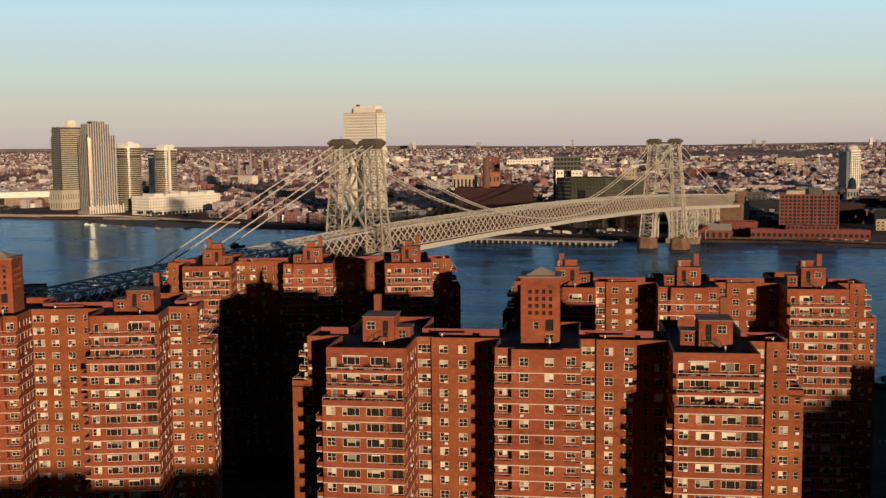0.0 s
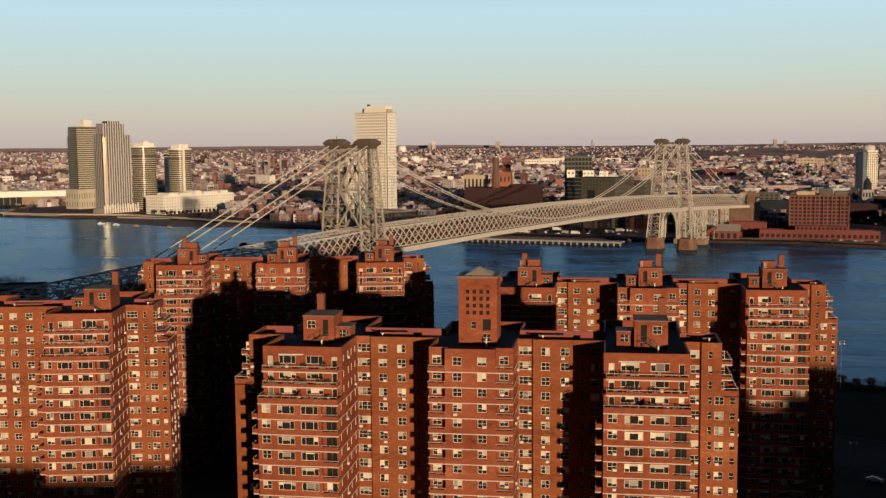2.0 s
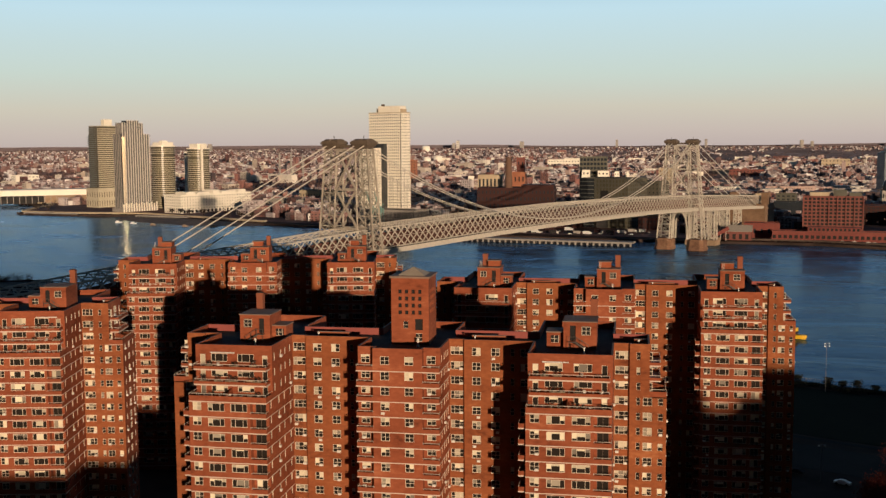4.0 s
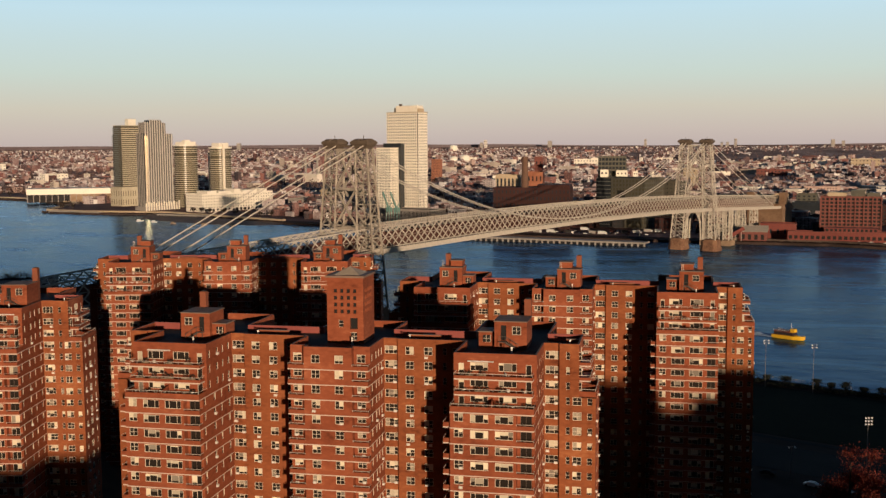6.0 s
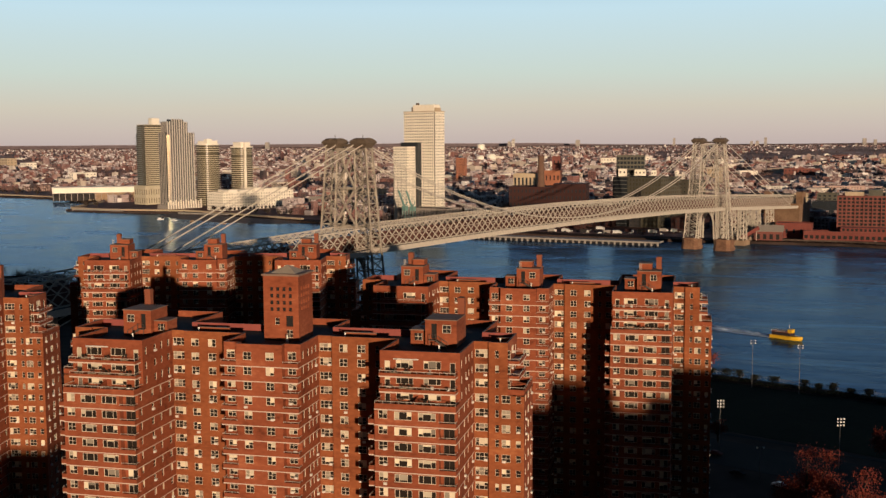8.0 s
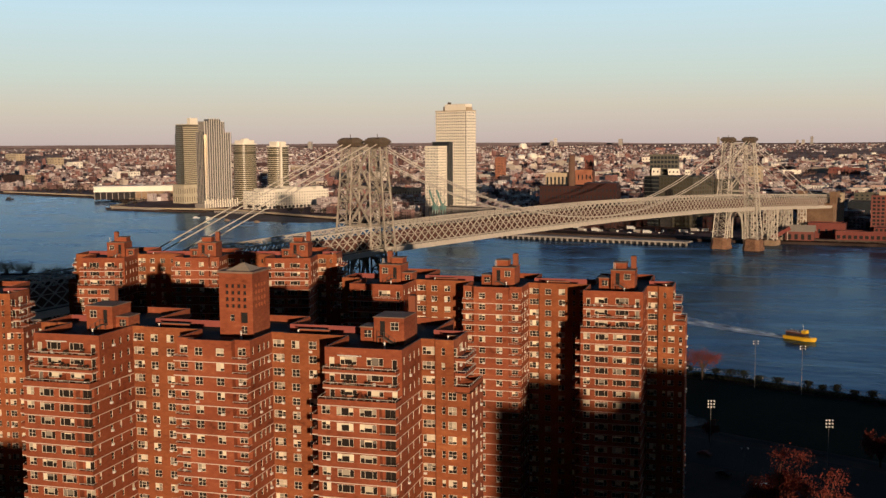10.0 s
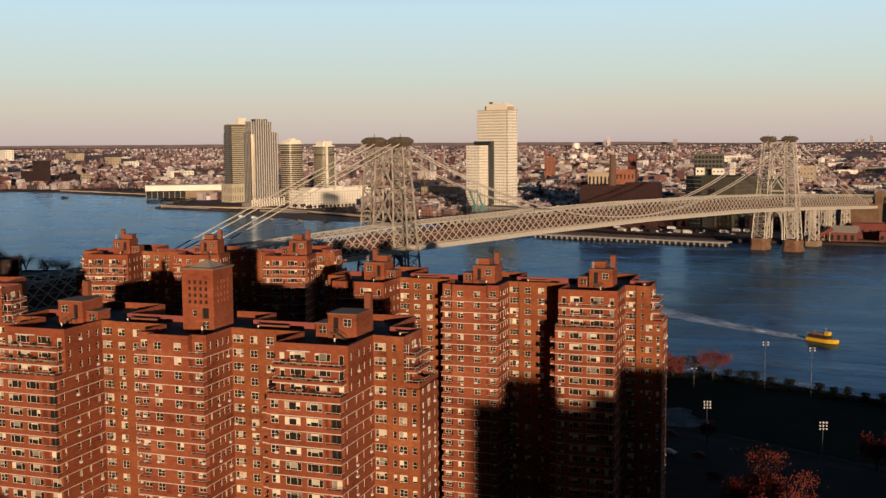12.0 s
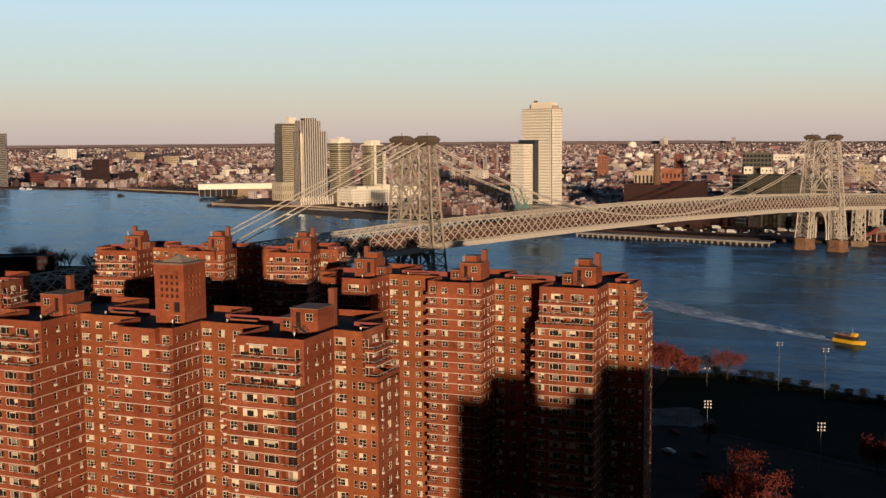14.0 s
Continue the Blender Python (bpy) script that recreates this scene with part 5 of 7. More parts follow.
for px, py, w, d, h, turn, mt, cols, rows, lab in (
        (-1825, 2103, 66, 30, 27, -30, REDPAINT, 14, 4, "red brick waterfront warehouse"), (-1715, 2064, 76, 30, 23, -30, PINK_BRICK, 14, 3, "pinkish brick waterfront warehouse with loading doors"),
        (-1690, 2146, 46, 26, 33, -30, MAROON, 6, 8, "dark apartment block beside the river"), (-1668, 2162, 40, 28, 58, -30, MAROON, 8, 14, "dark brick apartment tower near the water"),
        (-1535, 2096, 46, 26, 28, -30, MAROON, 7, 7, "dark brick apartment block near the water"), (-1508, 2120, 20, 22, 27, -30, TAN, 5, 7, "tan apartment block near the water"),
        (-1600, 2060, 40, 24, 12, -30, TAN, 8, 2, "low tan waterfront shed")):
    grid_block("waterfront_building", lab, px, py, w, d, h, turn, mt, cols, rows)
# large pale works and warehouses that stand out of the houses inland
for px, py, w, h, mt, lab in ((-2564, 3066, 118, 41, WHITE_STONE, "large cream apartment slab inland"), (-2387, 3220, 94, 26, TAN, "long tan works inland"), (-1909, 2872, 44, 27, WHITE_STONE, "cream works with a flat roof"),
                              (-1504, 2524, 64, 24, WHITE_STONE, "cream factory among the houses"), (-2036, 2953, 57, 34, TAN, "tan silo works inland"), (-185, 3415, 104, 30, WHITE_STONE, "long sunlit cream works"),
                              (-149, 3669, 105, 20, WHITE_STONE, "long cream warehouse inland"), (89, 1969, 54, 13, WHITE_STONE, "low cream warehouse among houses"), (95, 2249, 26, 46, TAN, "stepped tan tower inland"),
                              (-1200, 2950, 70, 18, TAN, "tan works inland among houses"), (330, 3000, 90, 20, PINK_BRICK, "long pinkish works inland"), (620, 3350, 80, 30, TAN, "tan apartment slabs inland")):
    grid_block("works", lab, px, py, w, 30, h, -30 if px < -1000 else -10, mt, max(4, int(w / 9)), max(2, int(h / 8)), z0=rise(px, py) - 3, fill=(0.35, 0.3))
grid_block("dark_tower", "dark glass tower far up the river", -1752, 1930, 40, 30, 122, 40, GREY, 2, 30, fill=(0.98, 0.7))

# white tower beside the bridge with its lower wing and podium
TX, TY = -260.5, 1262.0
t = grid_block("white_tower", "tall cream tower with a fine window grid", TX, TY, 48, 18, 133, -24.6, WHITE_STONE, 17, 38, fill=(0.5, 0.44), side_cols=7)
block_part(t, "cornice", -24.3, 24.3, -0.3, 18.3, 132.0, 133.0, TAN)
block_part(t, "corner_strip", 22.9, 23.6, -0.06, -0.01, 2, 131.5, DARK)
block_part(t, "roof_room", -12, 20, 3, 15, 133.01, 140.5, WHITE_STONE)
block_part(t, "roof_room", 20.01, 22, 4, 14, 133.01, 137, TAN)
for _x, _z in ((-16, 138), (-13.4, 140), (-9, 143)):
    block_part(t, "roof_tank", _x, _x + 2.2, 5, 9, 133.02 if _x < -12 else 140.51, _z, STEEL_CAP)
grid_block("white_tower", "lower cream tower joined to its taller neighbour", TX - 20, TY - 15, 21, 18, 91, -24.6, WHITE_STONE, 9, 27, fill=(0.46, 0.52))
block_part(t, "dark_link", -24.5, 2.5, -6, -0.05, 0, 96, GLASS_BLUE)
grid_block("podium_building", "long grey podium with closely set uprights", TX + 13, TY - 44, 74, 30, 20, -24.6, GREY, 38, 2, fill=(0.55, 0.8))
# refinery and the blocks behind
t = grid_block("refinery", "red brick refinery darkened for shade beside the river", -98, 1201, 86, 40, 46, 0, MAROON, 20, 6, fill=(0.35, 0.5))
block_part(t, "upper_works", 6, 42, 6, 38, 45.2, 49, MAROON)
bm = bmesh.new()
tube(bm, [(-9, 14, 40), (-9, 14, 78.6), (-9, 14, 78.7), (-9, 14, 80)], [4.4, 3.4, 3.8, 3.8], 14)
part("smokestack", bm, CHIMNEY, t)
t = grid_block("tan_factory", "tan factory with tall arched windows", -147, 1350, 29, 24, 56, 0, TAN, 6, 3, fill=(0.5, 0.6))
grid_block("brick_tower", "orange brick factory block beside the smokestack", -112, 1330, 24, 24, 60, 0, ORANGE, 5, 4, fill=(0.3, 0.4))
grid_block("brick_tower", "narrow brown brick lift tower", -108, 1356, 10, 10, 78, 0, PINK_BRICK, 2, 6, fill=(0.3, 0.3))
# the ring-shaped block with a square opening, and the taller block behind it
_c = at_corner((26, 1211), 62)
t = grid_block("glass_block", "broad dark olive metal and glass block with a square opening", _c.x, _c.y, 62, 44, 56, GRID, OLIVE, 15, 12, GLASS_GOLD, fill=(0.6, 0.6), side_cols=9)
# flat black sheet on the front stands for the shaded hollow
block_part(t, "opening", -4, 6, -0.12, -0.02, 0, 42, DARK)
block_part(t, "dark_bay", -31.2, -12, -0.5, -0.02, 0, 55.2, GLASS_BLUE)
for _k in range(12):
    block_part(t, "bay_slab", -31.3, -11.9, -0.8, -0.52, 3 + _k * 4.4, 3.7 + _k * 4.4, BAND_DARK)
grid_block("glass_block", "olive green glass block behind", -19, 1400, 35, 24, 78, 0, OLIVE, 8, 14, fill=(0.75, 0.6))
for _x, _w, _h in ((-28, 10, 61), (-6, 14, 60), (11, 6, 59)):
    grid_block("roof_pavilion", "white roof rooms above a dark block", _x, 1386, _w, 14, _h, 0, WHITE_STONE, max(2, _w // 4), 1, base=54, fill=(0.4, 0.4))
grid_block("glass_block", "dull green stepped block behind the bridge tower", 42, 1300, 44, 26, 50, GRID, OLIVE, 9, 10, fill=(0.3, 0.4))
t = grid_block("brick_slab", "large red brick apartment slab with many small windows", 229, 1131, 56, 20, 41, -8, PINK_BRICK, 14, 11, DARK, fill=(0.66, 0.6))
for _k in range(8):
    block_part(t, "pilaster", -29 + _k * 8.1, -27.8 + _k * 8.1, -0.9, -0.01, 0, 41, PINK_BRICK)
block_part(t, "roof_room", -22, -4, 4, 17, 40.3, 44.5, TAN)
block_part(t, "roof_room", 0, 13, 4, 17, 40.3, 47, OLIVE)
block_part(t, "roof_room", 15, 27, 5, 17, 40.3, 44.5, OLIVE)
t = grid_block("waterfront_building", "low red waterfront building with a row of arches", 219, 1076, 110, 22, 9, -9, REDPAINT, 22, 1, DARK, fill=(0.62, 0.42))
block_part(t, "upper_storey", -22, 26, 6, 20, 8.2, 13, REDPAINT)
for _k in range(12):
    block_part(t, "upper_window", -20.5 + _k * 3.9, -18.2 + _k * 3.9, 5.9, 5.99, 9.6, 12, DARK)
block_part(t, "coping", -55.4, 55.4, -0.4, 0.2, 9.01, 9.5, PINK_BRICK)
grid_block("brick_shed", "low red brick shed below the anchorage", 158, 1110, 34, 20, 15, -8, REDPAINT, 5, 1, fill=(0.3, 0.3))
t = thing("red_shed", pose(132, 1082, LAND, 0, 0, -8), "red gabled shed with a pale grey roof", "shed")
bm = bmesh.new()
for a, b in (((-13, 0), (13, 0)), ((13, 0), (13, 16)), ((13, 16), (-13, 16)), ((-13, 16), (-13, 0))):
    quad(bm, ((*a, 0), (*b, 0), (*b, 9), (*a, 9)))
for x in (-13, 13):
    bm.faces.new([bm.verts.new(p) for p in ((x, 0, 9), (x, 16, 9), (x, 8, 14))])
for x in (-9, -3, 3, 9):
    box(bm, x - 1.5, x + 1.5, -0.06, -0.01, 1, 6, 1)
part("wall", bm, [PINK_BRICK, DARK], t)
bm = bmesh.new()
for s in (-1, 1):
    beam(bm, (-14, 8 + s * 4.4, 11.4), (14, 8 + s * 4.4, 11.4), 10.6, 0.4, up=Vector((0, s * 0.53, 0.85)))
part("roof", bm, GREY, t, "pale grey gable roof")
t = thing("conveyor", pose(117, 1080, LAND, 0, 0, -8), "red sloping conveyor gallery beside the shed", "conveyor")
bm = bmesh.new()
beam(bm, (-10, 0, 2), (6, 4, 12), 4, 3.4)
part("gallery", bm, REDPAINT, t)
for x in (-7, -1, 4):
    bm = bmesh.new()
    beam(bm, (x, 2, -0.5), (x, 2, 2.5 + (x + 10) * 0.6), 0.5)
    part("support", bm, RAIL, t)
# blocks between the anchorage and the slab, and past it, coloured dark for shade
for px, py, w, d, h, mt, lab in ((225, 1330, 60, 30, 24, GLASS_BLUE, "block coloured dark for shade"), (140, 1310, 60, 26, 34, GLASS_BLUE, "dark blue shaded block behind the anchorage"),
                                 (183, 1345, 14, 20, 33, TAN, "tan block with a pale corner behind the anchorage"), (222, 1420, 24, 20, 30, OLIVE, "green and grey stepped block"),
                                 (345, 1240, 46, 30, 18, GLASS_BLUE, "dark shaded block past the slab"),
                                 (318, 1185, 18, 14, 11, TAN, "low tan house in the shade"), (392, 1300, 50, 30, 30, GLASS_BLUE, "dark tall shaded block past the slab"), (430, 1200, 50, 30, 20, GLASS_BLUE, "dark shaded waterside block"),
                                 (300, 1300, 50, 30, 22, MAROON, "dark brick works behind the slab"), (380, 1420, 60, 30, 24, MAROON, "brick works coloured dark for shade")):
    grid_block("city_block", lab, px, py, w, d, h, -13, mt, max(4, w // 5), max(3, h // 4), fill=(0.5, 0.45))
t = grid_block("white_tower", "white gridded apartment tower with a rounded crown inland", 447, 1849, 19, 24, 79, 20, WHITE_STONE, 5, 20, GLASS_GOLD, fill=(0.66, 0.7), side_cols=5)
block_part(t, "blue_side", -16.0, -9.6, 2, 24, 0, 77, SHADE_BLUE)
bm = bmesh.new()
tube(bm, [(0, 12, 79), (0, 12, 82), (0, 12, 86), (0, 12, 88)], [9, 10.5, 9, 5], 18)
part("crown", bm, LEAD, t)
t = grid_block("church", "dark domed church below the white tower", 384, 1600, 16, 14, 26, 0, GREY, 4, 2)
bm = bmesh.new()
tube(bm, [(0, 7, 25.5), (0, 7, 33), (0, 7, 37), (0, 7, 41), (0, 7, 43)], [6, 6, 5, 2.6, 0.5], 18)
part("dome", bm, GLASS_BLUE, t)
grid_block("brick_tower", "narrow orange brick tower", -519, 2659, 22, 30, 56, 0, ORANGE, 6, 14)

for x, y in ((-254, 1170), (-244, 1166)):
    t = thing("gantry_crane", pose(x, y, LAND, 0, 0, -24), "old teal waterfront crane", "crane", "waterfront cranes")
    bm = bmesh.new()
    for a in (-3, 3):
        for b in (-3, 3):
            beam(bm, (a, b, 0), (a * 0.6, b * 0.6, 20), 0.9)
    box(bm, -2.6, 2.6, -2.6, 2.6, 20, 25)
    part("tower", bm, TEAL, t)
    bm = bmesh.new()
    beam(bm, (0, 0, 23), (-9, 0, 42), 1.8, 1.4)
    beam(bm, (0, 0, 25), (4, 0, 30), 0.8)
    beam(bm, (4, 0, 30), (-9, 0, 42), 0.3)
    part("jib", bm, TEAL, t)


def pier(x, y, w, d, turn, label, name="pier"):
    home = thing(name, pose(x, y, 0, 0, 0, turn), label, "pier", "piers")
    bm = bmesh.new()
    box(bm, 0, w, 0, d, 2.5, 4.0)
    part("deck", bm, GREY, home)
    n = int(w / 6)
    bm = bmesh.new()
    box(bm, -0.8, 0.8, 0.3, 1.6, -4, 2.48)
    pile = finish(bm, "quay_post", GREY)
    # black sheet that stands for the shade between the posts
    bm = bmesh.new()
    box(bm, 0.3, w - 0.3, 2.4, 3.0, -4, 2.49)
    part("back_wall", bm, DARK, home)
    for i in range(n + 1):
        part("quay_post", pile, GREY, home, m=Matrix.Translation((1 + (w - 2) * i / n, 0, 0)))


pier(-165, 1086, 202, 16, -14.6, "long pale concrete quay on square piles")
pier(-838, 1432, 96, 8, -14, "short pier on piles")
pier(-640, 1380, 90, 10, -18, "low old pier on piles")

# storage tanks and stacks inland
for x, y, r, z, h in ((-671, 3672, 13, 36, 20), (-639, 3704, 15.5, 37, 24), (-816, 4408, 16, 70, 24)):
    t = thing("storage_tank", pose(x, y, z - 6), "white domed storage tank", "tank", "storage tanks")
    bm = bmesh.new()
    tube(bm, [(0, 0, 0), (0, 0, h), (0, 0, h + 3), (0, 0, h + 4.5)], [r, r, r * 0.7, r * 0.25], 20)
    part("shell", bm, WHITE_STONE, t)
for x, y, h in ((-930, 2860, 70), (-900, 2870, 70), (-870, 2880, 66)):
    t = thing("smokestack", pose(x, y, rise(x, y)), "slender pale concrete smokestack", "chimney", "far smokestacks")
    bm = bmesh.new()
    tube(bm, [(0, 0, 0), (0, 0, h)], [3.4, 2.2], 10)
    part("shaft", bm, GREY, t)


def city():
    """Small houses beyond the landmarks, thousands of them, too many to count."""
    rng = random.Random(11)
    verts, faces, mats = [], [], []
    keep = [(-250, 1255, 60), (-98, 1225, 62), (231, 1141, 45), (0, 1235, 58), (215, 1080, 75), (158, 1195, 60), (150, 1110, 60), (330, 1130, 60), (-954, 1690, 95), (-805, 1590, 75), (-690, 1500, 75), (-668, 1556, 45), (-610, 1545, 45), (-560, 1500, 100), (-19, 1410, 50), (-110, 1350, 55), (-738, 1805, 40), (200, 1340, 60), (330, 1250, 90), (310, 1150, 70), (380, 1180, 70), (430, 1250, 80), (-845, 1545, 75), (-765, 1505, 60), (-1680, 2110, 130), (-1540, 2090, 60), (232, 1180, 50), (60, 1290, 60), (380, 1600, 30), (447, 1860, 30), (-1130, 1840, 90), (-1240, 1890, 110), (-1350, 1930, 80), (-1504, 2524, 50), (-940, 1760, 80)]
    count = single = 0

    def block(x, y, z0, z1, w, dp, c, s, wall, roof):
        base = len(verts)
        for zz in (z0, z1):
            for i, j in ((-1, -1), (1, -1), (1, 1), (-1, 1)):
                verts.append((x + c * i * w / 2 - s * j * dp / 2, y + s * i * w / 2 + c * j * dp / 2, zz))
        for q, mt in (((0, 1, 5, 4), wall), ((1, 2, 6, 5), wall), ((2, 3, 7, 6), wall), ((3, 0, 4, 7), wall), ((4, 5, 6, 7), roof)):
            faces.append([base + i for i in q])
            mats.append(mt)

    tries = 0
    while count < 30000 and tries < 120000:
        tries += 1
        az = rng.uniform(-0.80, 0.34)
        dep = 0.0046 + 0.074 * rng.random() ** 1.4
        if dep > 0.0339:
            d = 95 / dep
        else:
            d = 2800 + 2050 * (1 - ((dep - 0.003) / 0.0309) ** 0.8)
        x, y = math.sin(az) * d, math.cos(az) * d
        if y < shore(BROOKLYN, x) + (90 if -900 < x < -400 else 170 if -170 < x < 130 else 60) or any(math.hypot(x - a, y - b) < r for a, b, r in keep):
            continue
        wood = noise.noise((x * 0.0022, y * 0.0011, 9.0)) + 0.5 * noise.noise((x * 0.009, y * 0.004, 2.0))
        if d > 1900 and wood > 0.16 + 0.35 * rng.random():
            continue
        z = rise(x, y)
        k = min(1.0, d * dep / 95)                      # the far rows lie closer than they seem, so they are smaller
        w, dp = rng.uniform(6, 19) * max(k, 0.3), rng.uniform(7, 15) * max(k, 0.3)
        h = rng.choice((8, 9, 10, 11, 12, 14, 18)) * rng.uniform(0.7, 1.1) * max(k, 0.35)
        works = noise.noise((x * 0.0016 + 5, y * 0.0009, 4.0)) > 0.18
        wall = rng.choice((0, 0, 0, 0, 2))
        if rng.random() < 0.022 and d > 2000:
            h *= rng.uniform(1.7, 2.6)
            w *= 1.4
            wall = rng.choice((0, 2, 3))
        elif rng.random() < (0.16 if works else 0.03) and d > 1800:
            w *= rng.uniform(2.5, 5.5)
            dp *= 2
            h *= rng.uniform(0.8, 1.4)
            wall = rng.choice((3, 3, 0, 2))
        a = rng.choice((-0.5, -0.5, -0.3, 0.1)) + rng.choice((0, 0, math.pi / 2)) + rng.gauss(0, 0.04)
        c, s = math.cos(a), math.sin(a)
        if d < 1900 and single < 150:
            t = thing("house", pose(x, y, z, 0, 0, math.degrees(a)), rng.choice(("flat-roofed brick city house", "low stucco city building with flat roof", "flat-roofed city workshop building")), "house", "city houses")
            bm = bmesh.new()
            box(bm, -w / 2, w / 2, -dp / 2, dp / 2, -3, h)
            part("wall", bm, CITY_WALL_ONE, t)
            bm = bmesh.new()
            box(bm, -w / 2 - 0.2, w / 2 + 0.2, -dp / 2 - 0.2, dp / 2 + 0.2, h, h + 0.5)
            ox, r = rng.uniform(-0.3, 0.3) * w, rng.uniform(1.2, 2.2)
            box(bm, ox - r, ox + r, -r, r, h + 0.5, h + 3.2)
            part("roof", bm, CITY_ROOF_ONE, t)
            bm = bmesh.new()
            n = max(2, int(w / 3.2))
            for i in range(n):
                for f in range(max(1, int(h / 3.2))):
                    wx, wz = -w / 2 + w * (i + 0.5) / n, 1.2 + f * 3.2
                    box(bm, wx - 0.6, wx + 0.6, -dp / 2 - 0.06, -dp / 2 - 0.01, wz, wz + 1.5)
            tagged(part("window", bm, GLASS_BLUE, t), kind="stuff")
            single += 1
            count += 1
            continue
        block(x, y, z - 6, z + h, w, dp, c, s, wall, 1)
        if k > 0.5 and rng.random() < 0.6:
            ox, oy, r = rng.uniform(-0.3, 0.3) * w, rng.uniform(-0.3, 0.3) * dp, rng.uniform(1.2, 2.6)
            block(x + c * ox - s * oy, y + s * ox + c * oy, z + h, z + h + rng.uniform(1.5, 3.5) * k, 2 * r, 2 * r, c, s, wall, wall)
        if d < 2700 and h > 7:                          # rows of dark windows on the nearer fronts
            for f in range(int(h / 3.4)):
                for i in range(int(w / 4.5)):
                    ox = -w / 2 + 2.3 + 4.5 * i
                    block(x + c * ox + s * (dp / 2 + 0.05), y + s * ox - c * (dp / 2 + 0.05), z + 1.2 + 3.4 * f, z + 2.9 + 3.4 * f, 1.7, 0.2, c, s, 4, 4)
        count += 1
    me = bpy.data.meshes.new("city_houses")
    me.from_pydata(verts, [], faces)
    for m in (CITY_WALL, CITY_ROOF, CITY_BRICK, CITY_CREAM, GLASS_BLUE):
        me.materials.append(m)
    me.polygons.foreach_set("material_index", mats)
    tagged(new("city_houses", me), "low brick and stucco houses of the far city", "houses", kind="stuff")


city()

# towers standing up from the far skyline
for _x, _y, _top, _w, _m in ((-721, 4639, 106, 16, LEAD), (-738, 4636, 96, 14, GREY), (-446, 4677, 101, 22, GREY), (-40, 4704, 106, 12, GREY), (276, 4690, 92, 12, GREY), (299, 4689, 93, 14, GREY), (332, 4688, 106, 13, GREY), (714, 4650, 100, 18, GREY), (754, 4645, 95, 14, GREY), (1150, 4520, 100, 14, WHITE_STONE), (1180, 4520, 94, 20, GREY), (-1700, 4250, 98, 20, GREY)):
    grid_block("skyline_tower", "pale apartment tower on the far skyline", _x, _y, _w * 0.8, 14, _top - 24, 0, _m, 4, 8, GREY, z0=30)
# stone-faced river wall along the far bank, with rocks at its foot
def river_wall(x0, x1, mat, high, label):
    bm = bmesh.new()
    n = int((x1 - x0) / 12)
    pts = [(x0 + (x1 - x0) * k / n, shore(BROOKLYN, x0 + (x1 - x0) * k / n) + 18) for k in range(n + 1)]
    for a, b in zip(pts, pts[1:]):
        beam(bm, (*a, high / 2), (*b, high / 2), 5.0, high)
    tagged(part("river_wall", bm, mat), label, "river wall", kind="structure")


river_wall(-1380, -420, TAN, 5.0, "pale lit promenade wall along the far bank")
river_wall(100, 520, DARK_ROCK, 4.2, "dark stone river wall along the far bank")
_bm = bmesh.new()
_r = random.Random(31)
for _k in range(900):
    _x = _r.choice((_r.uniform(95, 480), _r.uniform(-860, -420)))
    _y = shore(BROOKLYN, _x) + 12 + _r.uniform(-5, 3)
    _s = _r.uniform(0.6, 1.8)
    _v = bmesh.ops.create_icosphere(_bm, subdivisions=1, radius=_s, matrix=pose(_x, _y, _r.uniform(0.2, 2.0), _r.uniform(0, 360), _r.uniform(0, 360), 0))["verts"]
tagged(part("riprap", _bm, DARK_ROCK), "rough boulders at the foot of the river wall", "rocks", kind="stuff")
# lorries and vans on the far quay
for _k in range(13):
    _r = random.Random(_k)
    _t = thing("lorry", pose(-95 + _k * 11.5 + _r.uniform(-2, 2), 1150 - 2.6 * _k + _r.choice((0, 22, 44)), LAND, 0, 0, -15 + _r.uniform(-6, 6)), ("white", "grey", "white", "dark red", "black")[_k % 5] + " box lorry parked on the far quay", "lorry", "parked lorries")
    _bm = bmesh.new()
    box(_bm, -4.5, 2.6, -1.3, 1.3, 0.9, 3.9)
    part("box_body", _bm, (LAMP_HEAD, GREY, LAMP_HEAD, MAROON, TAR)[_k % 5], _t)
    _bm = bmesh.new()
    box(_bm, 2.8, 4.6, -1.2, 1.2, 0.6, 2.9)
    part("cab", _bm, LAMP_HEAD if _k % 3 else MAROON, _t)
    for _wx in (-3, 3.6):
        _bm = bmesh.new()
        tube(_bm, [(_wx, -1.25, 0.5), (_wx, 1.25, 0.5)], 0.5, 10)
        part("wheel", _bm, TAR, _t)
for _x, _y, _w, _h, _m in ((-120, 1210, 50, 12, MAROON), (-50, 1225, 44, 15, MAROON), (10, 1222, 40, 10, TAR), (55, 1200, 36, 13, MAROON), (95, 1160, 30, 9, MAROON)):
    grid_block("low_building", "dark low brick works behind the far quay", _x, _y, _w, 26, _h, -14, _m, 9, 2, fill=(0.4, 0.4))

# ---- unseen neighbours, cut as slabs to cast shade on the blocks and bank ----
for x0, x1, y0, y1, h in ((203.5, 212.5, -99, -94, 62.3), (212.5, 222.5, -99, -94, 67.6), (222.5, 231, -99, -94, 63.6), (231, 239, -99, -94, 66.8), (239, 256, -99, -94, 72.3), (256, 420, -110, -84, 46), (20, 88, -110, -84, 51), (-335, -172, 184, 208, 63)):
    t = thing("brick_tower", pose(x0, y0, LAND), "unseen brick slab cut to cast shadow on the blocks", "building", "towers behind")
    bm = bmesh.new()
    box(bm, 0, x1 - x0 - 0.01, 0, y1 - y0, 0, h)
    part("wall", bm, BRICK, t)

# ---- the riverside park ----


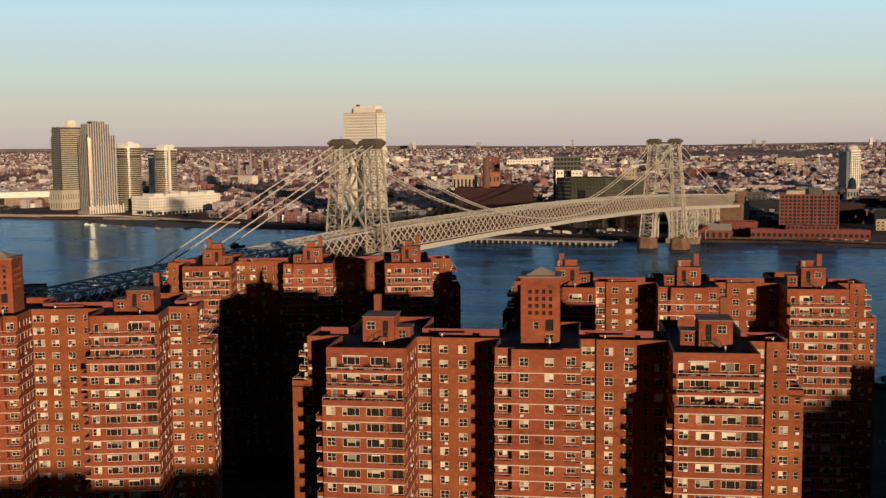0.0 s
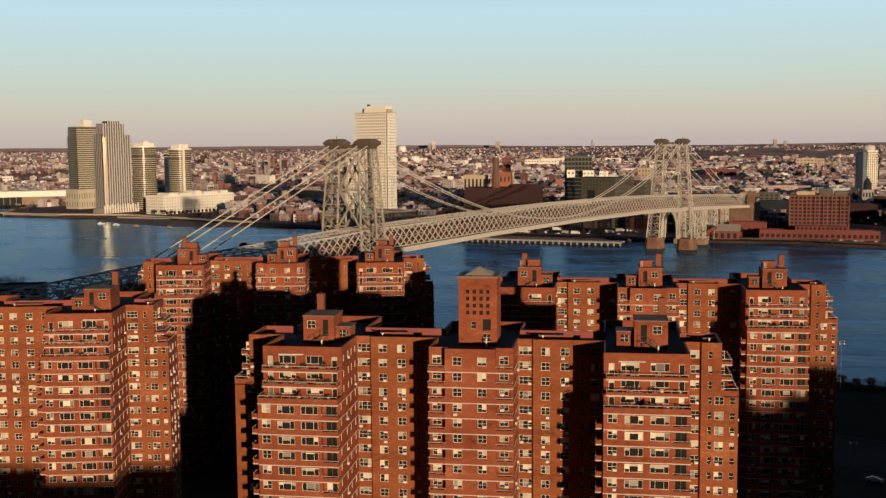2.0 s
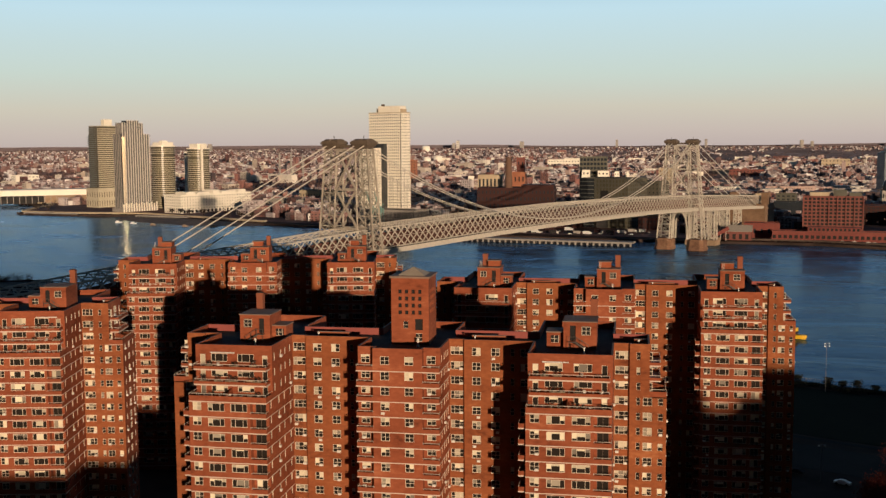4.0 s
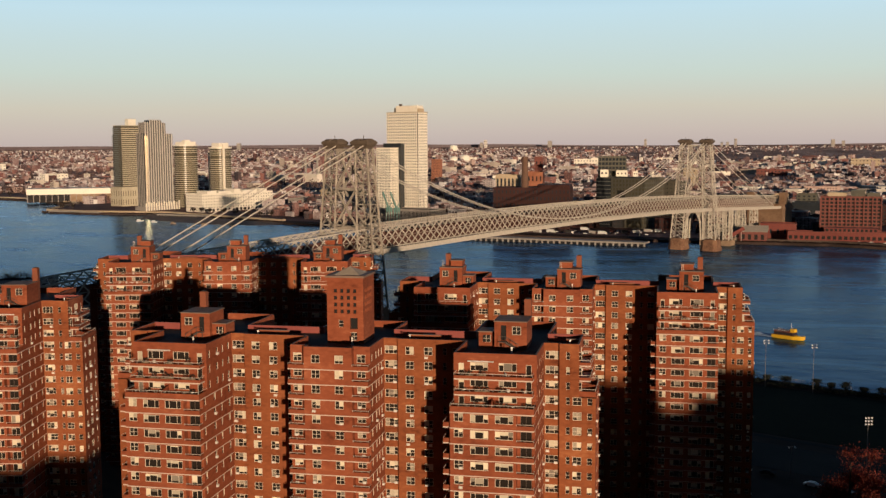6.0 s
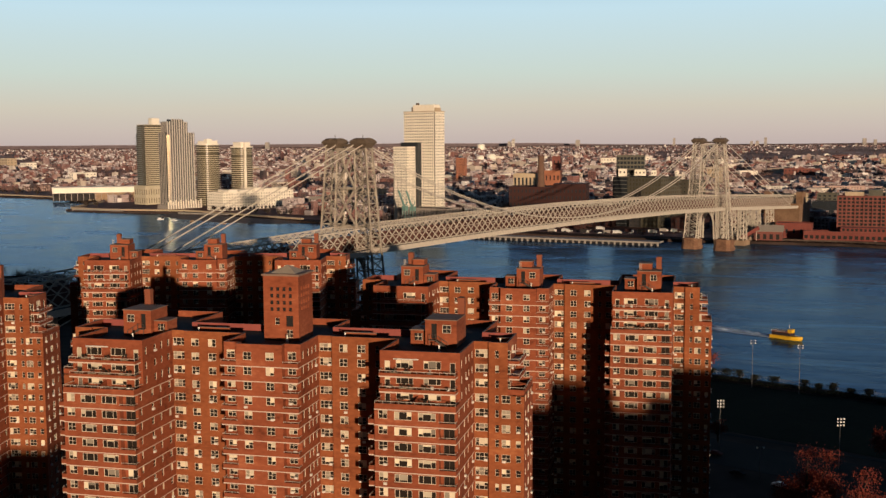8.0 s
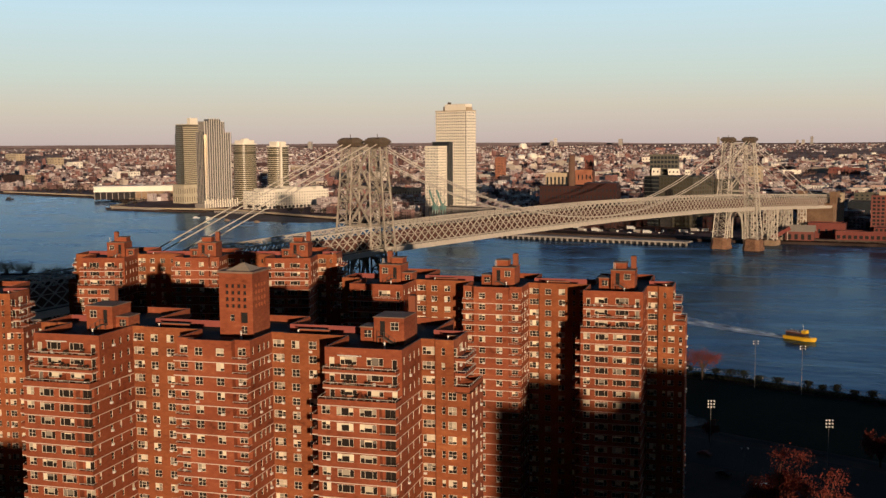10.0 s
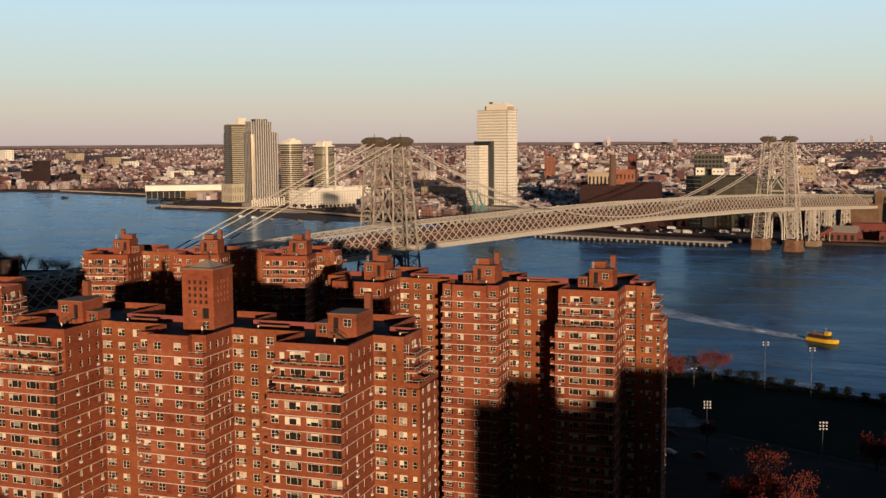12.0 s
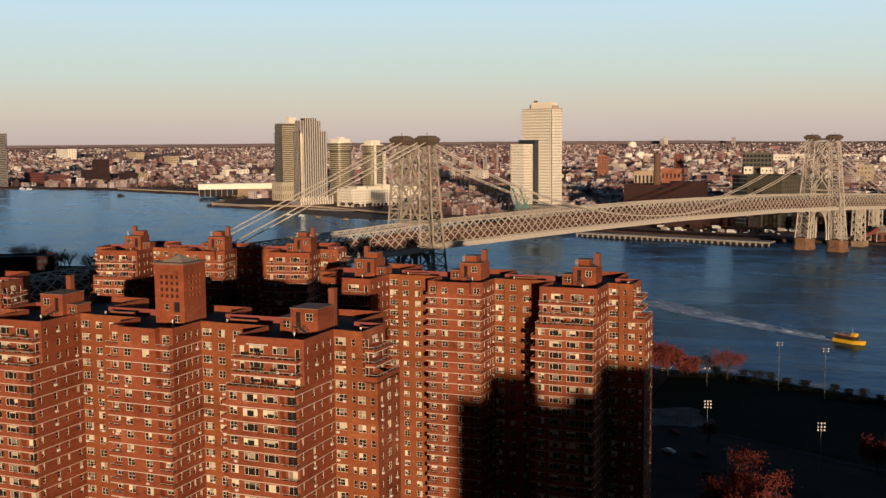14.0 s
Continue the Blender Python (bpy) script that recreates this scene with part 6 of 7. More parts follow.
def strip(name, label, x0, x1, near, far, mat, z, kind="structure", category="ground", step=6.0):
    """A ground strip along the near shore, from `near` to `far` metres back from the water."""
    bm = bmesh.new()
    n = int((x1 - x0) / step)
    cols = []
    for i in range(n + 1):
        x = x0 + (x1 - x0) * i / n
        y = shore(MANHATTAN, x)
        cols.append([bm.verts.new((x, y - far + (far - near) * j / 4, z + 0.03 * noise.noise((x * 0.05, j, 1.0)))) for j in range(5)])
    for a, b in zip(cols, cols[1:]):
        for j in range(4):
            bm.faces.new((a[j], b[j], b[j + 1], a[j + 1]))
    return tagged(part(name, bm, mat), label, category, kind=kind)


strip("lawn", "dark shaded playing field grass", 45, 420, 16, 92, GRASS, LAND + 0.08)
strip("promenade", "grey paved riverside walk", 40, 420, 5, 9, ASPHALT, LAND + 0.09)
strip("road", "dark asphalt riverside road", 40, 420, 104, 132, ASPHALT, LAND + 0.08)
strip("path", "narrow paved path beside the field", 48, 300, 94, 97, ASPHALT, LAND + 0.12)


def sand_patch():
    bm = bmesh.new()
    rng = random.Random(8)
    mid = bm.verts.new((55, 379, LAND + 0.13))
    ring = []
    for i in range(40):
        a = 2 * math.pi * i / 40
        r = 1 + 0.45 * noise.noise((math.cos(a) * 1.3, math.sin(a) * 1.3, 4.0)) + rng.uniform(-0.03, 0.03)
        ring.append(bm.verts.new((55 + math.cos(a) * 14 * r, 379 + math.sin(a) * 14.5 * r, LAND + 0.11)))
    for i in range(40):
        bm.faces.new((mid, ring[i], ring[(i + 1) % 40]))
    tagged(part("sand_patch", bm, SAND), "trodden sandy ball court beside the field", "ground", kind="structure")


sand_patch()


def fence():
    home = thing("railing", pose(0, 0, LAND), "dark iron railing along the river walk", "railing")
    bm = bmesh.new()
    box(bm, -0.05, 0.05, -0.05, 0.05, -0.4, 1.25)
    post = finish(bm, "post", RAIL)
    xs = [40 + 3.2 * i for i in range(60)]
    pts = [Vector((x, shore(MANHATTAN, x) - 2.0, 0)) for x in xs]
    for p in pts:
        part("post", post, RAIL, home, m=Matrix.Translation(p))
    for z in (0.35, 0.8, 1.22):
        bm = bmesh.new()
        for a, b in zip(pts, pts[1:]):
            beam(bm, a + Vector((0, 0, z)), b + Vector((0, 0, z)), 0.09)
        bmesh.ops.remove_doubles(bm, verts=bm.verts, dist=0.06)
        part("rail", bm, RAIL, home)


fence()


def tree(x, y, h, spread, leaf, seed, count=900, name="tree", label="", size=0.55, z=LAND, gap=0.35, low=1.0):
    """A tapered trunk that forks into limbs, and a crown of many small leaf clumps with gaps."""
    rng = random.Random(seed)
    home = thing(name, pose(x, y, z, 0, 0, rng.uniform(0, 360)), label, "tree", "riverside trees")
    bm = bmesh.new()
    fork = h * rng.uniform(0.26, 0.36) * low
    r = h * 0.022 + 0.08
    tube(bm, [(0, 0, -0.5), (0.05, 0, fork * 0.5), (0.1, 0.05, fork)], [r * 1.3, r, r * 0.955], 8)
    tips = []
    for i in range(7):
        a = 2 * math.pi * i / 7 + rng.uniform(-0.3, 0.3)
        out, top = spread * rng.uniform(0.35, 0.8), h * rng.uniform(0.6 * low ** 0.7, 0.9)
        mid = Vector((math.cos(a) * out * 0.45, math.sin(a) * out * 0.45, fork + (top - fork) * 0.55))
        end = Vector((math.cos(a) * out, math.sin(a) * out, top))
        tube(bm, [(0.1, 0.05, fork - 0.2), mid, end], [r * 0.95, r * 0.38, r * 0.12], 6)
        tips.append(end)
        for _ in range(3):
            b = a + rng.uniform(-0.9, 0.9)
            e2 = mid + Vector((math.cos(b), math.sin(b), rng.uniform(0.3, 0.9))) * spread * rng.uniform(0.3, 0.5)
            tube(bm, [mid, (mid + e2) / 2 + Vector((0, 0, 0.2)), e2], [r * 0.3, r * 0.2, r * 0.07], 5)
            tips.append(e2)
    part("trunk", bm, BARK, home)
    bm = bmesh.new()
    for i in range(count):
        t = rng.choice(tips)
        if rng.random() < gap:
            t = t * rng.uniform(0.7, 1.0)
        p = t + Vector((rng.gauss(0, 1), rng.gauss(0, 1), rng.gauss(0, 0.7))) * spread * 0.16
        if p.z < fork * 0.9:
            continue
        s = size * rng.uniform(0.5, 1.2)
        rot = Euler((rng.uniform(0, 6.3), rng.uniform(0, 6.3), rng.uniform(0, 6.3))).to_matrix()
        quad(bm, [p + rot @ Vector(c) for c in ((-s, -s * 0.6, 0), (s * 0.8, -s * 0.7, s * 0.2), (s, s * 0.6, 0), (-s * 0.7, s * 0.7, -s * 0.2))])
    part("crown", bm, leaf, home)
    return home


def bush(x, y, r, h, leaf, seed, count=420):
    rng = random.Random(seed)
    home = thing("bush", pose(x, y, LAND), "dark shaded bush beside the river railing", "bush", "riverside bushes")
    bm = bmesh.new()
    for i in range(4):
        a = rng.uniform(0, 6.3)
        tube(bm, [(0, 0, -0.2), (math.cos(a) * r * 0.4, math.sin(a) * r * 0.4, h * 0.7)], [0.07, 0.03], 5)
    part("stem", bm, BARK, home)
    bm = bmesh.new()
    for i in range(count):
        p = Vector((rng.gauss(0, 0.42) * r, rng.gauss(0, 0.42) * r, h * (0.15 + 0.8 * rng.random() ** 0.7)))
        s = rng.uniform(0.1, 0.26)
        rot = Euler((rng.uniform(0, 6.3), rng.uniform(0, 6.3), rng.uniform(0, 6.3))).to_matrix()
        quad(bm, [p + rot @ Vector(c) for c in ((-s, -s, 0), (s, -s * 0.7, 0), (s * 0.8, s, 0), (-s, s * 0.6, 0))])
    part("crown", bm, leaf, home)


tree(68, 443, 14.5, 7.5, LEAF_RED, 21, 2200, "tree", "spreading tree with thin orange autumn leaves", 0.2)
tree(52, 446, 10, 5.0, LEAF_RED, 22, 2800, "tree", "autumn tree with red leaves beside the water", 0.27, low=0.4)
tree(44, 447, 14.5, 8.0, LEAF_RED, 23, 4600, "tree", "dense red autumn tree beside the water", 0.3, low=0.45)
tree(34, 442, 15.0, 8.0, LEAF_RED, 24, 4600, "tree", "dense red autumn tree beside the water", 0.3, low=0.45)
tree(59, 452, 9, 4.5, LEAF_DARK, 25, 350, "tree", "half bare tree beside the water", 0.3)
tree(92, 262, 26.5, 8.0, LEAF_RED, 26, 15000, "tree", "red autumn tree beside the road", 0.17, low=0.6)
tree(100, 244, 26.0, 8.5, LEAF_RED, 27, 15000, "tree", "red autumn tree beside the road", 0.17, low=0.6)
tree(123, 338, 12.5, 5.5, LEAF_RED, 30, 3000, "tree", "red autumn tree beside the field", 0.26, low=0.6)
tree(26, 300, 12.0, 5.0, LEAF_RED, 28, 2600, "tree", "russet autumn tree between the blocks", 0.3)
tree(74, 352, 8.0, 3.0, LEAF_RED, 29, 900, "tree", "small russet tree beside the path", 0.22)
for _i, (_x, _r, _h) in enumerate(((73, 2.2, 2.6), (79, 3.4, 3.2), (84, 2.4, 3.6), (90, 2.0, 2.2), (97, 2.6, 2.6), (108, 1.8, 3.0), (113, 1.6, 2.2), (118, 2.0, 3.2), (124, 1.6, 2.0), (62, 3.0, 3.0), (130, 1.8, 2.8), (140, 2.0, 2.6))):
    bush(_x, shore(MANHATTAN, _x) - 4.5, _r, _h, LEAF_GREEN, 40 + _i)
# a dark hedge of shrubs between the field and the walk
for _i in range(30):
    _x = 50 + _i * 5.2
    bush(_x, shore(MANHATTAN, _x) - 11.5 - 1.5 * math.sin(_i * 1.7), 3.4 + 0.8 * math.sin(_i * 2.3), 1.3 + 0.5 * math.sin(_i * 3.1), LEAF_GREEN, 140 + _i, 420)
for _i, (_x, _y, _h) in enumerate(((-132, 526, 22), (-146, 520, 24), (-160, 512, 21), (-118, 530, 18), (-176, 508, 23))):
    tree(_x, _y, _h, _h * 0.42, LEAF_DARK, 90 + _i, 900, "tree", "tall bare dark tree beside the bridge tower", 0.4)
# bare trees on the shaded bank further up the river
for _i, (_x, _back, _h) in enumerate(((-530, 16, 15), (-510, 24, 18), (-498, 12, 15), (-482, 22, 21), (-466, 10, 16), (-440, 20, 18), (-412, 22, 16), (-388, 24, 18), (-365, 22, 17), (-520, 12, 14), (-490, 9, 16), (-455, 14, 13), (-425, 10, 15), (-400, 14, 16), (-375, 8, 13), (-352, 14, 17), (-330, 10, 15), (-305, 14, 14), (-285, 9, 13), (-262, 12, 15), (-240, 12, 13))):
    tree(_x, shore(MANHATTAN, _x) - _back, _h, _h * 0.5, LEAF_DARK, 60 + _i, 900, "tree", "bare dark tree on the shaded river bank", 0.22)


for _i, (_x, _back) in enumerate(((-880, 40), (-860, 60), (-842, 44), (-815, 38), (-600, 36), (-585, 40), (-566, 34), (-540, 38), (-515, 36), (-495, 40), (-470, 34), (-452, 40), (-1010, 60), (-1040, 66), (-1075, 58), (-1105, 40), (-1130, 62), (-1160, 45), (-1185, 70), (-1215, 42), (-1240, 60), (-1270, 50), (-1300, 66), (-1330, 44), (-1365, 58))):
    tree(_x, shore(BROOKLYN, _x) + _back, 9 + _i % 4, 4.2, LEAF_DARK, 220 + _i, 260, "tree", "small bare tree on the far river bank", 0.45)


def city_trees():
    """Bare street trees and copses between the far houses, too many to count."""
    rng = random.Random(19)
    verts, faces = [], []
    for i in range(9000):
        az = rng.uniform(-0.8, 0.36)
        dep = 0.004 + 0.07 * rng.random() ** 1.7
        d = 95 / dep if dep > 0.0339 else 2800 + 2050 * (1 - ((dep - 0.003) / 0.0309) ** 0.8)
        x, y = math.sin(az) * d, math.cos(az) * d
        if y < shore(BROOKLYN, x) + 60 or (-880 < x < -440 and y < 1560):
            continue
        wood = noise.noise((x * 0.0022, y * 0.0011, 9.0)) + 0.5 * noise.noise((x * 0.009, y * 0.004, 2.0))
        if wood < 0.1 and rng.random() < 0.65:
            continue
        z = rise(x, y)
        k = max(0.35, min(1.0, d * dep / 95))
        n = 16 if d < 2800 else 8
        for j in range(n):
            p = Vector((x + rng.gauss(0, 4.5), y + rng.gauss(0, 4.5), z + rng.uniform(2, 11) * k))
            s = rng.uniform(0.8, 1.9) * k * (1.0 if d < 2800 else 1.6)
            rot = Euler((rng.uniform(0, 6.3), rng.uniform(0, 6.3), rng.uniform(0, 6.3))).to_matrix()
            base = len(verts)
            verts += [tuple(p + rot @ Vector(c)) for c in ((-s, -s * 0.6, 0), (s * 0.8, -s * 0.7, s * 0.2), (s, s * 0.6, 0), (-s * 0.7, s * 0.7, -s * 0.2))]
            faces.append((base, base + 1, base + 2, base + 3))
    me = bpy.data.meshes.new("city_trees")
    me.from_pydata(verts, [], faces)
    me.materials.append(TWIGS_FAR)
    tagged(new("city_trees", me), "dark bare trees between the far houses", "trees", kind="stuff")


city_trees()


def light_mast(x, y, h, rows, label, across=0.9):
    home = thing("light_mast", pose(x, y, LAND, 0, 0, 15), label, "lamp", "park light masts")
    bm = bmesh.new()
    tube(bm, [(0, 0, 0), (0, 0, h)], [0.13, 0.07], 8)
    part("pole", bm, POLE, home)
    bm = bmesh.new()
    for r in range(rows):
        beam(bm, (-across, 0, h - 0.3 - r * 0.95), (across, 0, h - 0.3 - r * 0.95), 0.09)
    part("crossarm", bm, POLE, home)
    for r in range(rows):
        for c in ((-1, 1) if rows < 3 else (-1, 0, 1)):
            bm = bmesh.new()
            tube(bm, [(c * across, -0.05, h - 0.3 - r * 0.95), (c * across, -0.55, h - 0.4 - r * 0.95)], [0.13, 0.26], 10)
            part("lamp_head", bm, LAMP_HEAD, home)


light_mast(104.9, 425.7, 19.1, 2, "tall grey light mast with four lamp heads")
light_mast(88.1, 433.5, 18.9, 2, "tall grey light mast with four lamp heads")
light_mast(74.4, 344.6, 15.7, 3, "field floodlight mast with rows of lamps")
light_mast(107.9, 329.9, 15.5, 3, "field floodlight mast with rows of lamps")
light_mast(84.6, 311.5, 10.7, 1, "street lamp with two arms beside the road")
light_mast(62, 430, 8.0, 1, "street lamp with two arms beside the field")


def car(x, y, turn, paint, label):
    home = thing("car", pose(x, y, LAND + 0.1, 0, 0, turn), label, "car", "parked cars")
    bm = bmesh.new()
    prof = [(-2.2, 0.35), (-2.25, 0.8), (-1.5, 0.95), (-0.9, 1.42), (0.7, 1.42), (1.35, 0.98), (2.2, 0.85), (2.25, 0.35)]
    rings = [[bm.verts.new((px, s * (0.86 if pz < 1.2 else 0.68), pz)) for px, pz in prof] for s in (-1, 1)]
    n = len(prof)
    for i in range(n):
        bm.faces.new((rings[0][i], rings[0][(i + 1) % n], rings[1][(i + 1) % n], rings[1][i]))
    bm.faces.new(rings[0])
    bm.faces.new(rings[1][::-1])
    part("body", bm, paint, home)
    for wx in (-1.4, 1.4):
        for wy in (-0.8, 0.8):
            bm = bmesh.new()
            tube(bm, [(wx, wy - 0.1, 0.32), (wx, wy + 0.1, 0.32)], 0.32, 12)
            part("wheel", bm, TAR, home)


for _i, (_x, _y, _m, _l) in enumerate(((64, 355, LAMP_HEAD, "white car on the shaded road"), (62, 377, REDPAINT, "red car on the shaded road"), (73, 355, REDPAINT, "red car on the shaded road beside others"), (79, 336, TAR, "black car on the shaded road"), (90, 327, LAMP_HEAD, "white car on the shaded road"), (98, 322, GLASS_BLUE, "dark blue car on the shaded road"))):
    car(_x, _y - 18, -28, _m, _l)

for _k in range(20):
    _x = 168 + _k * 5.4
    car(_x, shore(BROOKLYN, _x) + 26 + 2.5 * math.sin(_k * 2.1), -12, (LAMP_HEAD, GREY, MAROON, LAMP_HEAD, TAR)[_k % 5], ("white", "grey", "dark red", "white", "black")[_k % 5] + " car parked by the far river wall")

for _k in range(26):
    _r = random.Random(300 + _k)
    _x = -90 + _k * 6.3
    car(_x, shore(BROOKLYN, _x) + _r.choice((34, 44, 62, 76)) + _r.uniform(-2, 2), -15 + _r.choice((0, 90)), (TAR, MAROON, GREY, GLASS_BLUE, LAMP_HEAD)[_k % 5], ("black", "dark red", "grey", "dark blue", "white")[_k % 5] + " car parked behind the far quay")

# ---- on the water ----


def ferry():
    home = thing("ferry", pose(110.5, 561, -0.1, 0, 0, -36) @ Matrix.Scale(0.88, 4), "yellow river ferry under way", "boat")
    bm = bmesh.new()
    prof = [(-9.5, 2.6), (-9.3, 3.0), (4, 3.0), (8.4, 1.6), (10.4, 0.0)]
    rings = []
    for z, k in ((-0.5, 0.86), (0.9, 0.97), (2.0, 1.0)):
        rings.append([bm.verts.new((px * (k if px > 0 else 1), py * k, z + (0.5 if px > 5 and z > 1 else 0))) for px, py in prof] + [bm.verts.new((px * (k if px > 0 else 1), -py * k, z + (0.5 if px > 5 and z > 1 else 0))) for px, py in prof[-2::-1]])
    n = len(rings[0])
    for a, b in zip(rings, rings[1:]):
        for i in range(n):
            bm.faces.new((a[i], a[(i + 1) % n], b[(i + 1) % n], b[i]))
    bm.faces.new(rings[-1])
    part("hull", bm, YELLOW, home, "yellow hull")
    bm = bmesh.new()
    box(bm, -8.0, 3.8, -2.3, 2.3, 2.0, 3.9)
    cabin = part("cabin", bm, MAROON, home)
    bm = bmesh.new()
    box(bm, -7.4, 3.2, -2.36, 2.36, 2.7, 3.4)
    box(bm, 3.7, 3.86, -1.9, 1.9, 2.7, 3.4)
    part("window_strip", bm, GLASS_BLUE, cabin)
    bm = bmesh.new()
    box(bm, -8.4, 3.2, -2.5, 2.5, 3.9, 4.1)
    for i in range(8):
        box(bm, -7.8 + i * 1.15, -7.5 + i * 1.15, -2.2, 2.2, 4.1, 4.7)
    part("upper_deck", bm, REDPAINT, home)
    bm = bmesh.new()
    box(bm, 1.6, 4.2, -1.6, 1.6, 4.1, 6.0)
    part("wheelhouse", bm, YELLOW, home)
    bm = bmesh.new()
    tube(bm, [(1.8, 0, 6.0), (1.5, 0, 9.2)], [0.14, 0.06], 6)
    beam(bm, (1.65, -1.0, 7.8), (1.65, 1.0, 7.8), 0.12)
    part("mast", bm, LAMP_HEAD, home)
    bm = bmesh.new()
    for y in (-2.5, 2.5):
        for z in (4.7, 5.1):
            beam(bm, (-8.3, y, z), (1.5, y, z), 0.07)
        for i in range(8):
            beam(bm, (-8.3 + i * 1.4, y, 4.1), (-8.3 + i * 1.4, y, 5.1), 0.07)
    part("deck_rail", bm, LAMP_HEAD, home)


ferry()


def wake():
    m = bpy.data.materials.new("foam")
    m.use_nodes = True
    t = m.node_tree
    b = t.nodes["Principled BSDF"]
    co, mp, no, rp = (t.nodes.new("ShaderNode" + k) for k in ("TexCoord", "Mapping", "TexNoise", "ValToRGB"))
    mp.inputs["Scale"].default_value = (0.2, 0.9, 1)
    t.links.new(co.outputs["Object"], mp.inputs["Vector"])
    t.links.new(mp.outputs[0], no.inputs["Vector"])
    no.inputs["Scale"].default_value, no.inputs["Detail"].default_value = 0.6, 6
    t.links.new(no.outputs[0], rp.inputs[0])
    e = rp.color_ramp.elements
    e[0].position, e[0].color = 0.26, (0.05, 0.1, 0.2, 1)
    e[1].position, e[1].color = 0.66, (0.5, 0.68, 0.95, 1)
    t.links.new(rp.outputs[0], b.inputs["Base Color"])
    b.inputs["Roughness"].default_value = 0.6
    bm = bmesh.new()
    rng = random.Random(5)
    cols = []
    for i in range(240):
        s = i / 239
        w = 2.6 + 10.0 * s ** 0.6
        x, yy = -7.4 - 150 * s, 14 * s * s
        cols.append([bm.verts.new((x, yy + w * j + rng.uniform(-0.08, 0.08), 0.08 + (0.5 + 0.9 * noise.noise((x * 0.07, w * j * 0.75, 2.0)) + 0.5 * noise.noise((x * 0.25, w * j * 1.6, 5.0))) * (1 - j * j) * 0.9)) for j in (k / 9 - 1 for k in range(19))])
    for a, c in zip(cols, cols[1:]):
        for j in range(18):
            bm.faces.new((a[j], a[j + 1], c[j + 1], c[j]))
    tagged(part("wake", bm, m, m=pose(110.5, 561, 0, 0, 0, -36)), "white foam trail behind the ferry", "wake", kind="stuff")


wake()
# the two white moored boats are added where bright glints show on the water
for _x, _y, _t, _m, _l in ((-332, 1010, 20, TAR, "small dark work boat on the river"), (-1205, 1675, 10, TAR, "small dark boat near the far bank"), (-1640, 1885, 5, LAMP_HEAD, "white cabin boat by the far bank"), (-1615, 1878, 0, LAMP_HEAD, "white cabin boat by the far bank"),
                           (-620, 1292, 15, LAMP_HEAD, "white boat moored off the towers"), (-592, 1276, -10, LAMP_HEAD, "white boat moored off the towers"), (-556, 1256, -20, MASONRY, "brown barge moored by the mud bank"), (-505, 1236, -20, MASONRY, "brown barge moored by the mud bank"), (-468, 1236, 10, TAR, "dark boat moored by the mud bank")):
    _h = thing("boat", pose(_x, _y, 0, 0, 0, _t) @ Matrix.Scale(0.62 if "moored" in _l else 1.0, 4), _l, "boat", "small boats")
    _bm = bmesh.new()
    _lo = [_bm.verts.new((_a, _b, -0.5)) for _a, _b in ((-6.5, -2.2), (4, -2.2), (7, 0), (4, 2.2), (-6.5, 2.2))]
    _hi = [_bm.verts.new((_a, _b, 2.0 if _a < 6 else 2.6)) for _a, _b in ((-7, -2.6), (4.4, -2.6), (8, 0), (4.4, 2.6), (-7, 2.6))]
    for _k in range(5):
        _bm.faces.new((_lo[_k], _lo[(_k + 1) % 5], _hi[(_k + 1) % 5], _hi[_k]))
    _bm.faces.new(_hi)
    part("hull", _bm, _m, _h)
    _bm = bmesh.new()
    box(_bm, -5, 1, -1.8, 1.8, 2.0, 4.4)
    part("cabin", _bm, GLASS_BLUE if _m is TAR else _m, _h)


def mud_bank():
    """A low brown bank of mud and rubble in front of the factory."""
    bm = bmesh.new()
    edge = [(-662, 1380), (-648, 1338), (-600, 1298), (-520, 1252), (-450, 1240), (-415, 1262)]
    cols = []
    for i in range(84):
        x = -662 + 247 * i / 83
        y0 = float(np.interp(x, [p[0] for p in edge], [p[1] for p in edge])) + 7 * noise.noise((x * 0.06, 0.5, 1.0)) + 3 * noise.noise((x * 0.25, 0.5, 4.0))
        y1 = shore(BROOKLYN, x) + 6
        cols.append([bm.verts.new((x, y0 + (y1 - y0) * j / 6, -0.5 + 2.4 * (j / 6) ** 0.6 + 0.5 * noise.noise((x * 0.1, j * 0.9, 3.0)))) for j in range(7)])
    for a, b in zip(cols, cols[1:]):
        for j in range(6):
            bm.faces.new((a[j], b[j], b[j + 1], a[j + 1]))
    tagged(part("mud_bank", bm, MUD), "brown bank of mud and rubble at low water", "river bank", kind="structure")


mud_bank()
# dark low buildings on the shaded bank
grid_block("low_building", "dark shaded low brick building by the approach", -330, 545, 70, 30, 17, 20, MAROON, 16, 4)
grid_block("low_building", "dark shaded power house by the river", -275, 520, 40, 25, 12, 20, MAROON, 8, 2)
grid_block("low_building", "dark shaded brick building beside the approach", -262, 415, 46, 26, 30, 20, MAROON, 14, 9)
grid_block("low_building", "dark shaded apartment slab near the river", -318, 470, 44, 20, 34, 35, MAROON, 14, 10)

# ---- furniture and plants on the terraces ----


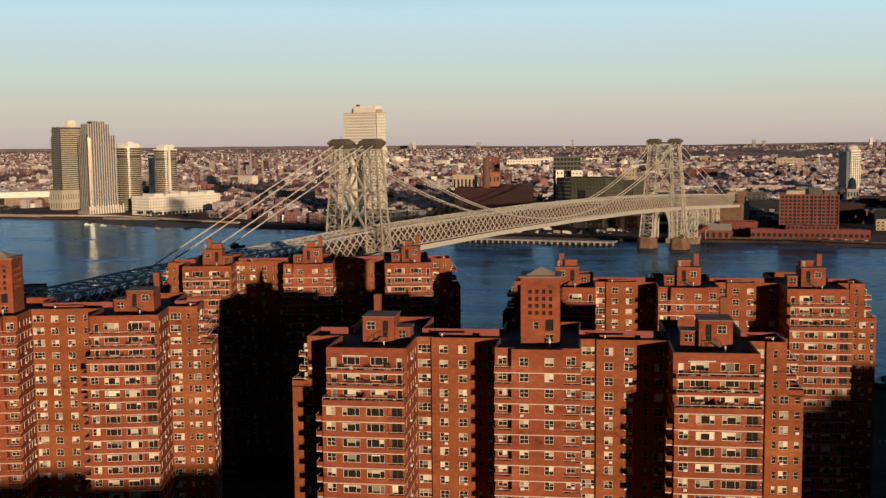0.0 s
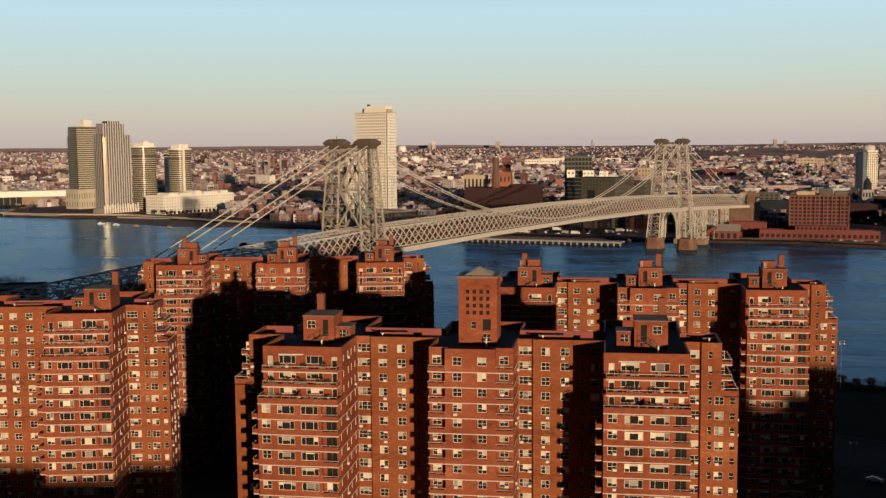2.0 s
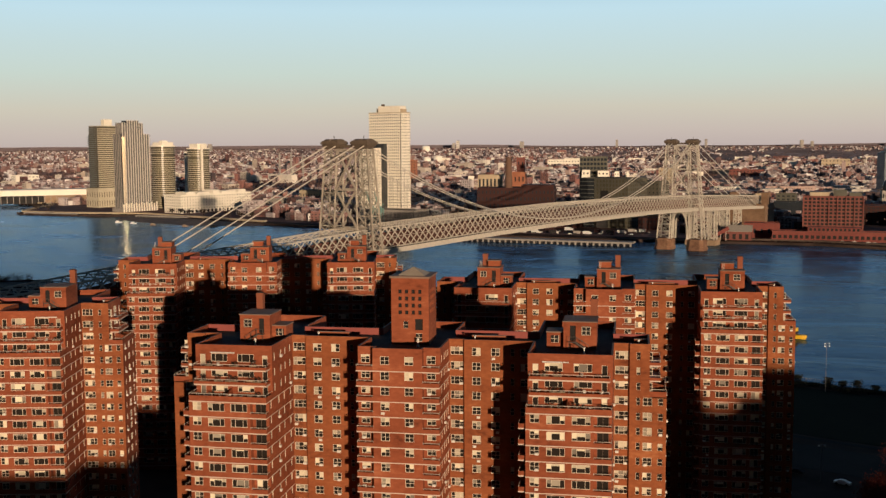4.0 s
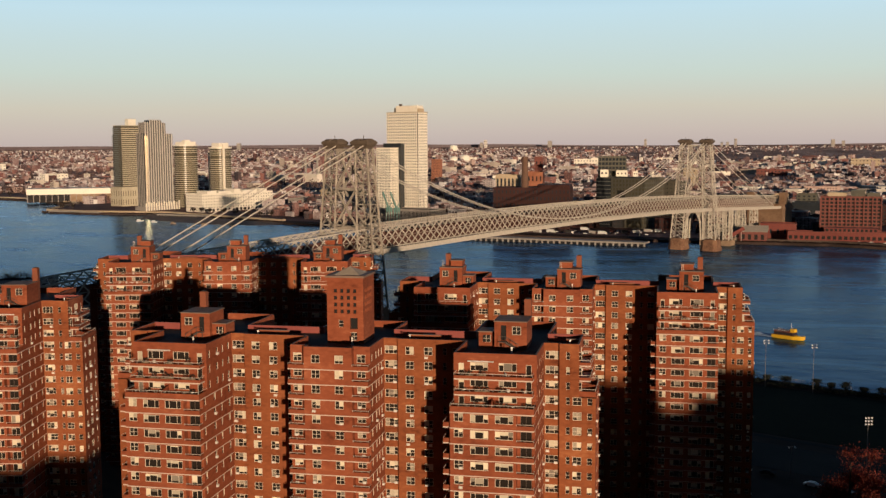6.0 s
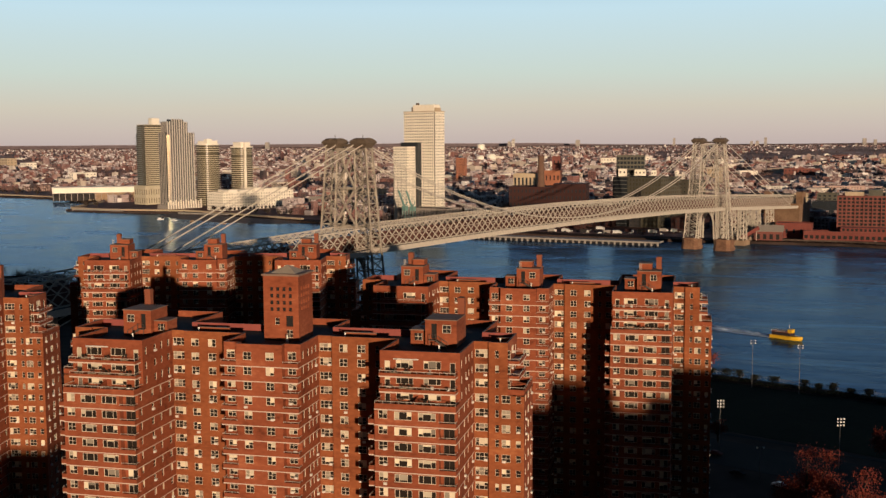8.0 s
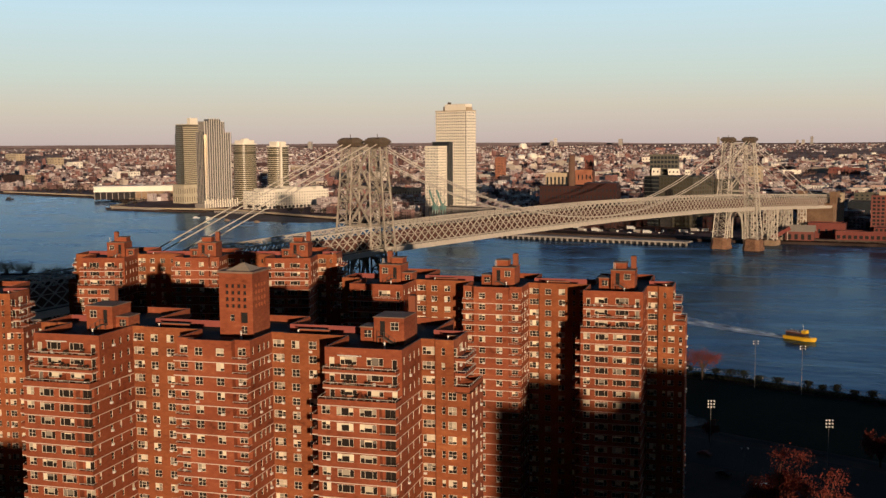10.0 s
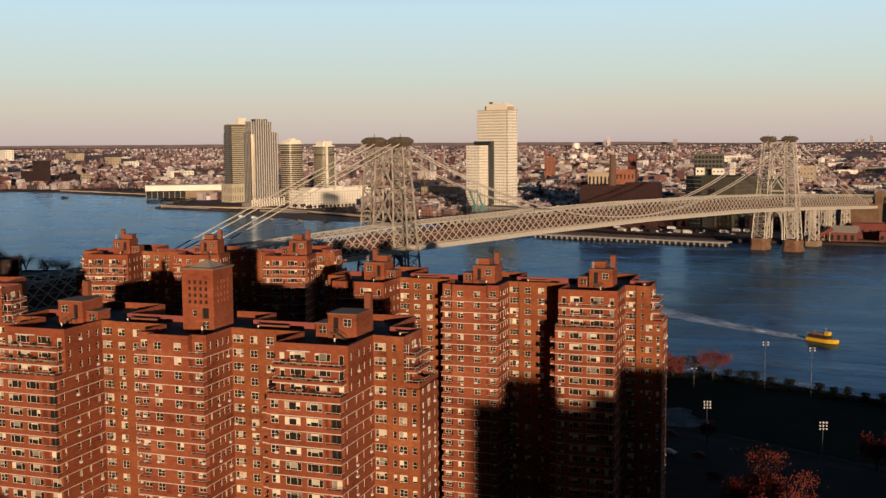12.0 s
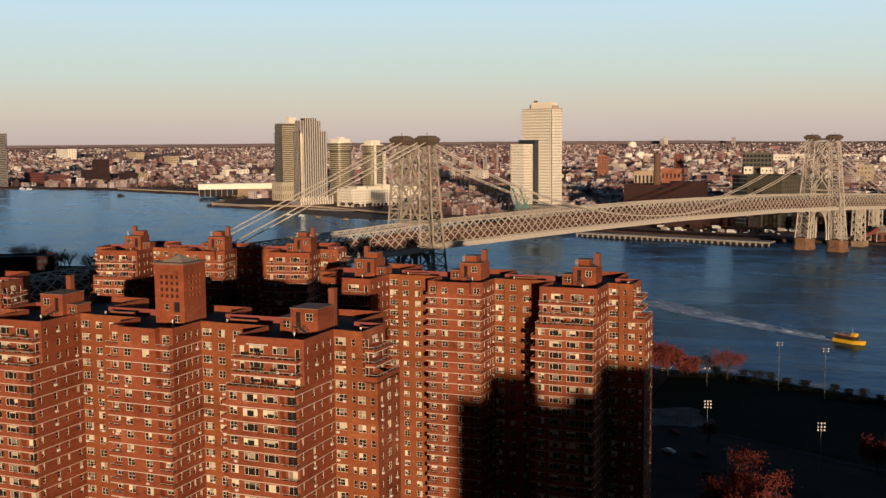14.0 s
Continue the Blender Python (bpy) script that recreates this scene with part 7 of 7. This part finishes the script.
def chair_thing():
    t = thing("terrace_chair", pose(0, 0, -500), "pale terrace chair on the set-back terrace", "chair", "terrace furniture")
    bm = bmesh.new()
    box(bm, -0.25, 0.25, -0.25, 0.25, 0.4, 0.46)
    part("seat", bm, AC, t)
    bm = bmesh.new()
    box(bm, -0.25, 0.25, 0.2, 0.26, 0.46, 0.95)
    part("backrest", bm, AC, t)
    for x in (-0.21, 0.21):
        for y in (-0.21, 0.21):
            bm = bmesh.new()
            box(bm, x - 0.03, x + 0.03, y - 0.03, y + 0.03, 0, 0.4)
            part("leg", bm, RAIL, t)
    return t


def table_thing():
    t = thing("terrace_table", pose(0, 0, -500), "white round table on the set-back terrace", "table", "terrace furniture")
    bm = bmesh.new()
    tube(bm, [(0, 0, 0.7), (0, 0, 0.76)], 0.55, 16)
    part("tabletop", bm, LAMP_HEAD, t)
    bm = bmesh.new()
    tube(bm, [(0, 0, 0), (0, 0, 0.04), (0, 0, 0.06), (0, 0, 0.7)], [0.3, 0.3, 0.06, 0.05], 10)
    part("pedestal", bm, RAIL, t)
    return t


def planter_thing(seed, leaf, h):
    rng = random.Random(seed)
    t = thing("planter", pose(0, 0, -500), "long planter box with dark shrubs on the terrace", "planter", "terrace plants")
    bm = bmesh.new()
    box(bm, -0.6, 0.6, -0.22, 0.22, 0, 0.45)
    box(bm, -0.65, 0.65, -0.27, 0.27, 0.45, 0.52)
    part("box", bm, TAN, t)
    bm = bmesh.new()
    for i in range(60):
        p = Vector((rng.uniform(-0.55, 0.55), rng.gauss(0, 0.16), 0.5 + h * rng.random() ** 0.8))
        s = rng.uniform(0.05, 0.11)
        rot = Euler((rng.uniform(0, 6.3), rng.uniform(0, 6.3), rng.uniform(0, 6.3))).to_matrix()
        quad(bm, [p + rot @ Vector(c) for c in ((-s, -s, 0), (s, -s, 0), (s, s, 0), (-s, s, 0))])
    part("shrub", bm, leaf, t)
    return t


KIT = [chair_thing(), table_thing(), planter_thing(3, LEAF_GREEN, 0.7), planter_thing(4, LEAF_DARK, 1.0)]
_rng = random.Random(77)
for _m, _wings in ((pose(14.92, 173.38, LAND), (-58.0, 0.0)), (pose(47.5, 252.9, LAND, 0, 0, 0.2), (0.0,)), (pose(-98.9, 203.0, LAND, 0, 0, 11), (0.0,)), (pose(-56.0, 302.7, LAND, 0, 0, 11), (-58.0,))):
    for _x0 in _wings:
        for _lvl, _n in ((0, 11), (1, 6), (2, 4)):
            _used = []
            for _k in range(_n):
                _x = 0.9 + 12.0 * (_k + _rng.uniform(0.2, 0.8)) / _n
                _y = _rng.uniform(0.7, 2.6) if _lvl == 0 else _rng.uniform(2.0, 2.7)
                _what = _rng.choice((0, 0, 0, 1, 1, 2, 3) if _lvl == 0 else (0, 0, 1, 2, 3))
                copy_thing(KIT[_what], _m @ pose(_x0 + _x, _y, B0 + FH * _lvl, 0, 0, _rng.uniform(0, 360) if _what in (0, 1) else 0))
for _t in KIT:
    for _o in (*_t.children_recursive, _t):
        bpy.data.objects.remove(_o)
# long white awning cases over the upper windows of two wings
for _m, _x in ((pose(14.92, 173.38, LAND), 2.4), (pose(14.92, 173.38, LAND), -55.2), (pose(-98.9, 203.0, LAND, 0, 0, 11), 8.0)):
    _t = thing("awning_case", _m @ pose(_x, 3.3, B0 + 3 * FH - 0.1), "rolled-up white awning over a terrace window", "awning", "awnings")
    _bm = bmesh.new()
    tube(_bm, [(0, 0, 0), (4.4, 0, 0)], 0.11, 8)
    part("case", _bm, LAMP_HEAD, _t)
    for _k in (0.2, 4.2):
        _bm = bmesh.new()
        box(_bm, _k - 0.05, _k + 0.05, 0.05, 0.22, -0.1, 0.1)
        part("bracket", _bm, RAIL, _t)
